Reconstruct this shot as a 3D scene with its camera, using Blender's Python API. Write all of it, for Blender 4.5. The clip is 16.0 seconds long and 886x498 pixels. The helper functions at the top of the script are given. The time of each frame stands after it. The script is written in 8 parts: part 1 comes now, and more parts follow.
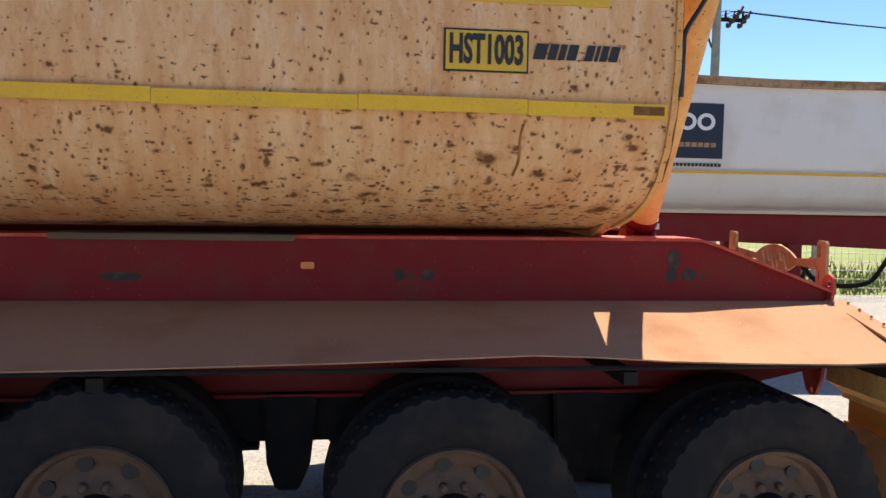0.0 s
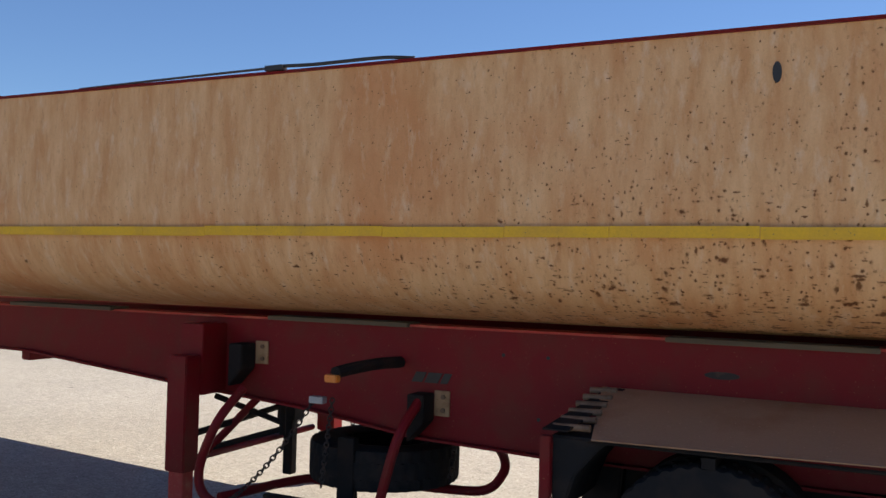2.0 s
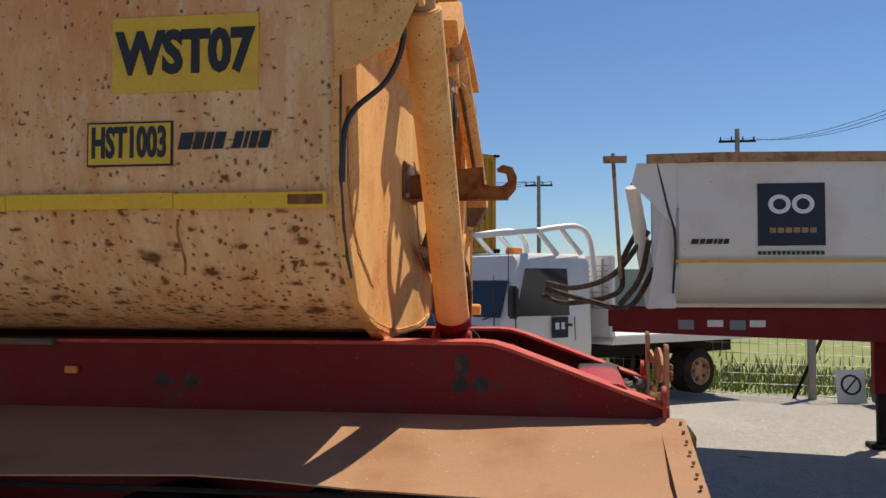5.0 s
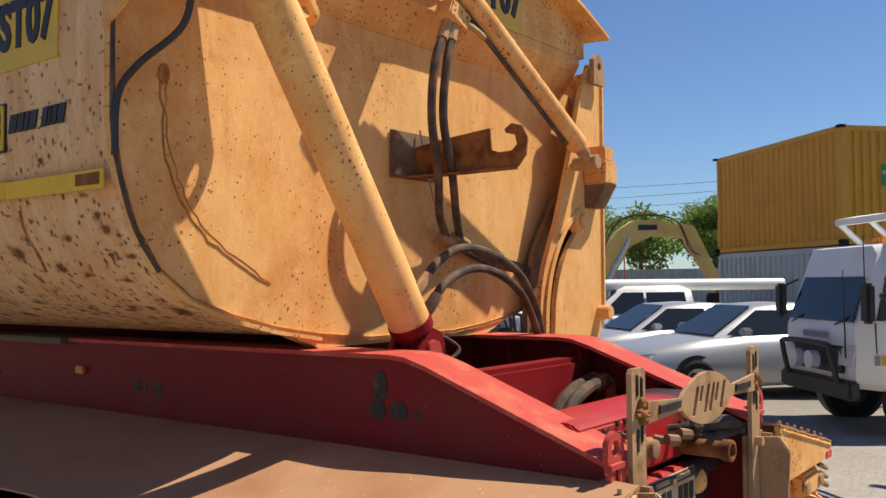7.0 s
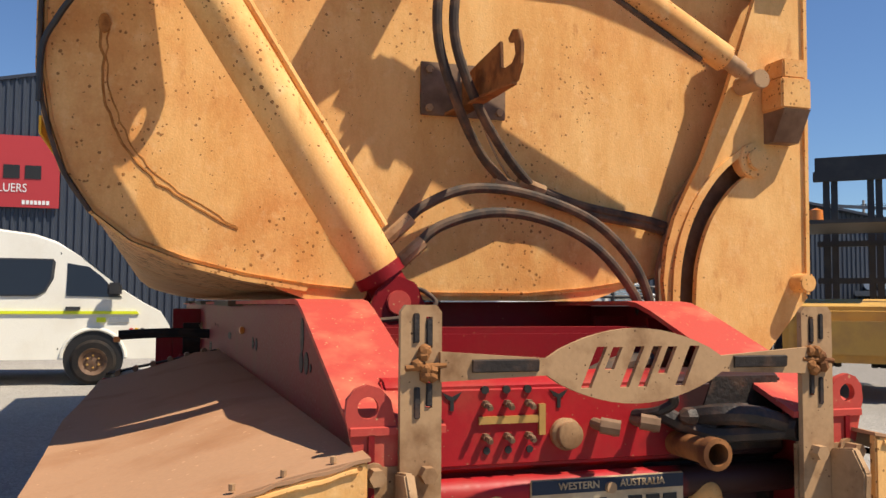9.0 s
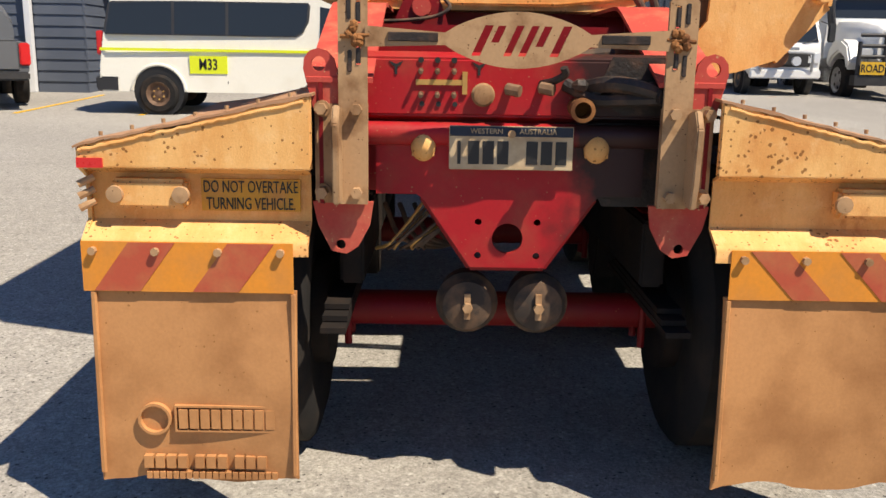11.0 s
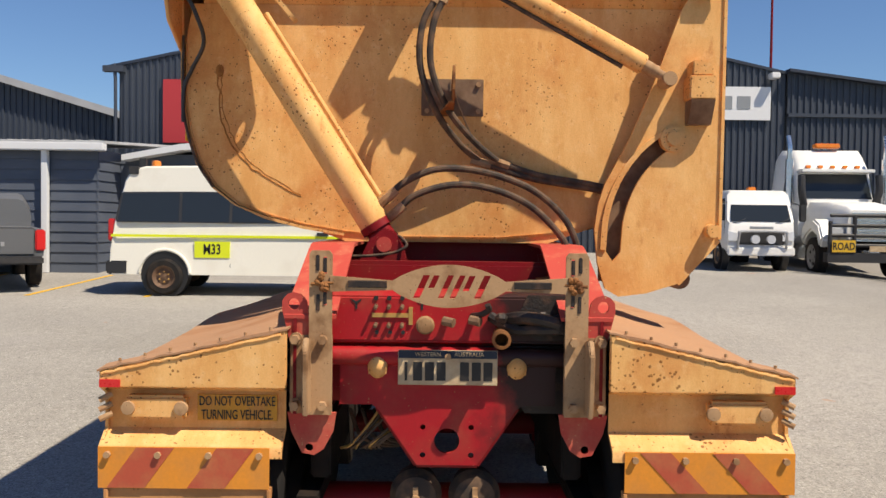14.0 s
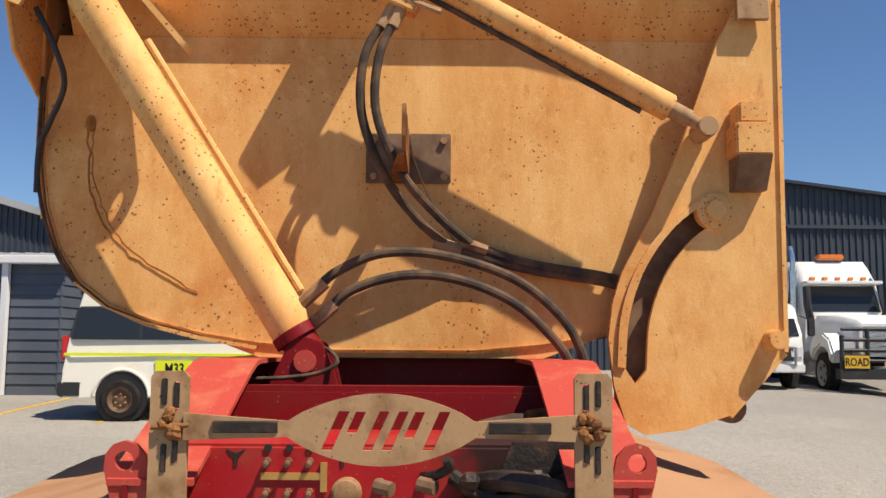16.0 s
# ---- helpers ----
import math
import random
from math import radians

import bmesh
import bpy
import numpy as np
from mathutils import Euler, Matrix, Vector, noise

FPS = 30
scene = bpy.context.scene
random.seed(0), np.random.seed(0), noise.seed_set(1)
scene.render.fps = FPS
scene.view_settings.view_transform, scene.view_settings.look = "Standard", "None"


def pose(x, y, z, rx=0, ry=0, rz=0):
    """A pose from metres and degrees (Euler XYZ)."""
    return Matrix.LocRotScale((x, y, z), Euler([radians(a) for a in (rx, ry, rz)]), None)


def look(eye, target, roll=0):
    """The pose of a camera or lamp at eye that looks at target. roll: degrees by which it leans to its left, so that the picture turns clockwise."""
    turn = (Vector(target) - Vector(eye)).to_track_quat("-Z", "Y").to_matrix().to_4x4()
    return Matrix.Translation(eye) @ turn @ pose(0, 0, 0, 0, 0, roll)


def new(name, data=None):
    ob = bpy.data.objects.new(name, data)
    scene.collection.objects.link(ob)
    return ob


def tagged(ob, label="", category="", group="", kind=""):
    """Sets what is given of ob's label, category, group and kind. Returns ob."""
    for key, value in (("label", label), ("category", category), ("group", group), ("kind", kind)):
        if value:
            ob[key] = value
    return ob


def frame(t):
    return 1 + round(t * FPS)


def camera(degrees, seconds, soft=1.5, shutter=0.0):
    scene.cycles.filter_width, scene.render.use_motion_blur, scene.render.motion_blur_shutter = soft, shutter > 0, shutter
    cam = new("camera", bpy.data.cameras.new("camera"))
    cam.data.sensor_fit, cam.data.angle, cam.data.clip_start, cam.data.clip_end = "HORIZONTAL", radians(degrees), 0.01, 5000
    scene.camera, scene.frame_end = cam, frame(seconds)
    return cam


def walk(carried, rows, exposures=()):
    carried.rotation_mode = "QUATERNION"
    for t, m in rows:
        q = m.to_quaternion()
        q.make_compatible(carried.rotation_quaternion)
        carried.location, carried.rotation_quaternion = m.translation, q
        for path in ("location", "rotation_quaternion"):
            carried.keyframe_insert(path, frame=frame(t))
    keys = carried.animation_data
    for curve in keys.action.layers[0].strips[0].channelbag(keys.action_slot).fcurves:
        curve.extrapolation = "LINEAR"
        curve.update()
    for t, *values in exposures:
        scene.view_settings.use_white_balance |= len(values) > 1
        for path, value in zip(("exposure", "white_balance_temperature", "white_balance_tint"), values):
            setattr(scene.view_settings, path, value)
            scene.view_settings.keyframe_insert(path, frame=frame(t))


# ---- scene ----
cam = camera(53.3, 16.0)
PATH = [
    (0, (-2.533, -4.472, 1.846), (-2.241, -2.498, 1.706), 1.1),
    (0.5, (-2.628, -4.802, 1.85), (-2.944, -2.827, 1.811), 1.6),
    (1, (-2.732, -5.035, 1.883), (-3.368, -3.138, 1.888), 1.7),
    (1.5, (-2.702, -5.201, 1.905), (-3.532, -3.381, 1.932), 1.5),
    (2, (-2.667, -5.302, 1.949), (-3.536, -3.501, 1.997), 1.4),
    (2.5, (-2.39, -5.226, 1.921), (-3.142, -3.374, 1.979), 1.1),
    (3, (-1.951, -5.083, 1.908), (-2.371, -3.129, 1.969), 0.5),
    (3.5, (-1.607, -4.885, 1.883), (-1.696, -2.888, 1.952), 0.2),
    (4, (-1.213, -4.693, 1.872), (-1.235, -2.694, 1.942), 0.1),
    (4.2, (-1.039, -4.603, 1.875), (-1.077, -2.604, 1.942), 0.1),
    (6.3, (0.513, -3.144, 1.864), (-0.393, -1.363, 1.929), -0.3),
    (6.5, (0.661, -3.011, 1.882), (-0.321, -1.269, 1.938), -0.4),
    (7, (0.967, -2.631, 1.846), (-0.248, -1.044, 1.924), -0.5),
    (7.5, (1.244, -2.158, 1.833), (-0.157, -0.733, 1.917), -0.2),
    (8, (1.467, -1.704, 1.785), (-0.109, -0.477, 1.891), -0.1),
    (8.5, (1.532, -1.293, 1.695), (-0.196, -0.295, 1.822), -0.0),
    (9, (1.594, -0.957, 1.622), (-0.304, -0.339, 1.744), 0.3),
    (9.5, (1.732, -0.731, 1.507), (-0.258, -0.546, 1.551), 0.8),
    (10, (1.898, -0.536, 1.442), (-0.096, -0.462, 1.299), 0.9),
    (12.3, (3.201, -0.051, 1.559), (1.29, -0.036, 0.969), 1.3),
    (12.5, (3.231, -0.074, 1.59), (1.315, -0.062, 1.018), 1.3),
    (13, (3.252, -0.096, 1.653), (1.305, -0.087, 1.195), 1.2),
    (13.5, (3.229, -0.088, 1.687), (1.247, -0.079, 1.419), 0.9),
    (14, (3.146, -0.04, 1.718), (1.147, -0.03, 1.662), 0.7),
    (14.5, (2.997, -0.009, 1.754), (0.999, 0.004, 1.852), 0.5),
    (15, (2.727, -0.015, 1.811), (0.74, 0.008, 2.032), 0.3),
    (15.5, (2.321, 0.037, 1.734), (0.338, 0.071, 1.996), 0.2),
    (16, (1.917, 0.11, 1.685), (-0.072, 0.132, 1.895), 0.4),
]
EXPOSURES = [(t, e + 0.12, 6850 if t < 5 else 6980, 12) for t, e in ((0.0, 0.9), (0.5, 1.25), (1.0, 1.38), (1.5, 1.05), (2.0, 0.48), (3.0, 0.70), (4.2, 0.03), (6.3, 0.22), (9.0, 0.36), (10.0, 0.34), (12.3, 0.58), (13.5, 0.3), (15.0, 0.24), (16.0, 0.25))]
walk(cam, [(t, look(eye, target, roll)) for t, eye, target, roll in PATH], EXPOSURES)

# ---- light ----
SUN = Vector((0.37, 0.505, 1.0)).normalized()
world = bpy.data.worlds.new("sky")
scene.world = world
world.use_nodes = True
wn = world.node_tree.nodes
sky = wn.new("ShaderNodeTexSky")
sky.sky_type, sky.sun_disc = "NISHITA", False
sky.sun_elevation = math.asin(SUN.z)
sky.sun_rotation = math.atan2(SUN.x, SUN.y)
sky.air_density, sky.dust_density, sky.ozone_density = 1.0, 0.0, 3.0
tint = wn.new("ShaderNodeMix")
tint.data_type, tint.blend_type = "RGBA", "MULTIPLY"
tint.inputs[0].default_value, tint.inputs[7].default_value = 1.0, (0.74, 0.94, 1.20, 1)
world.node_tree.links.new(sky.outputs[0], tint.inputs[6])
world.node_tree.links.new(tint.outputs[2], wn["Background"].inputs[0])
wn["Background"].inputs[1].default_value = 0.070
lamp = bpy.data.lights.new("sun", "SUN")
lamp.energy, lamp.angle, lamp.color = 5.0, radians(0.55), (1.0, 0.92, 0.78)
new("sun", lamp).matrix_world = look(SUN * 60, (0, 0, 0))


# ---- materials ----
def ramp(nt, a, b, src, ca=(0, 0, 0, 1), cb=(1, 1, 1, 1)):
    r = nt.nodes.new("ShaderNodeValToRGB")
    r.color_ramp.elements[0].position, r.color_ramp.elements[1].position = a, b
    r.color_ramp.elements[0].color, r.color_ramp.elements[1].color = ca, cb
    nt.links.new(src, r.inputs[0])
    return r.outputs[0]


def mixed(nt, fac, a, b, kind="MIX"):
    m = nt.nodes.new("ShaderNodeMix")
    m.data_type, m.blend_type = "RGBA", kind
    for socket, v in ((m.inputs[0], fac), (m.inputs[6], a), (m.inputs[7], b)):
        if isinstance(v, (int, float)):
            socket.default_value = v
        elif isinstance(v, tuple):
            socket.default_value = (*v[:3], 1)
        else:
            nt.links.new(v, socket)
    return m.outputs[2]


def calc(nt, op, a, b=0.0):
    m = nt.nodes.new("ShaderNodeMath")
    m.operation = op
    for socket, v in ((m.inputs[0], a), (m.inputs[1], b)):
        if isinstance(v, (int, float)):
            socket.default_value = v
        else:
            nt.links.new(v, socket)
    return m.outputs[0]


def coords(nt, scale=(1, 1, 1), turn=(0, 0, 0)):
    tc = nt.nodes.new("ShaderNodeTexCoord")
    mp = nt.nodes.new("ShaderNodeMapping")
    mp.inputs["Scale"].default_value = scale
    mp.inputs["Rotation"].default_value = [radians(a) for a in turn]
    nt.links.new(tc.outputs["Object"], mp.inputs[0])
    return mp.outputs[0]


def noise_at(nt, vec, scale, detail=4.0, rough=0.55):
    n = nt.nodes.new("ShaderNodeTexNoise")
    n.inputs["Scale"].default_value, n.inputs["Detail"].default_value, n.inputs["Roughness"].default_value = scale, detail, rough
    nt.links.new(vec, n.inputs["Vector"])
    return n.outputs["Fac"]


def cells(nt, vec, scale):
    v = nt.nodes.new("ShaderNodeTexVoronoi")
    v.inputs["Scale"].default_value = scale
    nt.links.new(vec, v.inputs["Vector"])
    return v.outputs["Distance"], v.outputs["Color"]


def bumped(nt, height, strength, depth=0.01):
    b = nt.nodes.new("ShaderNodeBump")
    b.inputs["Strength"].default_value, b.inputs["Distance"].default_value = strength, depth
    nt.links.new(height, b.inputs["Height"])
    nt.links.new(b.outputs[0], nt.nodes["Principled BSDF"].inputs["Normal"])


def blank(name):
    m = bpy.data.materials.new(name)
    m.use_nodes = True
    return m, m.node_tree, m.node_tree.nodes["Principled BSDF"]


def surface(name, base, other=None, amount=(0.45, 0.7), scale=3.0, speck=None, speck_scale=60.0, speck_amount=0.16, rough=0.6, metal=0.0, bump=0.15, fine=90.0, stretch=(1, 1, 1), gloss=0.5):
    """Base colour, patches of a second colour, small specks, fine relief."""
    m, nt, p = blank(name)
    vec = coords(nt, stretch)
    col = mixed(nt, 0.0, base, base)
    if other:
        col = mixed(nt, ramp(nt, *amount, noise_at(nt, vec, scale, 6)), col, other)
    grain = noise_at(nt, coords(nt), fine, 3)
    col = mixed(nt, 0.35, col, mixed(nt, grain, (0.55, 0.55, 0.55), (1.3, 1.3, 1.3)), "MULTIPLY")
    if speck:
        d, c = cells(nt, coords(nt), speck_scale)
        wob = calc(nt, "MULTIPLY", noise_at(nt, coords(nt), speck_scale * 0.35, 2), speck_amount * 2.2)
        col = mixed(nt, calc(nt, "LESS_THAN", d, calc(nt, "SUBTRACT", wob, speck_amount * 0.62)), col, speck)
    nt.links.new(col, p.inputs["Base Color"])
    p.inputs["Metallic"].default_value = metal
    p.inputs["Specular IOR Level"].default_value = gloss
    nt.links.new(calc(nt, "ADD", calc(nt, "MULTIPLY", grain, 0.25), rough - 0.12), p.inputs["Roughness"])
    bumped(nt, grain, bump, 0.004)
    return m


def glass(name, tint=(0.02, 0.025, 0.03)):
    m, nt, p = blank(name)
    p.inputs["Base Color"].default_value = (*tint, 1)
    p.inputs["Roughness"].default_value = 0.04
    p.inputs["Specular IOR Level"].default_value = 0.5
    p.inputs["Transmission Weight"].default_value = 0.0
    return m


def dusted_body():
    """White-painted steel caked in ochre dust, with diagonal wash marks and flung mud."""
    m, nt, p = blank("dust_caked_steel")
    streak = noise_at(nt, coords(nt, (5, 1, 1.1), (0, 24, 0)), 2.2, 7, 0.62)
    patch = noise_at(nt, coords(nt), 0.9, 5)
    col = mixed(nt, ramp(nt, 0.34, 0.68, streak), (0.66, 0.335, 0.145), (0.80, 0.50, 0.26))
    col = mixed(nt, ramp(nt, 0.48, 0.72, patch), col, (0.64, 0.265, 0.10))
    pale = noise_at(nt, coords(nt, (3, 1, 1), (0, -30, 0)), 6, 7, 0.65)
    col = mixed(nt, calc(nt, "MULTIPLY", ramp(nt, 0.54, 0.74, pale), 0.6), col, (0.80, 0.63, 0.43))
    scuff = noise_at(nt, coords(nt, (2.2, 1, 0.8), (0, 35, 0)), 17, 6, 0.72)
    col = mixed(nt, calc(nt, "MULTIPLY", ramp(nt, 0.55, 0.70, scuff), 0.45), col, (0.42, 0.185, 0.075))
    fine = noise_at(nt, coords(nt), 130, 3)
    col = mixed(nt, 0.3, col, mixed(nt, fine, (0.6, 0.6, 0.6), (1.3, 1.3, 1.3)), "MULTIPLY")
    tc = nt.nodes.new("ShaderNodeTexCoord")
    sp = nt.nodes.new("ShaderNodeSeparateXYZ")
    nt.links.new(tc.outputs["Object"], sp.inputs[0])
    low = ramp(nt, 0.0, 1.0, calc(nt, "DIVIDE", calc(nt, "SUBTRACT", 2.75, sp.outputs[2]), 0.95))
    aft = calc(nt, "ADD", ramp(nt, 0.0, 1.0, calc(nt, "DIVIDE", calc(nt, "ADD", sp.outputs[0], 6.5), 4.5)), 0.55)
    for scale, size, thick, shape, turn in ((8.0, 0.25, 0.9, (0.75, 1, 1.35), 25), (13.0, 0.24, 0.85, (0.7, 1, 1.5), 18), (24.0, 0.34, 0.85, (0.55, 1, 1.6), 14), (17.0, 0.33, 0.8, (1.6, 1, 0.7), -25), (34.0, 0.27, 0.85, (0.5, 1, 1.5), 40), (46.0, 0.38, 0.85, (1, 1, 0.8), -20)):
        warp = nt.nodes.new("ShaderNodeTexNoise")
        warp.inputs["Scale"].default_value = scale * 2.6
        nt.links.new(coords(nt), warp.inputs["Vector"])
        add = nt.nodes.new("ShaderNodeVectorMath")
        add.operation = "MULTIPLY_ADD"
        nt.links.new(warp.outputs["Color"], add.inputs[0])
        add.inputs[1].default_value = [0.6 / scale] * 3
        nt.links.new(coords(nt, shape, (0, turn, 0)), add.inputs[2])
        d, c = cells(nt, add.outputs[0], scale)
        sc = nt.nodes.new("ShaderNodeSeparateColor")
        nt.links.new(c, sc.inputs[0])
        r = calc(nt, "POWER", sc.outputs[0], 4.2 if scale < 40 else 2.4)
        dense = low if scale < 30 else calc(nt, "ADD", calc(nt, "MULTIPLY", low, 0.3), 0.55)
        r = calc(nt, "MULTIPLY", calc(nt, "MULTIPLY", r, size), calc(nt, "MULTIPLY", dense, aft))
        near = calc(nt, "DIVIDE", calc(nt, "SUBTRACT", calc(nt, "MULTIPLY", r, 1.12), d), calc(nt, "ADD", calc(nt, "MULTIPLY", r, 0.55), 0.001))
        halo = calc(nt, "DIVIDE", calc(nt, "SUBTRACT", calc(nt, "MULTIPLY", r, 1.7), d), calc(nt, "ADD", r, 0.001))
        col = mixed(nt, calc(nt, "MULTIPLY", ramp(nt, 0.0, 1.0, halo), 0.35), col, (0.30, 0.10, 0.03))
        hit = calc(nt, "MULTIPLY", ramp(nt, 0.0, 1.0, near), thick)
        col = mixed(nt, hit, col, (0.10, 0.034, 0.010))
    nt.links.new(col, p.inputs["Base Color"])
    p.inputs["Roughness"].default_value = 0.72
    p.inputs["Specular IOR Level"].default_value = 0.2
    bumped(nt, calc(nt, "ADD", fine, calc(nt, "MULTIPLY", streak, 2.0)), 0.25, 0.004)
    return m


def rear_dust():
    """The end of the bin: thick even ochre dust with small dark grit and rain runs."""
    m, nt, p = blank("ochre_dust_coat")
    runs = noise_at(nt, coords(nt, (1, 2.4, 0.8)), 3.2, 9, 0.70)
    patch = noise_at(nt, coords(nt), 2.3, 9, 0.68)
    col = mixed(nt, ramp(nt, 0.36, 0.66, runs), (0.70, 0.355, 0.115), (0.82, 0.485, 0.19))
    col = mixed(nt, calc(nt, "MULTIPLY", ramp(nt, 0.48, 0.66, patch), 0.7), col, (0.60, 0.235, 0.065))
    rust = noise_at(nt, coords(nt, (1, 1.7, 0.75)), 7.5, 8, 0.72)
    col = mixed(nt, calc(nt, "MULTIPLY", ramp(nt, 0.59, 0.70, rust), 0.55), col, (0.44, 0.155, 0.042))
    fade = noise_at(nt, coords(nt), 15, 7, 0.7)
    col = mixed(nt, calc(nt, "MULTIPLY", ramp(nt, 0.54, 0.70, fade), 0.4), col, (0.86, 0.58, 0.29))
    fine = noise_at(nt, coords(nt), 150, 3)
    col = mixed(nt, 0.30, col, mixed(nt, fine, (0.6, 0.6, 0.6), (1.3, 1.3, 1.3)), "MULTIPLY")
    for scale, size, thick in ((17.0, 0.10, 0.75), (38.0, 0.19, 0.8), (75.0, 0.33, 0.75)):
        warp = nt.nodes.new("ShaderNodeTexNoise")
        warp.inputs["Scale"].default_value = scale * 3
        nt.links.new(coords(nt), warp.inputs["Vector"])
        add = nt.nodes.new("ShaderNodeVectorMath")
        add.operation = "MULTIPLY_ADD"
        nt.links.new(warp.outputs["Color"], add.inputs[0])
        add.inputs[1].default_value = [0.22 / scale] * 3
        nt.links.new(coords(nt), add.inputs[2])
        d, c = cells(nt, add.outputs[0], scale)
        sc = nt.nodes.new("ShaderNodeSeparateColor")
        nt.links.new(c, sc.inputs[0])
        clump = ramp(nt, 0.35, 0.7, noise_at(nt, coords(nt), 2.4, 3))
        r = calc(nt, "MULTIPLY", calc(nt, "MULTIPLY", calc(nt, "POWER", sc.outputs[0], 2.4), size), calc(nt, "ADD", clump, 0.7))
        col = mixed(nt, calc(nt, "MULTIPLY", calc(nt, "LESS_THAN", d, r), thick), col, (0.16, 0.055, 0.014))
    nt.links.new(col, p.inputs["Base Color"])
    p.inputs["Roughness"].default_value = 0.75
    p.inputs["Specular IOR Level"].default_value = 0.2
    bumped(nt, calc(nt, "ADD", fine, calc(nt, "MULTIPLY", rust, 2.0)), 0.18, 0.004)
    return m


def yard_ground():
    """Pale worn seal: exposed stone, darker patches, oil drips and red dust."""
    m, nt, p = blank("worn_yard_seal")
    vec = coords(nt)
    big = noise_at(nt, vec, 0.16, 6, 0.6)
    mid = noise_at(nt, vec, 1.1, 6, 0.6)
    col = mixed(nt, ramp(nt, 0.35, 0.68, big), (0.28, 0.266, 0.24), (0.365, 0.348, 0.318))
    col = mixed(nt, calc(nt, "MULTIPLY", ramp(nt, 0.52, 0.75, mid), 0.5), col, (0.29, 0.275, 0.26))
    rub = noise_at(nt, vec, 7.0, 6, 0.7)
    col = mixed(nt, 0.6, col, mixed(nt, rub, (0.6, 0.6, 0.6), (1.4, 1.4, 1.4)), "MULTIPLY")
    stones = ramp(nt, 0.36, 0.64, noise_at(nt, vec, 26, 6, 0.75))
    col = mixed(nt, 0.7, col, mixed(nt, stones, (0.66, 0.65, 0.64), (1.22, 1.22, 1.22)), "MULTIPLY")
    fine = ramp(nt, 0.30, 0.70, noise_at(nt, vec, 75, 5, 0.75))
    col = mixed(nt, 0.80, col, mixed(nt, fine, (0.42, 0.41, 0.40), (1.55, 1.55, 1.55)), "MULTIPLY")
    sp = nt.nodes.new("ShaderNodeSeparateXYZ")
    nt.links.new(vec, sp.inputs[0])
    edge = calc(nt, "ADD", sp.outputs[1], calc(nt, "MULTIPLY", noise_at(nt, vec, 0.35, 6, 0.65), 6.0))
    old = calc(nt, "MULTIPLY", ramp(nt, 0.0, 1.0, calc(nt, "MULTIPLY", calc(nt, "SUBTRACT", edge, 9.5), 0.25)), ramp(nt, 0.0, 1.0, calc(nt, "MULTIPLY", sp.outputs[0], -0.4)))
    col = mixed(nt, calc(nt, "MULTIPLY", old, 0.65), col, mixed(nt, fine, (0.09, 0.083, 0.075), (0.24, 0.22, 0.195)))
    for scale, size, tone, thick in ((17.0, 0.15, (0.08, 0.075, 0.07), 0.6), (31.0, 0.24, (0.09, 0.08, 0.07), 0.6), (42.0, 0.30, (0.05, 0.045, 0.04), 0.85), (26.0, 0.26, (0.55, 0.53, 0.49), 0.7), (1.3, 0.10, (0.05, 0.045, 0.045), 0.75), (0.9, 0.13, (0.42, 0.17, 0.07), 0.4)):
        warp = nt.nodes.new("ShaderNodeTexNoise")
        warp.inputs["Scale"].default_value = scale * 3
        nt.links.new(vec, warp.inputs["Vector"])
        add = nt.nodes.new("ShaderNodeVectorMath")
        add.operation = "MULTIPLY_ADD"
        nt.links.new(warp.outputs["Color"], add.inputs[0])
        add.inputs[1].default_value = [0.35 / scale] * 3
        nt.links.new(vec, add.inputs[2])
        d, c = cells(nt, add.outputs[0], scale)
        sc = nt.nodes.new("ShaderNodeSeparateColor")
        nt.links.new(c, sc.inputs[0])
        r = calc(nt, "MULTIPLY", calc(nt, "POWER", sc.outputs[0], 3.0), size)
        col = mixed(nt, calc(nt, "MULTIPLY", calc(nt, "LESS_THAN", d, r), thick), col, tone)
    nt.links.new(col, p.inputs["Base Color"])
    p.inputs["Roughness"].default_value = 0.88
    bumped(nt, fine, 0.5, 0.006)
    return m


def greased_paint():
    """Red paint, black with caked grease round the hose couplings towards +y."""
    m = surface("grease_fouled_red_paint", (0.36, 0.009, 0.015), (0.33, 0.045, 0.03), (0.48, 0.72), 5, speck=(0.34, 0.11, 0.06), speck_scale=45, rough=0.5, bump=0.08, gloss=0.3)
    nt, p = m.node_tree, m.node_tree.nodes["Principled BSDF"]
    tc = nt.nodes.new("ShaderNodeTexCoord")
    sp = nt.nodes.new("ShaderNodeSeparateXYZ")
    nt.links.new(tc.outputs["Object"], sp.inputs[0])
    edge = calc(nt, "ADD", sp.outputs[1], calc(nt, "MULTIPLY", noise_at(nt, coords(nt), 7, 5), 0.34))
    fac = calc(nt, "MULTIPLY", ramp(nt, 0.29, 0.41, edge), 0.95)
    col = mixed(nt, fac, p.inputs["Base Color"].links[0].from_socket, (0.016, 0.011, 0.010))
    nt.links.new(col, p.inputs["Base Color"])
    return m


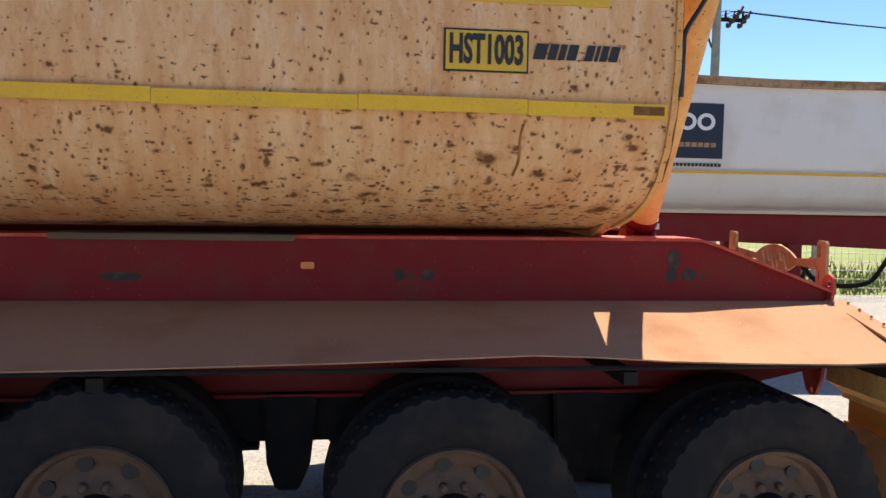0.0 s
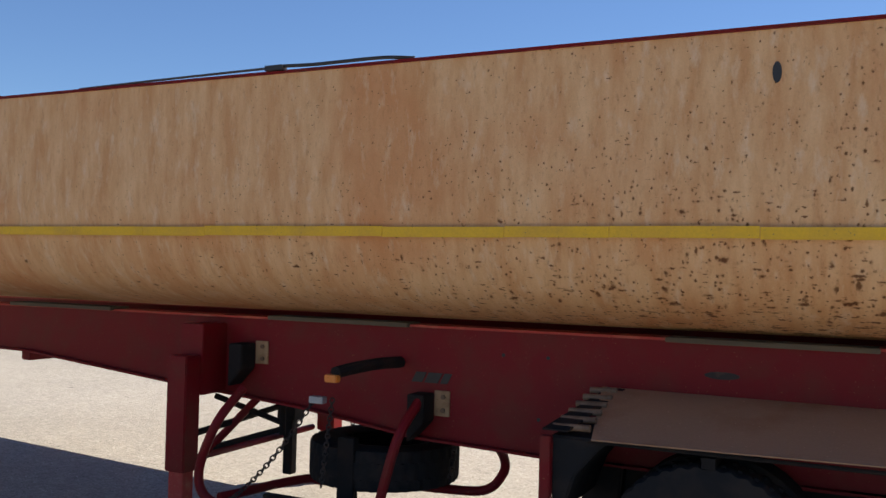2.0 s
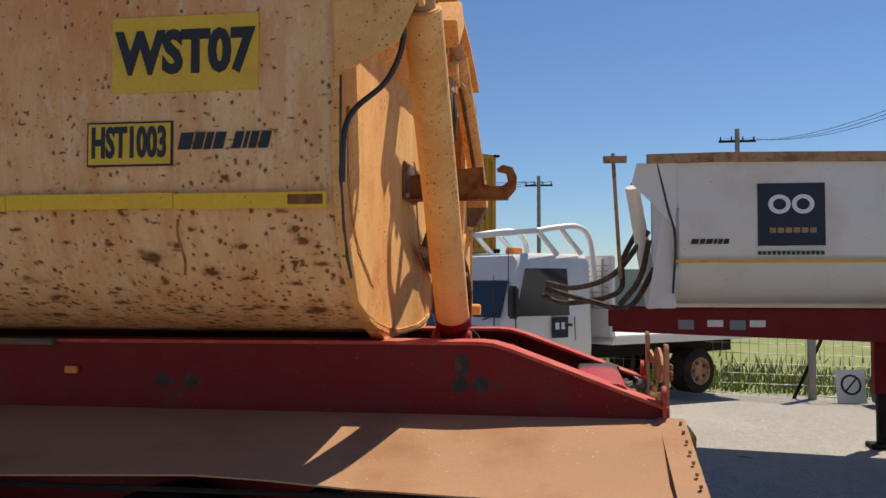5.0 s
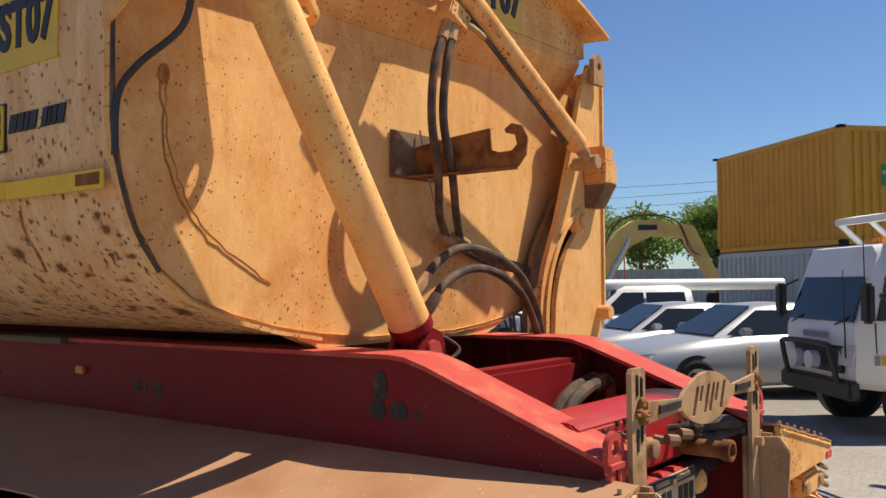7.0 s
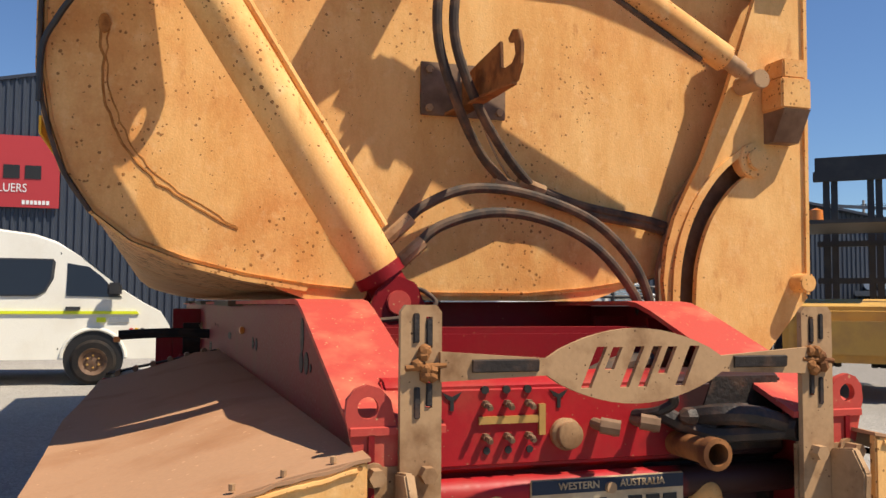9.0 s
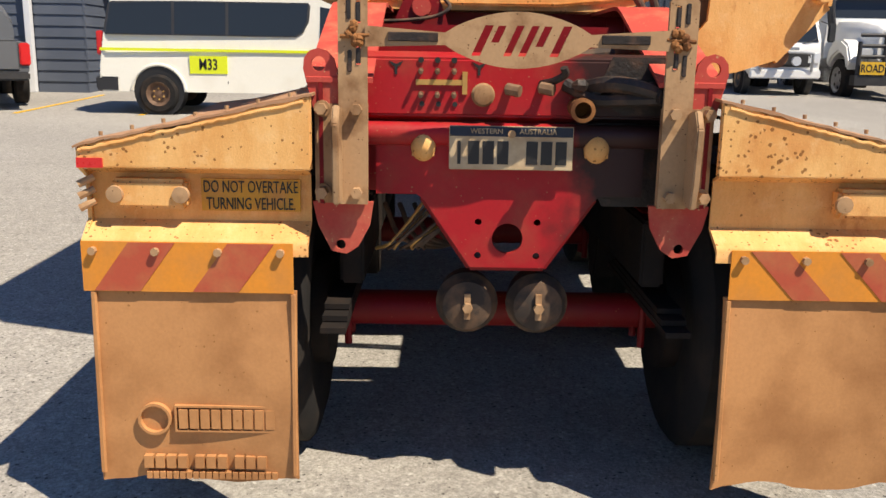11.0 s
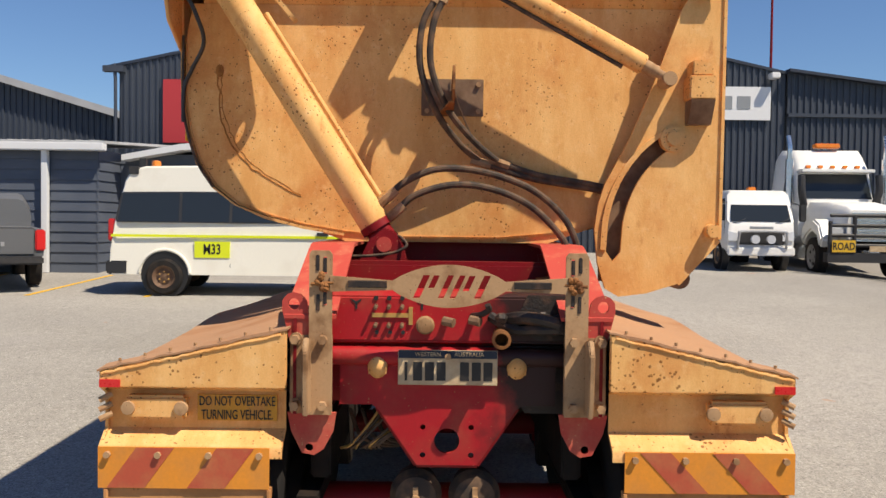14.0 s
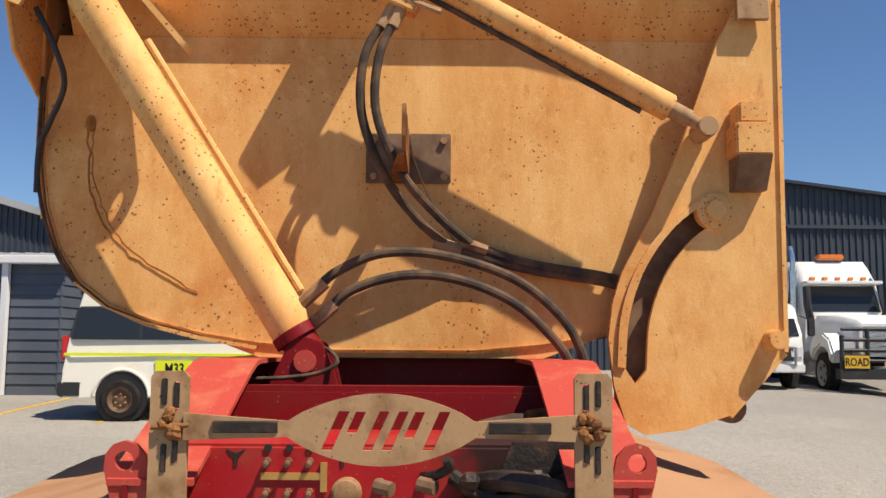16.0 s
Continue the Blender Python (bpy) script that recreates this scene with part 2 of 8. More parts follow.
def cutout_leaf():
    m = surface("green_leaf", (0.085, 0.14, 0.028), (0.12, 0.18, 0.04), (0.4, 0.65), 0.6, rough=0.6, fine=8, bump=0.0)
    nt = m.node_tree
    through_leaf, blend = nt.nodes.new("ShaderNodeBsdfTranslucent"), nt.nodes.new("ShaderNodeMixShader")
    through_leaf.inputs[0].default_value = (0.22, 0.34, 0.05, 1)
    blend.inputs[0].default_value = 0.45
    nt.links.new(nt.nodes["Principled BSDF"].outputs[0], blend.inputs[1])
    nt.links.new(through_leaf.outputs[0], blend.inputs[2])
    nt.links.new(blend.outputs[0], nt.nodes["Material Output"].inputs[0])
    return m


BODY = dusted_body()
REAR = rear_dust()
GROUND = yard_ground()
RED = surface("red_chassis_paint", (0.20, 0.007, 0.011), (0.17, 0.022, 0.016), (0.45, 0.72), 5, speck=(0.30, 0.10, 0.05), speck_scale=45, rough=0.5, bump=0.08, gloss=0.2)
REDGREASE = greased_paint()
REDDUST = surface("red_paint_under_dust", (0.46, 0.065, 0.05), (0.52, 0.17, 0.10), (0.50, 0.74), 7, speck=(0.5, 0.25, 0.13), speck_scale=60, speck_amount=0.22, rough=0.62, bump=0.08, gloss=0.2)
DUSTSTEEL = surface("dust_coated_steel", (0.42, 0.26, 0.14), (0.22, 0.115, 0.055), (0.48, 0.66), 9, speck=(0.09, 0.045, 0.022), speck_scale=70, speck_amount=0.18, rough=0.75, bump=0.10, gloss=0.2)
RAWSTEEL = surface("dull_dusty_steel_plate", (0.25, 0.155, 0.095), (0.15, 0.085, 0.05), (0.42, 0.66), 11, speck=(0.06, 0.035, 0.02), speck_scale=80, rough=0.6, metal=0.15, bump=0.10, gloss=0.3)
RUST = surface("rust_brown_steel", (0.27, 0.115, 0.04), (0.13, 0.05, 0.02), (0.44, 0.64), 14, speck=(0.07, 0.03, 0.014), speck_scale=70, rough=0.8, bump=0.12, gloss=0.2)
MUD = surface("dried_mud_crust", (0.46, 0.20, 0.06), (0.26, 0.10, 0.03), (0.42, 0.66), 25, rough=0.95, bump=0.4, gloss=0.1)
GUARD = surface("dust_covered_guard_sheet", (0.41, 0.235, 0.135), (0.33, 0.165, 0.085), (0.50, 0.70), 2.5, speck=(0.55, 0.33, 0.19), speck_scale=30, rough=0.85, bump=0.08, gloss=0.1)
RIMDIRT = surface("dirty_brown_wheel_steel", (0.15, 0.085, 0.05), (0.09, 0.05, 0.03), (0.4, 0.7), 9, speck=(0.25, 0.14, 0.08), speck_scale=60, rough=0.75, bump=0.3)
RUBBER = surface("dusty_black_rubber", (0.020, 0.019, 0.019), (0.045, 0.034, 0.027), (0.45, 0.75), 6, rough=0.85, bump=0.2, gloss=0.15)
HOSE = surface("dusty_hydraulic_hose", (0.055, 0.042, 0.034), (0.17, 0.10, 0.06), (0.42, 0.7), 14, rough=0.75, bump=0.12, gloss=0.25)
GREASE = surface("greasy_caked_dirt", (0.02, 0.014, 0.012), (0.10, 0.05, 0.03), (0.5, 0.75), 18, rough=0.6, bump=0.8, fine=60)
TAPE = surface("faded_yellow_tape", (0.80, 0.46, 0.012), (0.68, 0.37, 0.03), (0.45, 0.75), 5, speck=(0.3, 0.17, 0.07), speck_scale=50, rough=0.5, bump=0.05)
YELLOWSIGN = surface("yellow_sign_sheet", (0.70, 0.42, 0.025), (0.56, 0.32, 0.05), (0.5, 0.8), 9, speck=(0.35, 0.2, 0.08), speck_scale=70, rough=0.45, bump=0.05)
DULLSIGN = surface("dust_dulled_sign_sheet", (0.60, 0.30, 0.03), (0.55, 0.26, 0.06), (0.4, 0.7), 12, speck=(0.3, 0.15, 0.06), speck_scale=60, rough=0.7, bump=0.1)
BLACK = surface("black_lettering", (0.015, 0.014, 0.014), rough=0.5, bump=0.02)
ORANGE = surface("amber_lens", (0.75, 0.22, 0.03), rough=0.3, bump=0.02)
REDLENS = surface("red_reflector", (0.6, 0.02, 0.02), rough=0.3, bump=0.02)
STRIPRED = surface("dusty_red_stripe", (0.44, 0.075, 0.035), (0.45, 0.16, 0.06), (0.4, 0.75), 10, rough=0.6, bump=0.05)
STRIPYELLOW = surface("dusty_orange_stripe", (0.70, 0.255, 0.022), (0.58, 0.23, 0.04), (0.4, 0.75), 10, rough=0.6, bump=0.05)
FLAP = surface("dust_coated_mudflap_rubber", (0.50, 0.245, 0.10), (0.36, 0.165, 0.065), (0.46, 0.68), 4, speck=(0.3, 0.14, 0.05), speck_scale=35, rough=0.8, bump=0.08, gloss=0.2)
TIMBER = surface("grey_timber_pad", (0.11, 0.085, 0.055), (0.17, 0.13, 0.08), (0.4, 0.7), 8, rough=0.85, bump=0.4, stretch=(0.2, 1, 4))
# near-black steel; under the trailers its colour also holds the underbody shade
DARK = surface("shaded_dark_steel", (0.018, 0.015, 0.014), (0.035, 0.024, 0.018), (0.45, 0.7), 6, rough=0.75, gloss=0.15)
WHITE = surface("white_vehicle_paint", (0.78, 0.78, 0.76), (0.70, 0.68, 0.63), (0.5, 0.8), 2, rough=0.35, bump=0.02)
WHITEDUST = surface("white_bin_paint_with_dust", (0.74, 0.72, 0.68), (0.62, 0.55, 0.46), (0.5, 0.8), 1.6, speck=(0.4, 0.25, 0.15), speck_scale=14, speck_amount=0.10, rough=0.5, bump=0.05)
SILVER = surface("silver_car_paint", (0.42, 0.44, 0.47), rough=0.35, metal=0.5, bump=0.02)
GREYPAINT = surface("dark_grey_car_paint", (0.16, 0.165, 0.17), rough=0.4, metal=0.4, bump=0.02)
PLASTIC = surface("black_plastic", (0.022, 0.022, 0.024), (0.04, 0.038, 0.036), rough=0.55, bump=0.1)
CHROME = surface("chromed_steel", (0.7, 0.7, 0.7), rough=0.25, metal=1.0, bump=0.03)
GLASS = glass("dark_vehicle_glass")
LENS = surface("clear_lamp_lens", (0.55, 0.57, 0.6), rough=0.2, bump=0.02)
NAVY = surface("dark_blue_grey_sheeting", (0.036, 0.046, 0.066), (0.046, 0.056, 0.076), (0.45, 0.7), 0.8, rough=0.5, bump=0.05)
WEATHER = surface("slate_grey_weatherboard", (0.075, 0.09, 0.12), (0.09, 0.105, 0.135), (0.45, 0.7), 1.5, rough=0.6, bump=0.1)
ROOF = surface("pale_grey_roofing", (0.42, 0.43, 0.44), (0.35, 0.35, 0.36), (0.45, 0.7), 1.0, rough=0.5, bump=0.05)
TRIM = surface("white_trim_paint", (0.72, 0.73, 0.74), rough=0.5, bump=0.03)
SIGNRED = surface("red_sign_sheet", (0.45, 0.035, 0.04), rough=0.5, bump=0.02)
CONTYELLOW = surface("yellow_container_paint", (0.60, 0.27, 0.02), (0.49, 0.21, 0.02), (0.5, 0.8), 1.0, speck=(0.25, 0.11, 0.03), speck_scale=8, speck_amount=0.08, rough=0.5, bump=0.05)
CONTGREY = surface("grey_container_paint", (0.40, 0.43, 0.46), (0.33, 0.34, 0.35), (0.5, 0.8), 1.0, rough=0.5, bump=0.05)
PLANTYELLOW = surface("machine_yellow_paint", (0.62, 0.44, 0.15), (0.47, 0.32, 0.12), (0.5, 0.8), 2, rough=0.5, bump=0.05)
DULLYELLOW = surface("faded_forklift_yellow", (0.56, 0.32, 0.07), (0.42, 0.23, 0.07), (0.45, 0.75), 3, rough=0.6, bump=0.1)
PLANTORANGE = surface("machine_orange_paint", (0.62, 0.13, 0.02), (0.5, 0.12, 0.03), (0.5, 0.8), 2, rough=0.5, bump=0.05)
BLUE = surface("blue_truck_paint", (0.02, 0.06, 0.36), rough=0.35, bump=0.02)
GREENSIGN = surface("green_sign_sheet", (0.01, 0.22, 0.10), rough=0.5, bump=0.02)
NAVYSIGN = surface("dark_navy_sticker", (0.018, 0.028, 0.05), rough=0.75, bump=0.02)
GREYTEXT = surface("grey_lettering", (0.24, 0.26, 0.28), rough=0.6, bump=0.02)
HIVIS = surface("bright_yellow_decal", (0.72, 0.80, 0.02), rough=0.5, bump=0.02)
BARK = surface("grey_brown_bark", (0.12, 0.09, 0.065), (0.18, 0.14, 0.10), (0.4, 0.7), 5, rough=0.9, bump=0.5)
LEAF = cutout_leaf()
GRASS = surface("rough_green_grass", (0.16, 0.21, 0.045), (0.26, 0.25, 0.09), (0.4, 0.7), 0.5, rough=0.9, bump=0.4, fine=20)
GALV = surface("galvanised_steel", (0.42, 0.43, 0.44), (0.34, 0.34, 0.35), (0.4, 0.7), 12, rough=0.5, metal=0.5, bump=0.1)
CONCRETE = surface("weathered_concrete_post", (0.33, 0.31, 0.28), (0.26, 0.24, 0.22), (0.4, 0.7), 5, rough=0.85, bump=0.3)
DOME = surface("white_fabric_cover", (0.85, 0.85, 0.84), rough=0.7, bump=0.02)
nt = DOME.node_tree
veil, blend = nt.nodes.new("ShaderNodeBsdfTranslucent"), nt.nodes.new("ShaderNodeMixShader")
veil.inputs[0].default_value = (0.9, 0.9, 0.9, 1)
nt.links.new(nt.nodes["Principled BSDF"].outputs[0], blend.inputs[1])
nt.links.new(veil.outputs[0], blend.inputs[2])
nt.links.new(blend.outputs[0], nt.nodes["Material Output"].inputs[0])
BRASS = surface("brass_fitting", (0.55, 0.33, 0.10), (0.4, 0.22, 0.08), rough=0.5, metal=0.5, bump=0.1)
PLATEWHITE = surface("dusty_plate_face", (0.55, 0.42, 0.26), (0.40, 0.27, 0.15), (0.4, 0.7), 14, rough=0.6, bump=0.1)


# ---- shaping ----
def solid(bm, verts, faces):
    vs = [bm.verts.new(v) for v in verts]
    for f in faces:
        bm.faces.new([vs[i] for i in f])
    return vs


def box(bm, x0, x1, y0, y1, z0, z1, m=None):
    c = [(x, y, z) for x in (x0, x1) for y in (y0, y1) for z in (z0, z1)]
    if m:
        c = [m @ Vector(v) for v in c]
    solid(bm, c, [(0, 1, 3, 2), (4, 6, 7, 5), (0, 4, 5, 1), (2, 3, 7, 6), (0, 2, 6, 4), (1, 5, 7, 3)])
    return bm


def put(axis, a, b, d):
    return {"x": (d, a, b), "y": (a, d, b), "z": (a, b, d)}[axis]


def prism(bm, poly, axis, d0, d1):
    """A flat outline, given in the two other axes, made solid between two places of an axis."""
    n = len(poly)
    lo = [bm.verts.new(put(axis, a, b, d0)) for a, b in poly]
    hi = [bm.verts.new(put(axis, a, b, d1)) for a, b in poly]
    bm.faces.new(lo)
    bm.faces.new(hi[::-1])
    for i in range(n):
        bm.faces.new((lo[i], lo[(i + 1) % n], hi[(i + 1) % n], hi[i]))
    return bm


def holed(bm, outer, holes, axis, d0, d1):
    """A solid plate with holes that go through it."""
    t = bmesh.new()
    for loop in (outer, *holes):
        vs = [t.verts.new((a, b, 0)) for a, b in loop]
        for i in range(len(vs)):
            t.edges.new((vs[i], vs[(i + 1) % len(vs)]))
    bmesh.ops.triangle_fill(t, edges=t.edges[:], use_beauty=True, use_dissolve=False)
    t.verts.index_update()
    flat, faces = [(v.co.x, v.co.y) for v in t.verts], [[v.index for v in f.verts] for f in t.faces]
    t.free()
    for d, turn in ((d0, 1), (d1, -1)):
        vs = [bm.verts.new(put(axis, a, b, d)) for a, b in flat]
        for f in faces:
            bm.faces.new([vs[i] for i in f][::turn])
    for loop in (outer, *holes):
        n = len(loop)
        lo, hi = [[bm.verts.new(put(axis, a, b, d)) for a, b in loop] for d in (d0, d1)]
        for i in range(n):
            bm.faces.new((lo[i], lo[(i + 1) % n], hi[(i + 1) % n], hi[i]))
    bmesh.ops.remove_doubles(bm, verts=bm.verts[:], dist=0.0004)
    return bm


def circle(a, b, r, n=16, r2=None):
    return [(a + r * math.cos(2 * math.pi * i / n), b + (r2 or r) * math.sin(2 * math.pi * i / n)) for i in range(n)]


def rings(bm, loops, close=True, caps=True):
    """Skin over a row of rings of equal length."""
    vs = [[bm.verts.new(p) for p in loop] for loop in loops]
    n = len(vs[0])
    for a, b in zip(vs, vs[1:]):
        for i in range(n if close else n - 1):
            bm.faces.new((a[i], a[(i + 1) % n], b[(i + 1) % n], b[i]))
    if caps and close:
        bm.faces.new(vs[0][::-1])
        bm.faces.new(vs[-1])
    return bm


def rod(bm, p0, p1, r, n=14, r1=None):
    p0, p1 = Vector(p0), Vector(p1)
    q = (p1 - p0).to_track_quat("Z", "Y")
    ring = lambda p, rr: [p + q @ Vector((rr * math.cos(2 * math.pi * i / n), rr * math.sin(2 * math.pi * i / n), 0)) for i in range(n)]
    return rings(bm, [ring(p0, r), ring(p1, r if r1 is None else r1)])


def spline(pts, steps=8):
    pts = [Vector(p) for p in pts]
    ext = [pts[0] * 2 - pts[1], *pts, pts[-1] * 2 - pts[-2]]
    out = []
    for i in range(1, len(ext) - 2):
        a, b, c, d = ext[i - 1 : i + 3]
        for k in range(steps):
            s = k / steps
            out.append(0.5 * (2 * b + (c - a) * s + (2 * a - 5 * b + 4 * c - d) * s * s + (3 * b - a - 3 * c + d) * s ** 3))
    return out + [pts[-1]]


def tube(bm, pts, r, n=10, steps=8, smooth=True):
    line = spline(pts, steps) if smooth else [Vector(p) for p in pts]
    loops, up = [], None
    for i, p in enumerate(line):
        d = (line[min(i + 1, len(line) - 1)] - line[max(i - 1, 0)]).normalized()
        if up is None:
            up = d.orthogonal().normalized()
        up = (up - d * up.dot(d)).normalized()
        side = d.cross(up)
        loops.append([p + r * (math.cos(2 * math.pi * k / n) * up + math.sin(2 * math.pi * k / n) * side) for k in range(n)])
    return rings(bm, loops)


def lathe(bm, prof, m, n=32, caps=True):
    """prof: (along, radius) pairs, turned round the z axis of m."""
    loops = [[m @ Vector((r * math.cos(2 * math.pi * i / n), r * math.sin(2 * math.pi * i / n), a)) for i in range(n)] for a, r in prof]
    return rings(bm, loops, caps=caps)


def mesh_of(name, bm, material, bevel=0.0, sharp=34):
    bmesh.ops.recalc_face_normals(bm, faces=bm.faces[:])
    if bevel:
        edges = [e for e in bm.edges if len(e.link_faces) == 2 and e.calc_face_angle(0) > radians(28)]
        bmesh.ops.bevel(bm, geom=edges, offset=bevel, segments=2, affect="EDGES", clamp_overlap=True)
    for f in bm.faces:
        f.smooth = True
    for e in bm.edges:
        e.smooth = len(e.link_faces) != 2 or e.calc_face_angle(0) < radians(sharp)
    me = bpy.data.meshes.new(name)
    bm.to_mesh(me)
    bm.free()
    me.materials.append(material)
    return me


def part(name, bm, material, parent, label="", bevel=0.0, sharp=34):
    ob = new(name, mesh_of(name, bm, material, bevel, sharp))
    ob.parent = parent
    return tagged(ob, label)


def thing(name, label, category, group="", at=None, kind=""):
    ob = new(name)
    ob.empty_display_size = 0.2
    if at is not None:
        ob.matrix_world = at
    return tagged(ob, label, category, group, kind)


def lone(name, bm, material, label, category, kind="", group="", bevel=0.0, at=None):
    ob = new(name, mesh_of(name, bm, material, bevel))
    if at is not None:
        ob.matrix_world = at
    return tagged(ob, label, category, group, kind)


def words(name, text, size, m, material, parent, label="", wide=1.0, deep=0.002, heavy=0.0):
    """Lettering as a thin mesh: x along the line, y up, centred on m."""
    cu = bpy.data.curves.new(name, "FONT")
    cu.body, cu.size, cu.extrude, cu.align_x, cu.align_y, cu.offset = text, size, deep, "CENTER", "CENTER", heavy
    cu.resolution_u = 3
    tmp = bpy.data.objects.new(name, cu)
    me = bpy.data.meshes.new_from_object(tmp)
    bpy.data.objects.remove(tmp)
    bpy.data.curves.remove(cu)
    me.transform(m @ Matrix.Diagonal((wide, 1, 1, 1)))
    me.materials.clear()
    me.materials.append(material)
    ob = new(name, me)
    ob.parent = parent
    return tagged(ob, label)


def facing(side, x, y, z):
    """Lettering planes: the camera sees the +x face, the -y face."""
    r = {"+x": Matrix(((0, 0, 1), (1, 0, 0), (0, 1, 0))), "-y": Matrix(((1, 0, 0), (0, 0, -1), (0, 1, 0)))}[side]
    return Matrix.Translation((x, y, z)) @ r.to_4x4()


def B():
    return bmesh.new()


def ground_z(x, y=0.0):
    """The yard rises gently along -x, but lies level where the cars are parked."""
    s, r = max(0.0, min(1.0, (y - 9.5) / 4.0)), max(0.0, min(1.0, (x + 25.0) / 9.0))
    level = s * s * (3 - 2 * s) * r * r * (3 - 2 * r) if x < 0 else 0.0
    return -0.03 * max(-30.0, min(6.0, x)) * (1 - 0.95 * level)


# ---- ground ----
bm = B()
xs = [-900, -300, -100, -60, -45, -30, -25, -23.5, -22, -20.5, -19, -17.5, -16, -10, -4, 0, 3, 6, 12, 40, 150, 900]
ys = [-900, -300, -100, -40, -20, -10, -4, 0, 4, 8, 9.5, 10.5, 11.5, 12.5, 13.5, 30, 80, 300, 900]
grid = [[bm.verts.new((x, y, ground_z(x, y))) for y in ys] for x in xs]
for i in range(len(xs) - 1):
    for j in range(len(ys) - 1):
        bm.faces.new((grid[i][j], grid[i + 1][j], grid[i + 1][j + 1], grid[i][j + 1]))
lone("ground", bm, GROUND, "pale worn sealed yard with exposed stone and stains", "ground", "structure")


# ---- the side-tipping trailer ----
trailer = thing("side_tipper_trailer", "red side-tipping semi-trailer with a dust-caked ochre bin", "trailer")
X_END, X_NOSE = -1.19, -10.3
HALF = [(1.285, 3.03), (1.29, 2.6), (1.288, 2.30), (1.265, 2.15), (1.215, 2.0), (1.14, 1.885), (1.03, 1.80), (0.88, 1.745), (0.70, 1.70), (0.50, 1.668), (0.25, 1.645)]
SECTION = [(-y, z) for y, z in HALF] + [(y, z) for y, z in HALF[::-1]]


def inset(sec, d):
    return [(y * (1 - d / 1.29), z + d * max(0.0, min(1.0, (2.6 - z) / 0.8))) for y, z in sec]


def arch(y):
    return 3.05 + 0.27 * (1 - (y / 1.30) ** 2)


bm = B()
n = len(SECTION)
stations = [X_NOSE + (X_END - X_NOSE) * i / 30 for i in range(31)]
for sec in (SECTION, inset(SECTION, 0.012)):
    rings(bm, [[(x, y, z) for y, z in sec] for x in stations], close=False)
body = part("bin_shell", bm, BODY, trailer, "curved bin wall caked with ochre dust and flung mud", sharp=60)
bm = B()
for s in (-1, 1):
    box(bm, X_NOSE, X_END, s * 1.275, s * 1.305, 3.024, 3.040)
part("top_rail", bm, RED, trailer, "thin red rail along the top edge", bevel=0.006)
bm = B()
rings(bm, [[(x, y, arch(y) - 0.06) for y in np.linspace(-1.27, 1.27, 15)] for x in (X_NOSE, X_END)], close=False)
part("tarpaulin", bm, DUSTSTEEL, trailer, "dusty rolled-out cover over the bin")
for x, name in ((X_NOSE, "front_wall"),):
    bm = B()
    prism(bm, [(y, z) for y, z in inset(SECTION, 0.02)] + [(y, arch(y)) for y in np.linspace(1.2, -1.2, 13)], "x", x, x + 0.05)
    part(name, bm, REAR, trailer)

# the closed end of the bin
bm = B()
low = [(y, z) for y, z in inset(SECTION, 0.003) if z < 2.72]
low = [(y, min(z, 1.63) if abs(y) < 0.6 else z) for y, z in low]
prism(bm, [(-1.25, 2.78)] + low + [(1.25, 2.78)], "x", X_END - 0.06, X_END - 0.008)
end_wall = part("end_wall", bm, REAR, trailer, "flat steel bin end under ochre dust")
bm = B()
prism(bm, [(X_END - 0.06, 2.74), (X_END - 0.03, 2.755), (-1.115, 2.905), (-1.115, 3.06), (X_END - 0.06, 3.06)], "y", -1.20, 1.20)
part("fold", bm, REAR, end_wall, "folded stiffener across the bin end")
bm = B()
prism(bm, [(y, arch(y)) for y in np.linspace(1.24, -1.24, 25)] + [(-1.24, 2.95), (1.24, 2.95)], "x", -1.16, -1.108)
part("arched_panel", bm, REAR, end_wall, "arched upper end panel")
bm = B()
ys_ = np.linspace(-1.12, 1.30, 30)
rings(bm, [[(-1.17, y, arch(y) - 0.002), (-0.995, y, arch(y) - 0.012), (-0.995, y, arch(y) + 0.004), (-1.17, y, arch(y) + 0.014)] for y in ys_])
part("lip", bm, REAR, end_wall, "projecting arched lip")
# rubber edging down the rim
bm = B()
edge = [(X_END + 0.012, y * 1.004, z) for y, z in SECTION[2:6]]
tube(bm, [(X_END + 0.012, -1.292, 2.62)] + edge, 0.007, 8, 3)
part("edge_seal", bm, HOSE, trailer, "dusty dark cable along the rim")
bm = B()
rings(bm, [[(X_END - 0.012, y, z), (X_END + 0.012, y, z), (X_END + 0.012, y * 1.012, z - 0.012 * (z < 1.8)), (X_END - 0.012, y * 1.012, z - 0.012 * (z < 1.8))] for y, z in [(-1.292, 3.0)] + SECTION[1:10]])
part("rim_flange", bm, REAR, trailer, "steel rim flange round the bin end")
# raised bead on the end wall near the rim
rng = random.Random(8)
for dy, dz, r in ((0, 0, 0.0045), (0.016, 0.010, 0.003)):
    run = spline([Vector(p) for p in ((-1.199, -1.125 + dy, 2.44), (-1.199, -1.12 + dy, 2.30), (-1.199, -1.085 + dy, 2.15 + dz), (-1.199, -1.0 + dy, 2.02 + dz), (-1.199, -0.88 + dy, 1.93 + dz), (-1.199, -0.72, 1.845 + dz))], 5)
    run = [(p.x, p.y + rng.uniform(-0.007, 0.007), p.z + rng.uniform(-0.004, 0.004)) for p in run]
    bm = B()
    tube(bm, run, r, 6, 2)
    part("mud_ridge", bm, MUD, end_wall, "crumbling ridge of dried brown mud")
bm = B()
prism(bm, circle(-1.12, 2.455, 0.018, 12, 0.03), "x", -1.199, -1.190)
part("mud_lump", bm, MUD, end_wall)

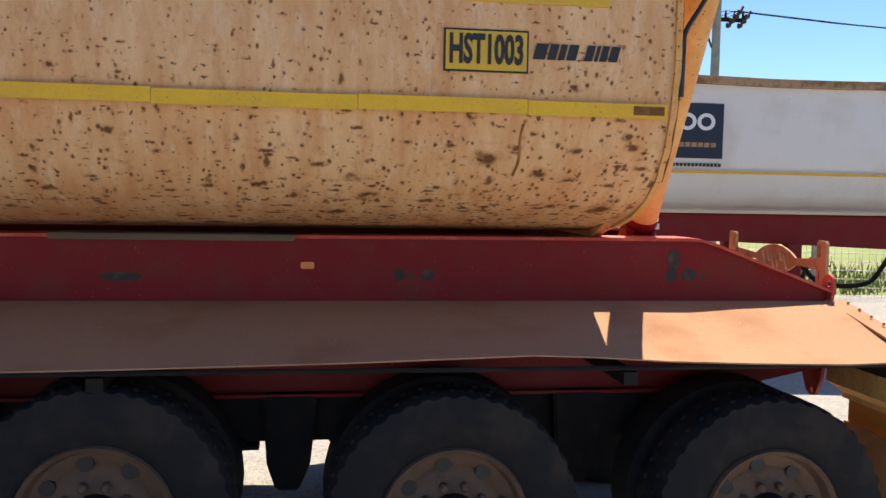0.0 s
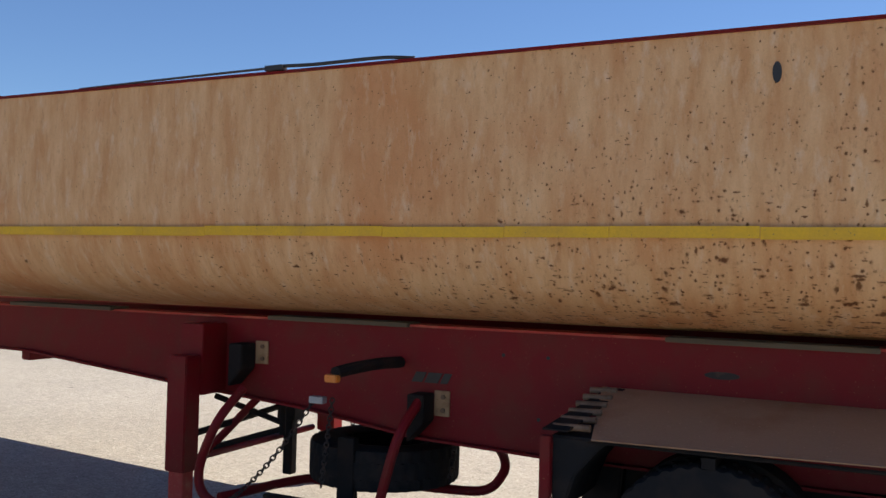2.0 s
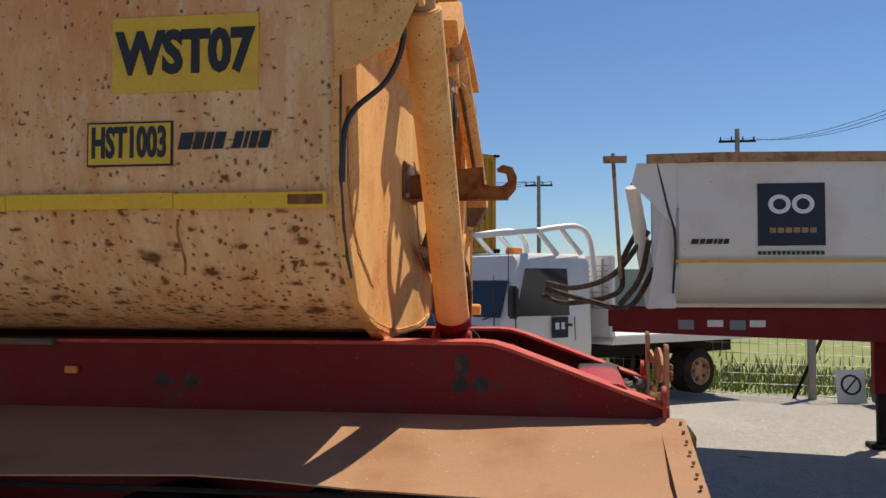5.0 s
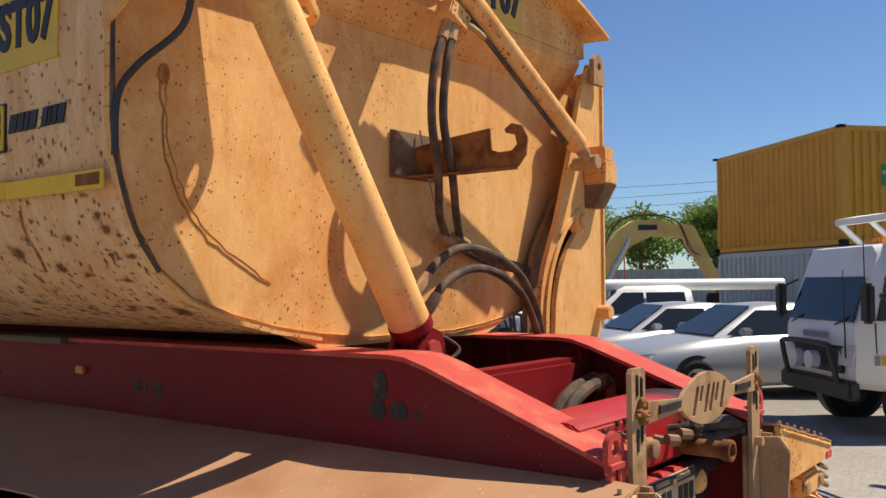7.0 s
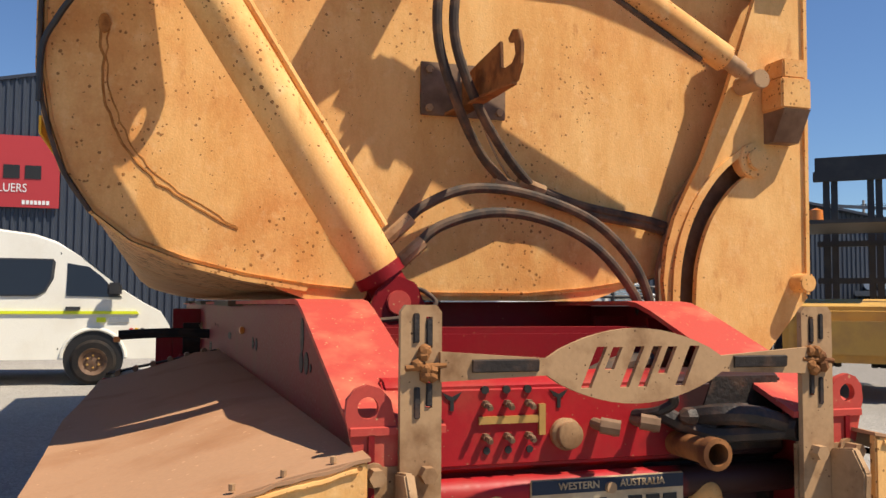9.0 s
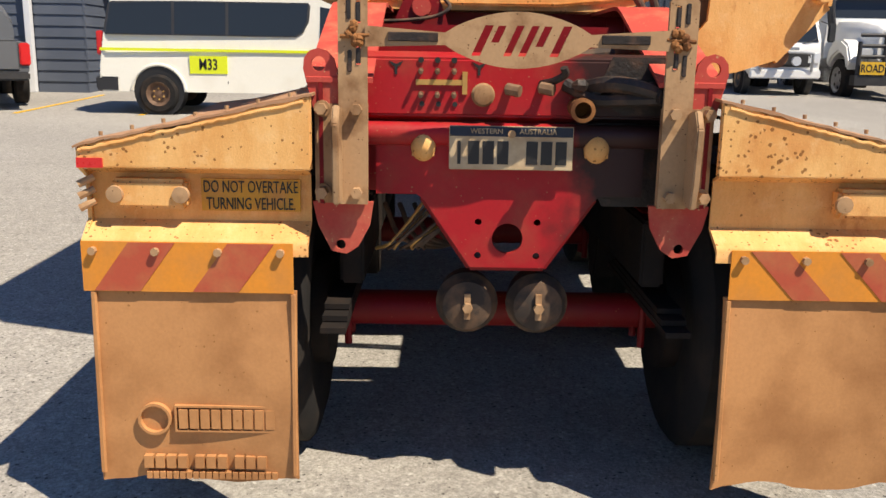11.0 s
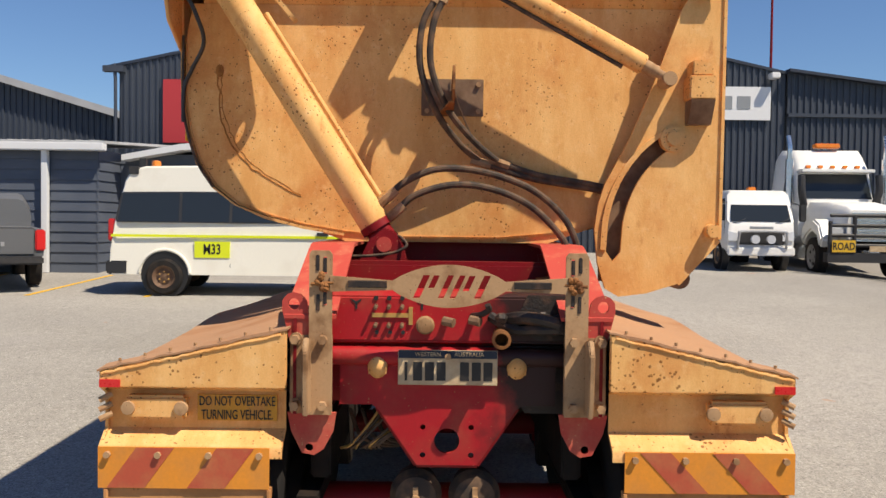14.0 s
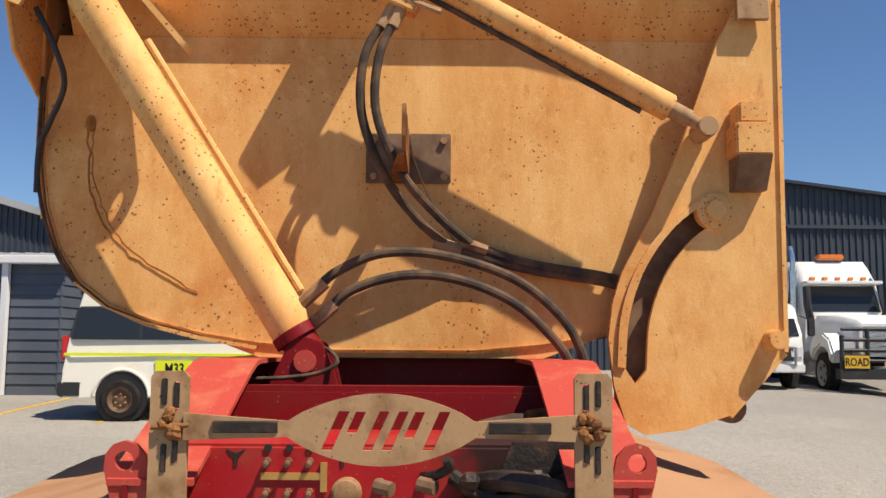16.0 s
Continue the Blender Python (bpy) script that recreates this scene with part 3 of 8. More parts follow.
# reflective tape in lengths
bm = B()
x = X_NOSE + 0.2
rng = random.Random(4)
while x < X_END - 0.05:
    w = min(rng.uniform(0.42, 0.75), X_END - 0.03 - x)
    bm = B()
    dz = rng.uniform(-0.003, 0.003)
    box(bm, x, x + w - 0.003, -1.2945, -1.288, 2.117 + dz, 2.170 + dz)
    part("reflective_tape", bm, TAPE, trailer)
    x += w


bm = B()
tube(bm, [(-1.762, -1.246, 2.085), (-1.770, -1.228, 2.03), (-1.764, -1.185, 1.95), (-1.778, -1.150, 1.895)], 0.005, 6)
part("scrape", bm, MUD, trailer, "curved dark scrape on the bin wall")


def mark(name, x0, x1, y, z0, z1, material, parent, label="", side="-y", deep=0.004, bevel=0.0):
    bm = B()
    if side == "-y":
        box(bm, x0, x1, y - deep, y, z0, z1)
    else:
        box(bm, y, y + deep, x0, x1, z0, z1)
    return part(name, bm, material, parent, label, bevel)


mark("tape_label", -1.355, -1.235, -1.2945, 2.127, 2.160, RUST, trailer, "small faded print on the tape", deep=0.002)
bm = B()
box(bm, -1.34, -1.30, -0.553, 0.553, 1.40, 1.625)
part("bin_cradle", bm, RED, trailer, "red cradle plate under the bin end")
sign = mark("fleet_sign", 0.125, 0.668, -1.108, 2.945, 3.212, YELLOWSIGN, end_wall, "yellow fleet number sign with black figures", side="+x")
words("figure", "WST07", 0.205, facing("+x", -1.102, 0.397, 3.077), BLACK, sign, "black figures", wide=0.80, heavy=0.009)
sign = mark("fleet_sign", -1.985, -1.46, -1.290, 2.515, 2.776, YELLOWSIGN, trailer, "yellow fleet number sign with black figures")
words("figure", "WST07", 0.195, facing("-y", -1.722, -1.2955, 2.645), BLACK, sign, "black figures", wide=0.80, heavy=0.009)
sign = mark("code_sign", -2.074, -1.762, -1.290, 2.264, 2.417, BLACK, trailer, "small yellow code plate with a black border")
mark("face", -2.067, -1.769, -1.2945, 2.271, 2.410, YELLOWSIGN, sign)
words("figure", "HST1003", 0.143, facing("-y", -1.918, -1.300, 2.340), BLACK, sign, "black figures", wide=0.51, heavy=0.005)


def slanted_bars(name, x0, z0, z1, widths, gap, material, parent, y=-1.2945, lean=0.25, label=""):
    """A maker's mark as plain leaning bars."""
    bm = B()
    for w in widths:
        prism(bm, [(x0, z0), (x0 + w, z0), (x0 + w + lean * (z1 - z0), z1), (x0 + lean * (z1 - z0), z1)], "y", y - 0.003, y)
        x0 += w + gap
    return part(name, bm, material, parent, label)


slanted_bars("maker_mark", -1.745, 2.318, 2.375, (0.045, 0.032, 0.024, 0.036), 0.008, BLACK, trailer, y=-1.2915, label="dark maker's mark in plain bars")
slanted_bars("maker_mark", -1.552, 2.318, 2.375, (0.03, 0.012, 0.026, 0.034), 0.008, BLACK, trailer, y=-1.2915, label="dark maker's mark in plain bars")
bm = B()
prism(bm, circle(-3.03, 2.835, 0.019, 18, 0.046), "y", -1.2935, -1.286)
part("oval_hole_cover", bm, PLASTIC, trailer, "dark oval cover on the bin wall")
for x0, x1 in ((-8.6, -7.55), (-6.17, -5.144), (-3.62, -2.61)):
    bm = B()
    box(bm, x0, x1, -0.635, -0.45, 1.602, 1.628)
    part("rest_pad", bm, TIMBER, trailer, "grey timber rest pad under the bin", bevel=0.004)

# twin main rails
for s in (-1, 1):
    web = [(-10.3, 1.585), (-0.76, 1.615), (-0.66, 1.59), (-0.06, 1.37), (-0.06, 1.02), (-0.5, 0.93), (-4.3, 0.93), (-5.09, 0.957), (-5.9, 1.06), (-7.0, 1.143), (-8.43, 1.269), (-10.3, 1.29)]
    bm = B()
    prism(bm, web, "y", s * 0.565, s * 0.553)
    rail = part("main_rail", bm, RED, trailer, "deep red steel chassis rail")
    bm = B()
    top = [(-10.3, 1.585), (-0.80, 1.613), (-0.74, 1.608), (-0.66, 1.585), (-0.06, 1.365)]
    rings(bm, [[(x, s * 0.60, z + 0.004), (x, s * 0.41, z + 0.004), (x, s * 0.41, z + 0.018), (x, s * 0.60, z + 0.018)] for x, z in top])
    part("top_flange", bm, REDDUST, rail, "faded dusty red flange")
    bm = B()
    bot = web[5:]
    rings(bm, [[(x, s * 0.62, z - 0.014), (x, s * 0.49, z - 0.014), (x, s * 0.49, z), (x, s * 0.62, z)] for x, z in bot])
    part("bottom_flange", bm, RED, rail)
    for x in (-1.05, -0.72):
        bm = B()
        prism(bm, [(s * 0.553, 1.58), (s * 0.553, 1.05), (s * 0.50, 1.05), (s * 0.43, 1.58)], "x", x, x + 0.012)
        part("gusset", bm, RED, rail)
# stains, holes and marker lamps on the near rail
for x, z, rx, rz in ((-0.865, 1.53, 0.03, 0.05), (-0.875, 1.455, 0.032, 0.03), (-0.79, 1.458, 0.036, 0.03), (-2.15, 1.452, 0.028, 0.026), (-2.02, 1.452, 0.03, 0.026), (-3.34, 1.44, 0.09, 0.02)):
    bm = B()
    prism(bm, circle(x, z, rx, 14, rz), "y", -0.5672, -0.564)
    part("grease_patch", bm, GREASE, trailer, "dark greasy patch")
for x, z in ((-4.55, 1.47), (-4.28, 1.47), (-4.33, 1.12), (-2.10, 1.45), (-0.72, 1.45)):
    bm = B()
    rod(bm, (x, -0.5675, z), (x, -0.560, z), 0.011, 10)
    part("bolt_hole", bm, BLACK, trailer)
mark("marker_lamp", -2.585, -2.525, -0.565, 1.478, 1.508, ORANGE, trailer, "amber side marker lamp", deep=0.02, bevel=0.004)
slanted_bars("maker_mark", -5.14, 1.275, 1.337, (0.07, 0.09, 0.05), 0.014, BLACK, trailer, y=-0.5655, lean=0.5, label="black maker's mark in plain bars")
bm = B()
tube(bm, [(-5.22, -0.56, 1.385), (-5.25, -0.80, 1.392), (-5.27, -1.05, 1.385), (-5.28, -1.2, 1.375)], 0.035, 8)
arm = part("lamp_arm", bm, DARK, trailer, "dark rubber marker lamp arm")
bm = B()
box(bm, -5.33, -5.25, -1.235, -1.19, 1.325, 1.365)
part("lens", bm, ORANGE, arm, "amber lens", bevel=0.005)

# cross members between the rails
for x in (-1.6, -3.0, -4.6, -6.6, -8.5):
    bm = B()
    box(bm, x - 0.05, x + 0.05, -0.553, 0.553, 1.18, 1.50)
    part("cross_member", bm, RED, trailer, "red cross member", bevel=0.008)
bm = B()
box(bm, -0.80, -0.70, -0.552, 0.552, 1.360, 1.555)
part("box_beam", bm, RED, trailer, "red box beam between the rails, dusty on top", bevel=0.018)
bm = B()
box(bm, -0.698, -0.402, -0.552, 0.552, 1.345, 1.358)
part("deck_plate", bm, REDDUST, trailer, "dusty red deck plate behind the rear panel")
for dx, dy in ((0.0, 0.0), (0.058, -0.03)):
    bm = B()
    tube(bm, [(-0.66 + dx, 0.14 + dy, 1.352), (-0.66 + dx, 0.21 + dy, 1.415), (-0.665 + dx, 0.32 + dy, 1.452), (-0.665 + dx, 0.44 + dy, 1.466)], 0.025, 10)
    bend = part("air_hose_bend", bm, HOSE, trailer, "dusty bent hose between the rails")
    bm = B()
    rod(bm, (-0.665 + dx, 0.41 + dy, 1.464), (-0.665 + dx, 0.465 + dy, 1.470), 0.032, 8)
    tube(bm, [(-0.665 + dx, 0.45 + dy, 1.470), (-0.665 + dx, 0.495 + dy, 1.458), (-0.665 + dx, 0.505 + dy, 1.42), (-0.665 + dx, 0.505 + dy, 1.356)], 0.026, 8)
    part("elbow", bm, RUST, bend, "rusty pipe elbow")

# rear headboard panel with couplings
bm = B()
prism(bm, [(-0.40, 1.46), (-0.235, 1.46), (-0.205, 1.44), (-0.205, 1.27), (-0.235, 1.255), (-0.40, 1.255)], "y", -0.50, 0.50)
panel = part("rear_panel", bm, REDGREASE, trailer, "red rear panel with air and power sockets", bevel=0.006)
bm = B()
box(bm, -0.30, -0.262, -0.55, 0.55, 1.03, 1.255)
part("lower_panel", bm, REDGREASE, panel)
bm = B()
rod(bm, (-0.20, -0.50, 1.215), (-0.20, 0.50, 1.215), 0.036, 18)
part("step_tube", bm, REDGREASE, panel, "rounded red bumper tube")
bm = B()
holed(bm, [(-0.41, 1.20), (0.41, 1.20), (0.41, 1.03), (0.285, 1.03), (0.26, 1.01), (0.115, 0.80), (-0.115, 0.80), (-0.26, 1.01), (-0.285, 1.03), (-0.41, 1.03)], [circle(0, 0.893, 0.048, 24), circle(-0.092, 0.945, 0.011, 10), circle(0.092, 0.945, 0.011, 10), circle(-0.092, 0.838, 0.011, 10), circle(0.092, 0.838, 0.011, 10)], "x", -0.215, -0.195)
coupling = part("coupling_plate", bm, REDGREASE, trailer, "red V-shaped coupling plate with bolt holes")
bm = B()
for a, b in (((-0.265, 1.02), (-0.115, 0.80)), ((0.265, 1.02), (0.115, 0.80)), ((-0.115, 0.80), (0.115, 0.80))):
    rod(bm, (-0.208, *a), (-0.208, *b), 0.013, 8)
part("edge_bead", bm, RED, coupling)

# posts, lugs and name bar
for s in (-1, 1):
    bm = B()
    holed(bm, [(s * 0.424, 1.02), (s * 0.424, 1.605), (s * 0.435, 1.618), (s * 0.497, 1.618), (s * 0.507, 1.605), (s * 0.507, 1.02)],
          [[(s * 0.443, 1.535), (s * 0.443, 1.595), (s * 0.456, 1.595), (s * 0.456, 1.535)], [(s * 0.443, 1.42), (s * 0.443, 1.47), (s * 0.456, 1.47), (s * 0.456, 1.42)]], "x", -0.062, -0.047)
    post = part("upright_post", bm, DUSTSTEEL, trailer, "dust-coated slotted steel upright")
    bm = B()
    box(bm, -0.085, -0.062, s * 0.424, s * 0.578, 1.02, 1.315)
    part("clamp_plate", bm, DUSTSTEEL, post, bevel=0.006)
    for y in (0.455, 0.555):
        for z in (1.295, 1.055):
            bm = B()
            rod(bm, (-0.062, s * y, z), (-0.02, s * y, z), 0.017, 6)
            rod(bm, (-0.064, s * y, z), (-0.055, s * y, z), 0.024, 12)
            part("bolt", bm, DUSTSTEEL, post)
    bm = B()
    prism(bm, [(-0.05, 1.30), (0.02, 1.31), (0.055, 1.26), (0.045, 1.10), (0.03, 1.03), (-0.05, 1.03)], "y", s * 0.497, s * 0.517)
    part("catch", bm, DUSTSTEEL, post, "worn steel catch plate", bevel=0.004)
    for yy, z0, z1 in ((0.4495, 1.538, 1.592), (0.4495, 1.423, 1.468), (0.476, 1.545, 1.602), (0.474, 1.40, 1.46)):
        bm = B()
        box(bm, -0.058, -0.043, s * yy - 0.0062, s * yy + 0.0062, z0, z1)
        part("slot_strip", bm, GREASE, post, "dark rubber strip in the slot", bevel=0.002)
    rng = random.Random(31 + s)
    for k in range(7):
        bm = B()
        lathe(bm, [(-0.012, 0.004), (-0.006, 0.013), (0.006, 0.012), (0.013, 0.004)], Matrix.Translation((-0.040, s * (0.452 + rng.uniform(-0.014, 0.024)), 1.505 + rng.uniform(-0.028, 0.03))) @ pose(0, 0, 0, rng.uniform(0, 180), rng.uniform(0, 90), 0), 6)
        part("dirt_lump", bm, RUST, post)
    bm = B()
    rod(bm, (-0.040, s * 0.418, 1.502), (-0.036, s * 0.50, 1.497), 0.006, 8)
    part("pin", bm, RUST, post, "rusty pin caked in dirt")
    bm = B()
    holed(bm, [(s * 0.50, 1.28), (s * 0.508, 1.38), (s * 0.520, 1.435), (s * 0.540, 1.457), (s * 0.566, 1.465), (s * 0.590, 1.457), (s * 0.606, 1.437), (s * 0.609, 1.405), (s * 0.578, 1.28)], [circle(s * 0.565, 1.421, 0.021, 16)], "x", -0.082, -0.066)
    part("upper_lug", bm, REDDUST, trailer, "red towing lug with a hole")
    bm = B()
    holed(bm, [(s * 0.41, 1.02), (s * 0.59, 1.02), (s * 0.575, 0.95), (s * 0.535, 0.87), (s * 0.49, 0.862), (s * 0.455, 0.885), (s * 0.42, 0.95)], [circle(s * 0.508, 0.89, 0.015, 14)], "x", -0.105, -0.088)
    part("lower_lug", bm, REDDUST, trailer, "red pointed lug with a hole")
    bm = B()
    box(bm, -0.30, -0.09, s * 0.512, s * 0.552, 1.0, 1.30)
    part("post_mount", bm, RED, trailer, bevel=0.005)


def lean_rect(y, z, w, h, lean=0.35):
    return [(y - w / 2 - lean * h / 2, z - h / 2), (y + w / 2 - lean * h / 2, z - h / 2), (y + w / 2 + lean * h / 2, z + h / 2), (y - w / 2 + lean * h / 2, z + h / 2)]


outline = [(0.43, 1.470), (0.43, 1.528)] + [(0.205 - 0.41 * i / 14, 1.512 + 0.060 * math.sin(math.pi * i / 14) ** 0.8) for i in range(15)] + [(-0.43, 1.528), (-0.43, 1.470)] + [(-0.205 + 0.41 * i / 14, 1.478 - 0.062 * math.sin(math.pi * i / 14) ** 0.8) for i in range(15)]
holes = [lean_rect(y, z, w, h, 0.45) for y, z, w, h in ((-0.100, 1.492, 0.024, 0.084), (-0.055, 1.510, 0.022, 0.046), (-0.012, 1.492, 0.021, 0.084), (0.030, 1.492, 0.021, 0.084), (0.072, 1.505, 0.022, 0.056), (0.120, 1.492, 0.024, 0.084))]
bm = B()
holed(bm, outline, holes, "x", -0.048, -0.036)
bar = part("name_bar", bm, DUSTSTEEL, trailer, "stained dusty steel name bar with cut-out leaning bars")
for y0, y1 in ((-0.365, -0.225), (0.235, 0.37)):
    bm = B()
    rings(bm, [[(-0.036 + d, y, 1.499 + 0.013 * c) for d, c in ((0, -1), (0.006, -0.8), (0.008, 0.8), (0, 1))] for y in np.linspace(y0, y1, 5)])
    part("caked_slot", bm, GREASE, bar, "slot packed with dark grease")

# couplings on the rear panel
for i, y in enumerate((-0.275, -0.225, -0.175)):
    for z in (1.405, 1.335):
        bm = B()
        rod(bm, (-0.21, y, z), (-0.188, y, z), 0.0085, 6)
        rod(bm, (-0.19, y, z), (-0.165, y, z - 0.006), 0.0055, 8)
        rod(bm, (-0.178, y, z - 0.003), (-0.170, y, z - 0.005), 0.0075, 6)
        part("air_coupling", bm, RAWSTEEL, panel, "small grimy steel air coupling")
    bm = B()
    rod(bm, (-0.208, y, 1.435), (-0.200, y, 1.435), 0.009, 10)
    part("blank_hole", bm, BLACK, panel)
    bm = B()
    rod(bm, (-0.208, y + 0.004, 1.305), (-0.200, y + 0.004, 1.305), 0.008, 10)
    part("blank_hole", bm, BLACK, panel)
bm = B()
box(bm, -0.205, -0.198, -0.29, -0.15, 1.362, 1.378)
box(bm, -0.205, -0.196, -0.15, -0.135, 1.335, 1.402)
part("brass_plate", bm, BRASS, panel, "brass label strip")
bm = B()
lathe(bm, [(0, 0.034), (0.02, 0.036), (0.022, 0.030), (0.04, 0.030), (0.042, 0.012)], Matrix.Translation((-0.207, -0.087, 1.335)) @ pose(0, 0, 0, 0, 90, 0), 20)
part("power_socket", bm, DUSTSTEEL, panel, "capped round power socket", bevel=0.002)
for y, z in ((0.0, 1.355), (0.10, 1.36)):
    bm = B()
    rod(bm, (-0.21, y - 0.012, z), (-0.15, y + 0.012, z - 0.012), 0.013, 10)
    rod(bm, (-0.165, y - 0.018, z), (-0.145, y + 0.02, z - 0.006), 0.018, 8)
    part("hose_coupling", bm, RAWSTEEL, panel, "steel hose coupling")
for y in (-0.35, -0.10):
    bm = B()
    prism(bm, [(y - 0.022, 1.432), (y - 0.012, 1.418), (y - 0.004, 1.414), (y - 0.004, 1.392), (y + 0.004, 1.392), (y + 0.004, 1.414), (y + 0.012, 1.418), (y + 0.022, 1.432), (y, 1.422)], "x", -0.2065, -0.202)
    part("cut_mark", bm, BLACK, panel)
bm = B()
tube(bm, [(-0.21, 0.09, 1.37), (-0.16, 0.12, 1.38), (-0.14, 0.15, 1.40), (-0.13, 0.145, 1.42)], 0.012, 8)
part("valve_handle", bm, GREASE, panel, "greasy black valve handle")
bm = B()
lathe(bm, [(0, 0.028), (0.145, 0.028), (0.147, 0.035), (0.176, 0.035), (0.178, 0.024), (0.09, 0.024)], Matrix.Translation((-0.21, 0.198, 1.302)) @ pose(0, 0, 0, 0, 90, -2), 24)
part("coupling_tube", bm, RUST, panel, "open-ended steel coupling tube")
bm = B()
tube(bm, [(-0.19, 0.22, 1.36), (-0.12, 0.27, 1.375), (-0.1, 0.34, 1.37), (-0.10, 0.43, 1.345)], 0.024, 8)
tube(bm, [(-0.2, 0.16, 1.37), (-0.15, 0.24, 1.33), (-0.12, 0.33, 1.33), (-0.1, 0.42, 1.335)], 0.02, 8)
rod(bm, (-0.11, 0.425, 1.345), (-0.075, 0.44, 1.343), 0.030, 10)
greasy = part("greasy_hose", bm, GREASE, panel, "hose ends caked in black grease")
rng = random.Random(6)
for k in range(14):
    bm = B()
    lathe(bm, [(-0.024, 0.006), (-0.01, 0.022), (0.012, 0.020), (0.026, 0.006)], Matrix.Translation((-0.165 + rng.uniform(-0.02, 0.02), 0.20 + 0.017 * k, 1.352 + rng.uniform(-0.02, 0.024))) @ pose(0, 0, 0, rng.uniform(0, 180), rng.uniform(0, 180), 0), 7)
    part("grease_lump", bm, GREASE, greasy)
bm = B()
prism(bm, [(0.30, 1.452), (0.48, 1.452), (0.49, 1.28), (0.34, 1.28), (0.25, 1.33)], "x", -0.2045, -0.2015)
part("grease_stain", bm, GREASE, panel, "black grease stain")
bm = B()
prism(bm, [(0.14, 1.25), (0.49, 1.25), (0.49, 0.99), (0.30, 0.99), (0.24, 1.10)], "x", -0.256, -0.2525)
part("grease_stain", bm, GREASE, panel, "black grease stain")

# registration plate with its lettering as bars
bm = B()
box(bm, -0.165, -0.158, -0.187, 0.187, 1.113, 1.245)
plate = part("registration_plate", bm, PLATEWHITE, trailer, "dusty registration plate with a dark blue header", bevel=0.002)
mark("header", -0.185, 0.185, -0.158, 1.214, 1.243, NAVYSIGN, plate, side="+x", deep=0.002)
for y, text in ((-0.075, "WESTERN"), (0.08, "AUSTRALIA")):
    words("state_name", text, 0.022, facing("+x", -0.1545, y, 1.229), PLATEWHITE, plate)
for i, w in enumerate((0.018, 0.042, 0.042, 0.042, 0.0, 0.042, 0.042, 0.042)):
    if w:
        y = -0.155 + i * 0.044
        mark("bar", y - w / 2 + 0.002, y + w / 2 - 0.006, -0.158, 1.130, 1.200, BLACK, plate, side="+x", deep=0.002)
bm = B()
rod(bm, (-0.16, 0.0, 1.222), (-0.145, 0.0, 1.222), 0.012, 12)
part("bolt", bm, DUSTSTEEL, plate)
for y in (-0.265, 0.262):
    bm = B()
    lathe(bm, [(0, 0.040), (0.022, 0.040), (0.036, 0.034), (0.046, 0.022), (0.050, 0.006)], Matrix.Translation((-0.20, y, 1.178)) @ Matrix.Diagonal((1, 0.95, 1.12, 1)) @ pose(0, 0, 0, 0, 90, 0), 20)
    box(bm, -0.20, -0.172, y - 0.034, y + 0.034, 1.150, 1.222)
    part("plate_lamp", bm, REAR, trailer, "dust-coated rounded number plate lamp")

# brake cans, axles, suspension, cables
bm = B()
for y in (-0.118, 0.112):
    can = B()
    lathe(can, [(-0.22, 0.065), (-0.12, 0.088), (-0.03, 0.094), (-0.02, 0.102), (0.0, 0.102), (0.01, 0.093), (0.04, 0.08), (0.055, 0.03)], Matrix.Translation((-0.30, y, 0.655)) @ pose(0, 0, 0, 0, 90, 0), 24)
    # dark hose material stands in for the shade on the chambers
    c = part("brake_chamber", can, HOSE, trailer, "grimy round brake chamber, shade in its dark colour")
    t = B()
    box(t, -0.25, -0.236, y - 0.010, y + 0.010, 0.615, 0.70)
    rod(t, (-0.25, y, 0.655), (-0.222, y, 0.655), 0.017, 6)
    part("release_bolt", t, DUSTSTEEL, c)
bm.free()
AXLES = (-0.68, -1.985, -3.31)
for x in AXLES:
    z = ground_z(x) + 0.505
    bm = B()
    rod(bm, (x, -1.1, z), (x, 1.1, z), 0.065, 16)
    part("axle", bm, RED, trailer, "red axle tube")
    for s in (-1, 1):
        bm = B()
        prism(bm, [(x - 0.76, 0.93), (x - 0.52, 0.93), (x - 0.55, 0.62), (x - 0.60, 0.50), (x - 0.70, 0.50), (x - 0.74, 0.62)], "y", s * 0.47, s * 0.62)
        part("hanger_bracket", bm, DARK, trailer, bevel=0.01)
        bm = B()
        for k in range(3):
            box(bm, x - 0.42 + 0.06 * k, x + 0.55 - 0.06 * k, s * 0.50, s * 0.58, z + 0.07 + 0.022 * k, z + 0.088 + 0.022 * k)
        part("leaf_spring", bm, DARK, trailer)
        for dx in (-0.07, 0.07):
            bm = B()
            rod(bm, (x + dx, s * 0.54, z - 0.12), (x + dx, s * 0.54, z + 0.30), 0.014, 8)
            part("u_bolt", bm, RED, trailer)
for s in (-1, 1):
    # near-black colour carries the shade under the rails
    bm = B()
    box(bm, -3.95, -0.35, s * 0.46, s * 0.54, 0.70, 0.925)
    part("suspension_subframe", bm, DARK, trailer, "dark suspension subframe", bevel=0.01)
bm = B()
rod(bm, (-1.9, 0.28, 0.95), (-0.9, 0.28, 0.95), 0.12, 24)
part("air_tank", bm, DARK, trailer, "air tank in a near-black shade colour", bevel=0.01)
rng = random.Random(11)
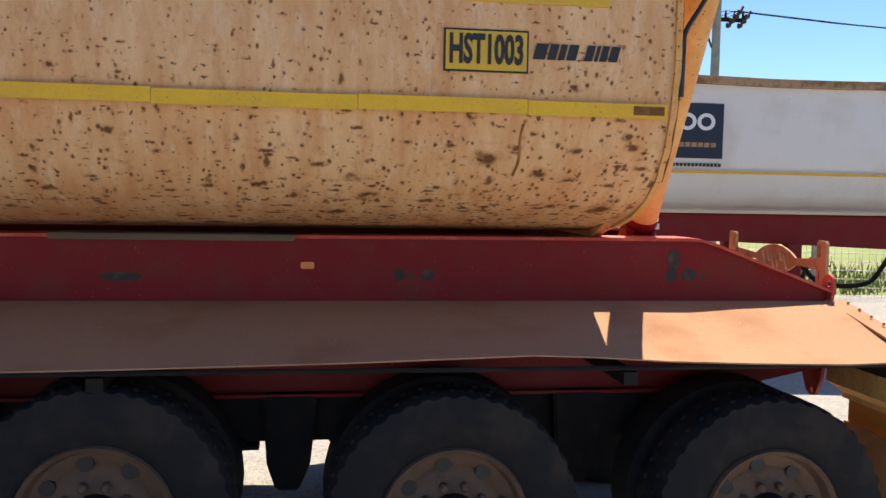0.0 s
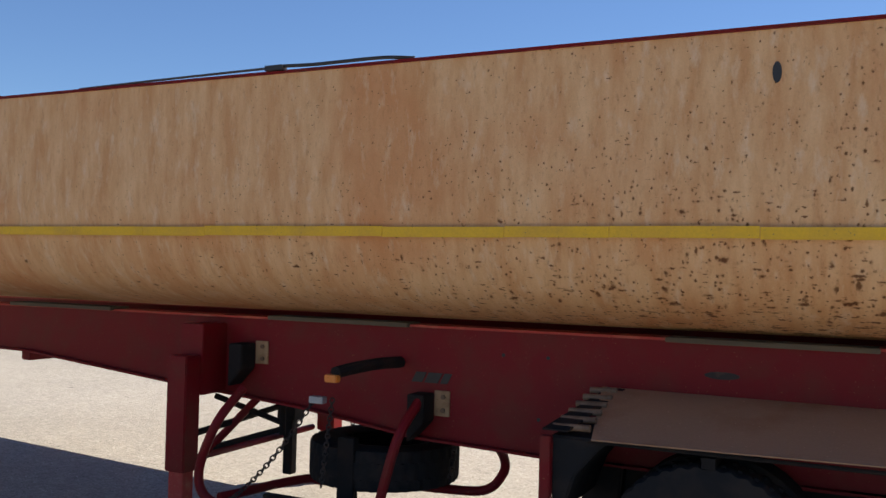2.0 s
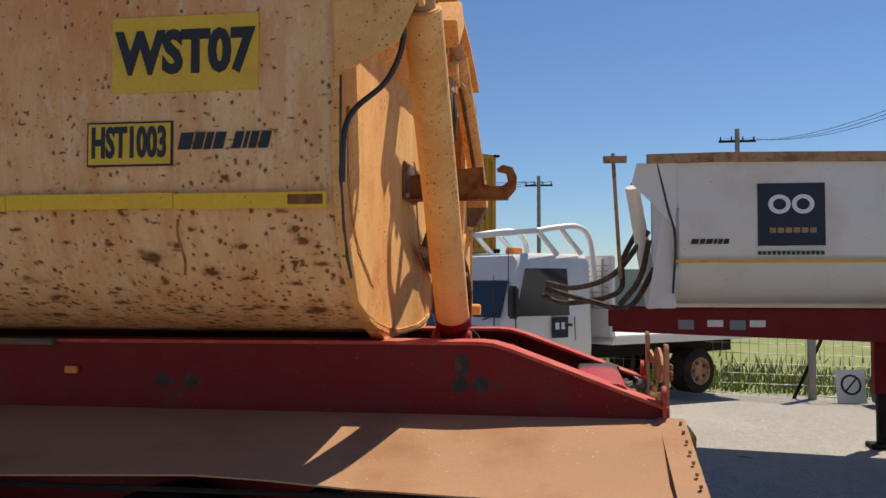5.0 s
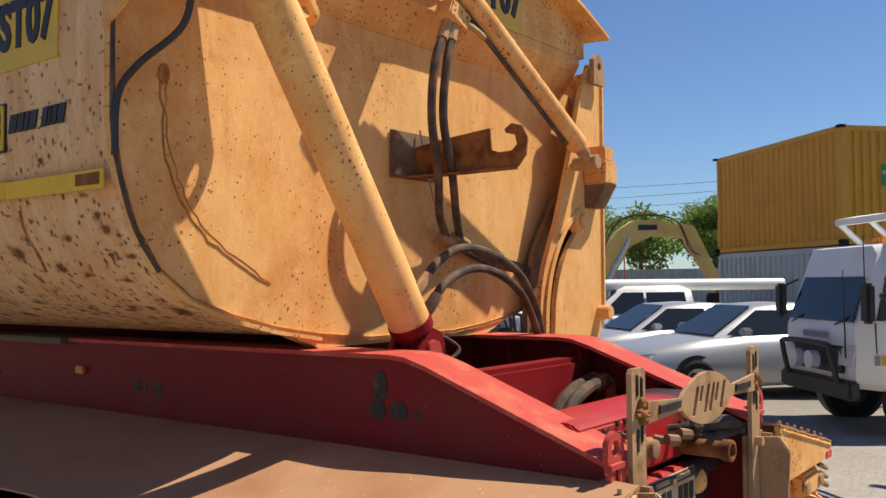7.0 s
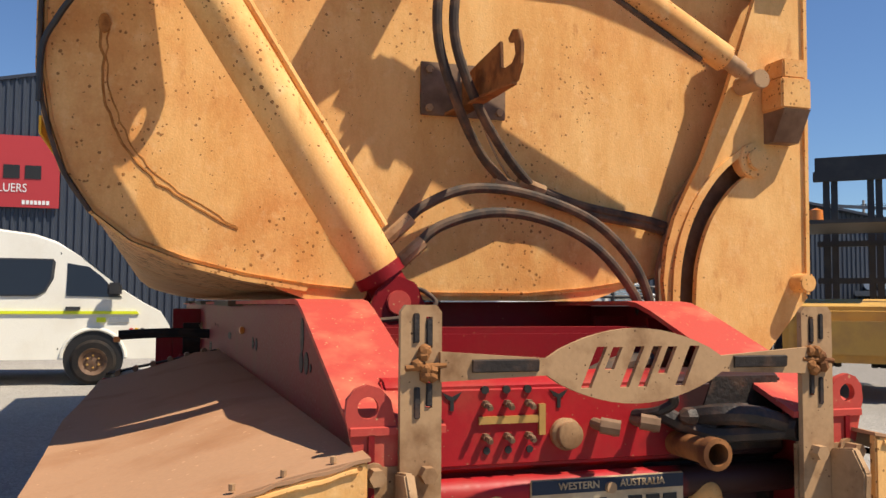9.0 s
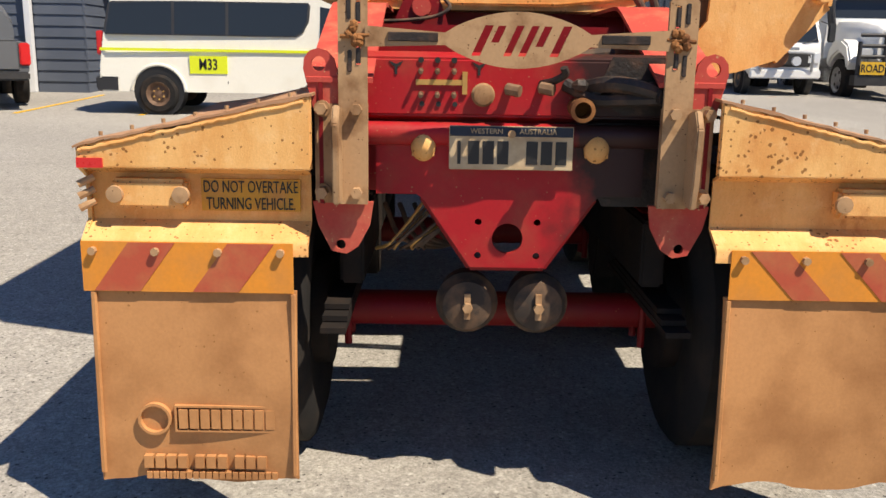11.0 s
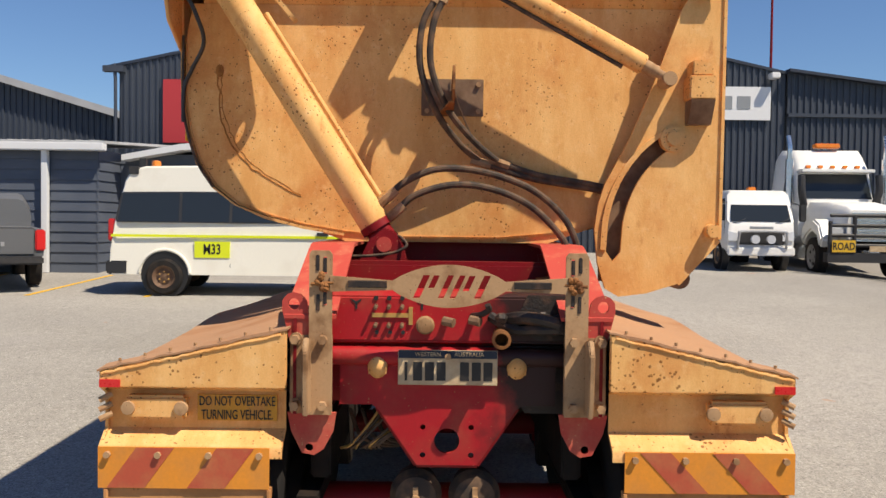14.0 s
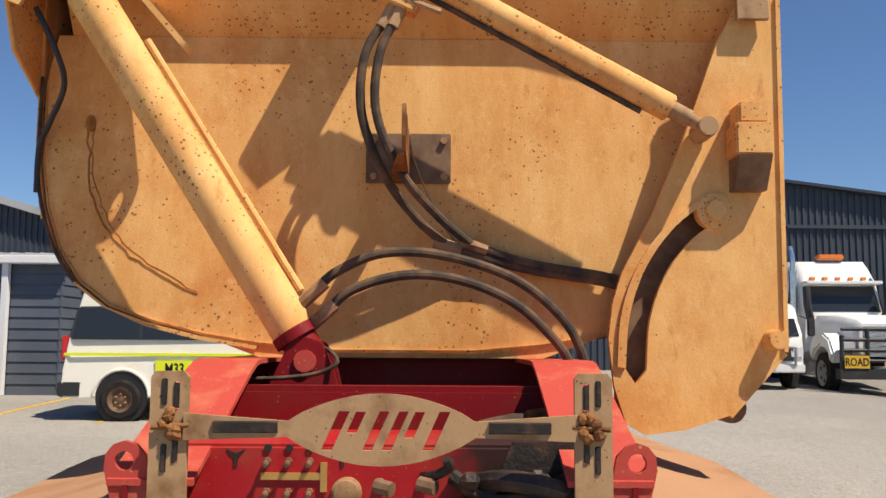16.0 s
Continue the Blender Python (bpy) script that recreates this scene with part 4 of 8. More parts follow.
for k in range(9):
    bm = B()
    y0 = -0.30 + 0.02 * k
    tube(bm, [(-0.30, y0 + 0.06, 1.03), (-0.27 - rng.random() * 0.05, y0 + rng.uniform(-0.02, 0.03), 0.95), (-0.28, y0 - 0.09 + rng.uniform(-0.03, 0.03), 0.86), (-0.36, y0 - 0.12, 0.82)], 0.006, 6, 5)
    part("air_line", bm, HOSE if k % 3 else BRASS, trailer)
for k in range(4):
    bm = B()
    tube(bm, [(-0.5, -0.40 + 0.05 * k, 0.95), (-0.45, -0.34 + 0.05 * k, 0.84), (-0.5, -0.20 + 0.04 * k, 0.80 + 0.01 * k), (-0.6, -0.08, 0.86)], 0.009, 6, 5)
    part("air_line", bm, HOSE, trailer)


def wheel(parent, x, y, z, s, pair=True, r=0.505, rim_mat=RIMDIRT, wide=0.27):
    """A tyre with tread blocks, a dished rim, hub and nuts; s: the outer side."""
    turn = Matrix.Translation((x, y, z)) @ pose(0, 0, 0, 90 * s, 0, 0)
    bm = B()
    h = wide / 2
    prof = [(-h + 0.02, 0.56, 0), (-h, 0.66, 0), (-h - 0.008, 0.80, 0), (-h + 0.008, 0.92, 0), (-h + 0.012, 0.955, 1), (-h + 0.03, 0.968, 1), (-h * 0.4, 0.972, 1), (-h * 0.38, 0.972, 2), (h * 0.38, 0.972, 2), (h * 0.4, 0.972, 1), (h - 0.03, 0.968, 1), (h - 0.012, 0.955, 1), (h - 0.008, 0.92, 0), (h + 0.008, 0.80, 0), (h, 0.66, 0), (h - 0.02, 0.56, 0)]
    loops = []
    for a, k, lug in prof:
        loop = []
        for i in range(168):
            up = lug and ((i + (2 if lug == 2 else 0)) % 4 < 2)
            rr = r * (k + (0.014 if up else -0.004 if lug else 0))
            loop.append(turn @ Vector((rr * math.cos(2 * math.pi * i / 168), rr * math.sin(2 * math.pi * i / 168), a)))
        loops.append(loop)
    rings(bm, loops, caps=False)
    tyre = part("tyre", bm, RUBBER, parent, "worn black lug-tread tyre with dusty walls")
    bm = B()
    lathe(bm, [(h - 0.13, 0.01), (h - 0.13, r * 0.575), (h - 0.015, r * 0.575), (h + 0.004, r * 0.565), (h - 0.01, r * 0.53), (h - 0.06, r * 0.50), (h - 0.085, r * 0.40), (h - 0.05, r * 0.29), (h - 0.05, r * 0.02)], turn, 40)
    rim = part("rim", bm, rim_mat, parent, "dusty steel disc wheel")
    for k in range(8):
        bm = B()
        m = turn @ pose(0, 0, 0, 0, 0, 45 * k + 11) @ Matrix.Translation((r * 0.415, 0, 0))
        lathe(bm, [(h - 0.086, r * 0.062), (h - 0.068, r * 0.062)], m, 10)
        part("hand_hole", bm, BLACK, rim)
    bm = B()
    lathe(bm, [(h - 0.06, r * 0.20), (h + 0.0, r * 0.19), (h + 0.05, r * 0.155), (h + 0.055, 0.02)], turn, 20)
    part("hub", bm, DARK, rim)
    for k in range(10):
        bm = B()
        m = turn @ pose(0, 0, 0, 0, 0, 36 * k) @ Matrix.Translation((r * 0.265, 0, 0))
        lathe(bm, [(h - 0.055, r * 0.036), (h - 0.02, r * 0.036), (h - 0.012, r * 0.02)], m, 6)
        part("wheel_nut", bm, rim_mat, rim)


first = None
for x in AXLES:
    z = ground_z(x) + 0.505
    for s in (-1, 1):
        w = thing("dual_wheel", "", "", at=None)
        for key in ("label", "category"):
            if key in w:
                del w[key]
        w.parent = trailer
        w.location = (x, 0, z)
        if first is None:
            wheel(w, 0, -1.085, 0, 1)
            bm = B()
            lathe(bm, [(-0.115, 0.28), (-0.14, 0.40), (-0.12, 0.47), (-0.10, 0.495), (0.10, 0.495), (0.12, 0.47), (0.14, 0.40), (0.115, 0.28)], Matrix.Translation((0, -0.775, 0)) @ pose(0, 0, 0, 90, 0, 0), 40)
            rod(bm, (0, -0.70, 0), (0, -0.90, 0), 0.27, 30)
            part("inner_tyre", bm, RUBBER, w)
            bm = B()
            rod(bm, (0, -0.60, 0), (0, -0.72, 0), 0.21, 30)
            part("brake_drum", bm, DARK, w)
            first = w
        else:
            for o in first.children:
                c = o.copy()
                scene.collection.objects.link(c)
                c.parent = w
                for g in o.children:
                    gc = g.copy()
                    scene.collection.objects.link(gc)
                    gc.parent = c
        if s > 0:
            w.rotation_euler = (0, 0, math.pi)

# mudguards
EDGE = [(-3.83, 1.172), (-3.2, 1.180), (-2.4, 1.195), (-1.7, 1.217), (-1.45, 1.208), (-1.15, 1.188), (-0.8, 1.176), (-0.4, 1.168), (0.0, 1.178)]
for s in (-1, 1):
    bm = B()
    loops = []
    for i, (x, z) in enumerate(EDGE):
        fall = [(0.585, 1.338), (0.72, 1.318 - 0.006 * math.sin(i)), (0.92, 1.275 - (1.22 - z) * 0.45), (1.10, 1.235 - (1.22 - z) * 0.7), (1.245, z)]
        xi = [x - 0.13 * (1 - (yy - 0.585) / 0.66) if i == 0 else x for yy, _ in fall]
        top = [(xx, s * yy, zz) for xx, (yy, zz) in zip(xi, fall)]
        under = [(xx, yy, zz - 0.006) for xx, yy, zz in top[::-1]]
        loops.append(top + under)
    rings(bm, loops)
    guard = part("mudguard", bm, GUARD, trailer, "dust-covered sheet mudguard over the wheels", sharp=50)
    # front end with anti-slip rods and a red leg
    bm = B()
    rings(bm, [[(x0, s * y0, z0 + d) for x0, z0, d in ((-3.93 - 0.15 * k, 1.338 - 0.14 * k, 0), (-3.93 - 0.15 * k, 1.338 - 0.14 * k, -0.008), (-3.83 - 0.12 * k, 1.338 - 0.14 * k, -0.008), (-3.83 - 0.12 * k, 1.338 - 0.14 * k, 0))] for k, y0 in ((0, 0.60), (1, 1.22))])
    part("front_lip", bm, DARK, guard)
    for k in range(6):
        f = (k + 0.5) / 6
        y0 = 0.62 + 0.58 * f
        bm = B()
        rod(bm, (-4.0 - 0.05 * f, s * y0, 1.338 - 0.15 * f), (-3.86, s * y0, 1.343 - 0.15 * f), 0.017, 10)
        part("tread_rod", bm, RAWSTEEL, guard, "round anti-slip rod")
    bm = B()
    box(bm, -4.085, -4.03, s * 1.20, s * 1.245, 0.83, 1.165)
    part("guard_leg", bm, RED, guard, "red steel guard support leg", bevel=0.004)
    bm = B()
    prism(bm, [(-4.05, 1.165), (-3.75, 1.165), (-3.82, 1.10), (-3.92, 0.98), (-3.98, 0.80), (-4.03, 0.80)], "y", s * 0.60, s * 1.20)
    part("front_flap", bm, RUBBER, guard, "black rubber front flap", bevel=0.01)
    # rod and stays are near-black: the guard's shade is in their colour
    bm = B()
    rod(bm, (-3.85, s * 1.22, 1.158), (-0.05, s * 1.22, 1.158), 0.010, 6)
    part("edge_rod", bm, DARK, guard)
    for x in (-3.3, -1.3, -0.15):
        bm = B()
        box(bm, x - 0.03, x + 0.03, s * 0.56, s * 1.22, 1.09, 1.14)
        part("stay", bm, DARK, guard)
    # rear face
    bm = B()
    prism(bm, [(s * 0.580, 1.334), (s * 1.248, 1.182), (s * 1.248, 1.122), (s * 0.580, 1.122)], "x", -0.022, 0.0)
    face = part("rear_face", bm, REAR, guard, "ochre dusty rear face of the mudguard", bevel=0.004)
    bm = B()
    rings(bm, [[(-0.10, s * y, z - 0.004), (0.003, s * y, z - 0.006 + w), (0.003, s * y, z + 0.001 + w), (-0.10, s * y, z + 0.006)] for y, z, w in [(0.575 + 0.68 * i / 24, 1.338 - 0.152 * i / 24, 0.004 * math.sin(i * 1.9) * math.sin(i * 0.7)) for i in range(25)]])
    part("rubber_cap", bm, GUARD, face, "curled dusty rubber edge strip")
    for k in range(7):
        y = 0.64 + 0.09 * k
        bm = B()
        z = 1.352 - 0.218 * (y - 0.59)
        rod(bm, (-0.02, s * y, z - 0.012), (-0.02, s * y, z), 0.006, 8)
        part("rivet", bm, DUSTSTEEL, face)
    rng = random.Random(12)
    bm = B()
    tube(bm, [(0.001, s * (0.60 + 0.64 * i / 40), 1.316 - 0.145 * i / 40 + rng.uniform(-0.0025, 0.0025)) for i in range(41)], 0.0055, 6, 1, smooth=False)
    part("rolled_edge", bm, REAR, face, "crusted rolled edge under the rubber strip")
    bm = B()
    prism(bm, [(-0.0, 1.124), (-0.008, 1.124), (-0.075, 1.10), (-0.075, 0.962), (0.004, 0.918), (0.012, 0.905), (0.012, 0.872), (0.004, 0.872), (0.0, 0.90), (-0.083, 0.955), (-0.083, 1.106), (-0.01, 1.132)], "y", s * 0.592, s * 1.235)
    part("lamp_recess", bm, REAR, face, "folded lamp recess with a sunlit ledge")
    bm = B()
    prism(bm, [(-0.0, 1.124), (-0.083, 1.10), (-0.083, 0.955), (0.0, 0.90), (0.012, 0.905), (-0.06, 0.965), (-0.06, 1.09)], "y", s * 1.236, s * 1.248)
    part("side_cheek", bm, REAR, face)
    mark("reflector", *sorted((s * 1.246, s * 1.172)), 0.0, 1.122, 1.150, REDLENS, face, "red reflector", side="+x", deep=0.005)
    bm = B()
    y0, y1 = (1.165, 0.945)
    box(bm, -0.075, -0.02, *sorted((s * y0, s * y1)), 1.0, 1.088)
    tail = part("tail_lamp", bm, REAR, face, "tail lamp dulled by a coat of dust", bevel=0.012)
    for yy in (1.15, 0.96):
        bm = B()
        lathe(bm, [(0, 0.026), (0.012, 0.024), (0.014, 0.004)], Matrix.Translation((-0.022, s * yy, 1.044)) @ pose(0, 0, 0, 0, 90, 0), 16)
        part("lens_end", bm, DUSTSTEEL, tail)
    for z in (1.09, 1.055, 1.02):
        bm = B()
        rod(bm, (-0.04, s * 1.215, z), (-0.02, s * 1.255, z - 0.02), 0.011, 8)
        part("bolt_head", bm, DUSTSTEEL, face)
    bm = B()
    box(bm, 0.013, 0.018, *sorted((s * 0.635, s * 1.245)), 0.764, 0.912)
    strip = part("stripe_board", bm, STRIPYELLOW, face, "red and amber diagonal warning stripe", bevel=0.0)
    for k in range(2):
        ya = 1.213 - 0.285 * k
        poly = [(s * ya, 0.766), (s * (ya - 0.134), 0.766), (s * (ya - 0.239), 0.910), (s * (ya - 0.105), 0.910)]
        if s > 0:
            ya = 0.69 + 0.26 * k
            poly = [(ya + 0.135, 0.766), (ya + 0.245, 0.766), (ya + 0.11, 0.910), (ya, 0.910)]
        poly = [(max(0.636, min(1.244, abs(a))) * s, b) for a, b in poly]
        bm = B()
        prism(bm, poly, "x", 0.0182, 0.0205)
        part("red_stripe", bm, STRIPRED, strip)
    for k in range(4):
        bm = B()
        rod(bm, (0.018, s * (1.21 - 0.18 * k), 0.885), (0.034, s * (1.21 - 0.18 * k), 0.885), 0.012, 8)
        part("bolt", bm, DUSTSTEEL, strip)
    # hanging flap, slightly bowed and ragged at the foot
    bm = B()
    rng = random.Random(3 + s)
    cols = []
    for i in range(17):
        f = i / 16
        y = s * (1.228 - 0.60 * f)
        foot = 0.170 + (0.02 * math.sin(f * 9 + s) + rng.uniform(-0.006, 0.006)) * (1 if s > 0 else 0.5)
        cols.append([(0.005 + 0.03 * math.sin(g * 2.2) * (0.4 + 0.6 * f) - 0.02 * math.sin(f * math.pi) * g, y, 0.768 + (foot - 0.768) * g) for g in np.linspace(0, 1, 9)])
    rings(bm, [[*[(x, y, z) for x, y, z in c], *[(x - 0.010, y, z) for x, y, z in c[::-1]]] for c in cols])
    flap = part("mudflap", bm, FLAP, trailer, "ochre dusty rubber mudflap with a worn lower edge", sharp=60)
    for yy in (1.218, 0.637):
        bm = B()
        rod(bm, (0.014, s * yy, 0.76), (0.028 + (0.012 if yy < 1 else 0), s * yy, 0.20), 0.009, 6)
        part("edge_rib", bm, FLAP, flap)
    if s < 0:
        for y0, z0, z1, widths in ((-0.985, 0.342, 0.402, (0.0325,) * 9), (-1.096, 0.213, 0.252, (0.034,) * 4 + (0.0,) + (0.034,) * 3 + (0.0,) + (0.034,) * 3), (-1.09, 0.178, 0.200, (0.020,) * 20)):
            for w in widths:
                if not w:
                    y0 += 0.018
                    continue
                bm = B()
                box(bm, 0.010, 0.0285, y0, y0 + w * 0.80, z0, z1)
                y0 += w
                part("moulded_bar", bm, FLAP, flap, "raised letter as a plain bar")
        bm = B()
        holed(bm, [(-0.998, 0.33), (-0.682, 0.33), (-0.682, 0.414), (-0.998, 0.414)], [[(-0.992, 0.336), (-0.688, 0.336), (-0.688, 0.408), (-0.992, 0.408)]], "x", 0.010, 0.026)
        part("moulded_border", bm, FLAP, flap)
        bm = B()
        holed(bm, circle(-1.058, 0.37, 0.05, 24), [circle(-1.058, 0.37, 0.042, 24)], "x", 0.010, 0.0285)
        part("moulded_ring", bm, FLAP, flap)
        sg = mark("warning_sign", -0.913, -0.623, -0.070, 0.992, 1.087, DULLSIGN, face, "dusty yellow turning vehicle warning sign", side="+x", deep=0.006)
        words("wording", "DO NOT OVERTAKE\nTURNING VEHICLE.", 0.050, facing("+x", -0.0625, -0.768, 1.037), BLACK, sg, "black wording", wide=0.60)

# hoist cylinder with its foot and side housing
bm = B()
a, b = Vector((-0.935, -0.325, 1.70)), Vector((-0.945, -1.055, 2.84))
rod(bm, a, b, 0.072, 28)
ram = part("hoist_cylinder", bm, REAR, trailer, "long ochre hydraulic hoist cylinder", bevel=0.006)
bm = B()
d = (b - a).normalized()
rod(bm, b, b + d * 0.06, 0.05, 18)
rod(bm, b + d * 0.06, b + d * 0.15, 0.032, 14)
part("ram_head", bm, DUSTSTEEL, ram)
bm = B()
side = Vector((-0.0, d.z, -d.y))
p0, p1 = a + d * 0.12 + side * 0.088, b - d * 0.25 + side * 0.088
rod(bm, p0, p1, 0.012, 8)
part("guide_pipe", bm, REAR, ram)
bm = B()
rod(bm, a - d * 0.01, a + d * 0.025, 0.076, 28)
rod(bm, a - d * 0.09, a - d * 0.01, 0.06, 20, )
part("cylinder_foot", bm, RED, ram, "red cylinder foot")
for dy in (-0.075, 0.035):
    bm = B()
    x0 = -0.937 + dy
    prism(bm, [(-0.43, 1.48), (-0.35, 1.66), (-0.29, 1.70), (-0.235, 1.68), (-0.20, 1.60), (-0.17, 1.48)], "x", x0, x0 + 0.03)
    part("foot_bracket", bm, RED, trailer, "red pivot bracket", bevel=0.004)
bm = B()
rod(bm, (-1.03, -0.289, 1.622), (-0.86, -0.289, 1.622), 0.036, 18)
part("pivot_pin", bm, REDDUST, trailer, bevel=0.003)
bm = B()
prism(bm, [(-1.195, 3.10), (-0.905, 3.10), (-0.90, 2.82), (-0.98, 2.65), (-1.13, 2.575), (-1.195, 2.54)], "y", -1.315, -1.30)
housing = part("ram_housing", bm, REAR, trailer, "ochre plate housing over the hoist head", bevel=0.004)
bm = B()
prism(bm, [(-1.315, 3.10), (-1.09, 3.17), (-1.02, 3.00), (-1.05, 2.96), (-1.12, 3.13), (-1.30, 3.07)], "x", -1.18, -0.91)
part("housing_roof", bm, REAR, housing)
bm = B()
tip = [(0.42 + 0.045 * math.cos(a), -1.0 + 0.045 * math.sin(a)) for a in np.linspace(-1.5, 1.5, 9)]
holed(bm, [(0.0, -1.18), *tip, (0.0, -0.91)], [circle(0.415, -1.0, 0.021, 14)], "z", 0.0, 0.02)
bm.transform(Matrix(((0, 1, 0, 0), (0.66, 0, 0.75, -1.03), (-0.75, 0, 0.66, 2.995), (0, 0, 0, 1))))
part("stay_strip", bm, REAR, housing, "ochre stay strip ending in an eye")
bm = B()
holed(bm, [(-1.315, 3.11), (-1.09, 3.165), (-1.03, 3.02), (-1.08, 2.93), (-1.20, 2.88), (-1.26, 2.78), (-1.315, 2.80)], [circle(-1.16, 2.99, 0.028, 14)], "x", -0.918, -0.900)
part("housing_face", bm, REAR, housing)
bm = B()
rod(bm, (-1.10, -1.16, 2.955), (-0.885, -1.16, 2.955), 0.045, 20)
rod(bm, (-0.89, -1.16, 2.955), (-0.872, -1.16, 2.955), 0.028, 16)
part("head_pin", bm, REAR, housing, "hoist head pin", bevel=0.003)
bm = B()
tube(bm, [(-1.18, -1.22, 3.13), (-1.17, -1.20, 3.23), (-1.20, -1.25, 3.30), (-1.20, -1.30, 3.37)], 0.030, 10)
box(bm, -1.22, -1.16, -1.24, -1.13, 3.12, 3.22)
part("cover_latch", bm, RUST, trailer, "rusty red cover latch arm", bevel=0.004)
bm = B()
tube(bm, [(-0.98, -1.24, 2.80), (-0.99, -1.18, 2.68), (-1.05, -1.16, 2.56), (-1.14, -1.24, 2.45), (-1.165, -1.285, 2.36), (-1.17, -1.29, 2.2)], 0.010, 8)
part("lube_hose", bm, PLASTIC, trailer, "thin black hose")

# door ram across the end wall
bm = B()
a, b = Vector((-0.962, 0.02, 2.945)), Vector((-0.963, 0.90, 2.467))
rod(bm, a, b, 0.047, 22)
door_ram = part("door_cylinder", bm, REAR, trailer, "slanting ochre hydraulic cylinder", bevel=0.005)
bm = B()
d = (b - a).normalized()
rod(bm, a - d * 0.09, a, 0.034, 14)
part("cap_end", bm, DUSTSTEEL, door_ram)
bm = B()
rod(bm, b, b + d * 0.07, 0.03, 14)
rod(bm, b + d * 0.07, b + d * 0.14, 0.022, 12)
part("rod_end", bm, DUSTSTEEL, door_ram)
bm = B()
rod(bm, a + Vector((0, 0.02, -0.075)), b + Vector((0, -0.1, -0.01)), 0.010, 8)
part("feed_pipe", bm, HOSE, door_ram, "dark feed pipe along the cylinder")
bm = B()
box(bm, -1.115, -0.93, -0.12, 0.12, -0.065, 0.065, Matrix.Translation((0, -0.10, 3.06)) @ pose(0, 0, 0, 38, 0, 0))
part("upper_bracket", bm, REAR, trailer, "welded box bracket", bevel=0.006)
bm = B()
lathe(bm, [(-1.12, 0.16), (-1.10, 0.16), (-1.095, 0.15)], Matrix.Translation((0, -0.02, 3.10)) @ pose(0, 0, 0, 0, 90, 0), 28)
part("round_pad", bm, REAR, trailer)
bm = B()
box(bm, -1.05, -0.935, 1.11, 1.235, 2.31, 2.42)
box(bm, -1.05, -0.945, 1.125, 1.22, 2.42, 2.49)
bracket = part("lower_bracket", bm, REAR, trailer, "ochre box bracket on the arm plate", bevel=0.006)
bm = B()
prism(bm, [(-1.05, 2.31), (-0.935, 2.31), (-1.0, 2.2), (-1.05, 2.2)], "y", 1.12, 1.23)
part("bracket_gusset", bm, RAWSTEEL, bracket)
bm = B()
rod(bm, (-1.04, 1.015, 2.40), (-0.92, 1.015, 2.40), 0.034, 14)
part("rod_eye", bm, DUSTSTEEL, bracket, bevel=0.003)

# arm plate with the curved slot
outer = [(1.301, 2.893), (1.292, 1.661), (1.098, 1.447), (0.95, 1.40), (0.82, 1.383), (0.755, 1.42), (0.717, 1.54), (0.700, 1.70), (0.715, 1.82), (0.747, 1.92), (0.80, 2.02), (0.86, 2.13), (0.962, 2.374), (1.094, 2.738), (1.186, 2.905)]
mid = spline([(1.067, 2.141, 0), (0.955, 2.055, 0), (0.86, 1.925, 0), (0.805, 1.77, 0), (0.79, 1.60, 0)], 5)
left, right = [], []
for i, p in enumerate(mid):
    d = (mid[min(i + 1, len(mid) - 1)] - mid[max(i - 1, 0)]).normalized()
    nrm = Vector((-d.y, d.x, 0)) * 0.036
    left.append((p.x + nrm.x, p.y + nrm.y))
    right.append((p.x - nrm.x, p.y - nrm.y))
bm = B()
holed(bm, outer, [left + [(0.789, 1.55)] + right[::-1]], "x", -1.075, -1.05)
arm_plate = part("arm_plate", bm, REAR, trailer, "large ochre arm plate with a curved slot")
bm = B()
rings(bm, [[(-1.05, y, z), (-1.038, y, z), (-1.038, y - 0.028, z + 0.006), (-1.05, y - 0.028, z + 0.006)] for y, z in (left if left[3][0] < right[3][0] else right)])
part("slot_rim", bm, REAR, arm_plate, "raised rim along the slot")
bm = B()
prism(bm, [(1.296, 2.893), (1.287, 1.66), (1.302, 1.66), (1.311, 2.893)], "x", -1.20, -1.04)
prism(bm, [(1.290, 1.66), (1.10, 1.45), (1.11, 1.44), (1.30, 1.65)], "x", -1.20, -1.05)
part("edge_flange", bm, REAR, arm_plate)
bm = B()
prism(bm, [(0.74, 1.45), (1.08, 1.50), (1.26, 1.70), (1.26, 2.3), (1.0, 2.25), (0.80, 1.98), (0.735, 1.75)], "x", -1.165, -1.14)
part("arm_backing", bm, RAWSTEEL, arm_plate)
bm = B()
rod(bm, (-1.08, 1.064, 2.135), (-1.03, 1.064, 2.135), 0.062, 24)
rod(bm, (-1.03, 1.064, 2.135), (-1.012, 1.064, 2.135), 0.036, 18)
part("pivot_boss", bm, REAR, arm_plate, "round pivot boss", bevel=0.004)
bm = B()
rod(bm, (-1.06, 1.25, 1.70), (-0.985, 1.25, 1.70), 0.034, 18)
part("peg", bm, REAR, arm_plate, "short round peg", bevel=0.004)
bm = B()
holed(bm, [(1.15, 2.80), (1.15, 2.92), (1.20, 2.95), (1.25, 2.92), (1.26, 2.80)], [circle(1.205, 2.89, 0.018, 12)], "x", -1.03, -1.005)
part("ear", bm, DUSTSTEEL, arm_plate, "rusty pivot ear")
bm = B()
rod(bm, (-1.22, 1.12, 1.47), (-1.08, 1.12, 1.47), 0.05, 18)
rod(bm, (-1.45, 1.02, 1.50), (-1.1, 1.12, 1.47), 0.04, 10)
part("hinge_boss", bm, RAWSTEEL, trailer, "dark hinge boss", bevel=0.004)

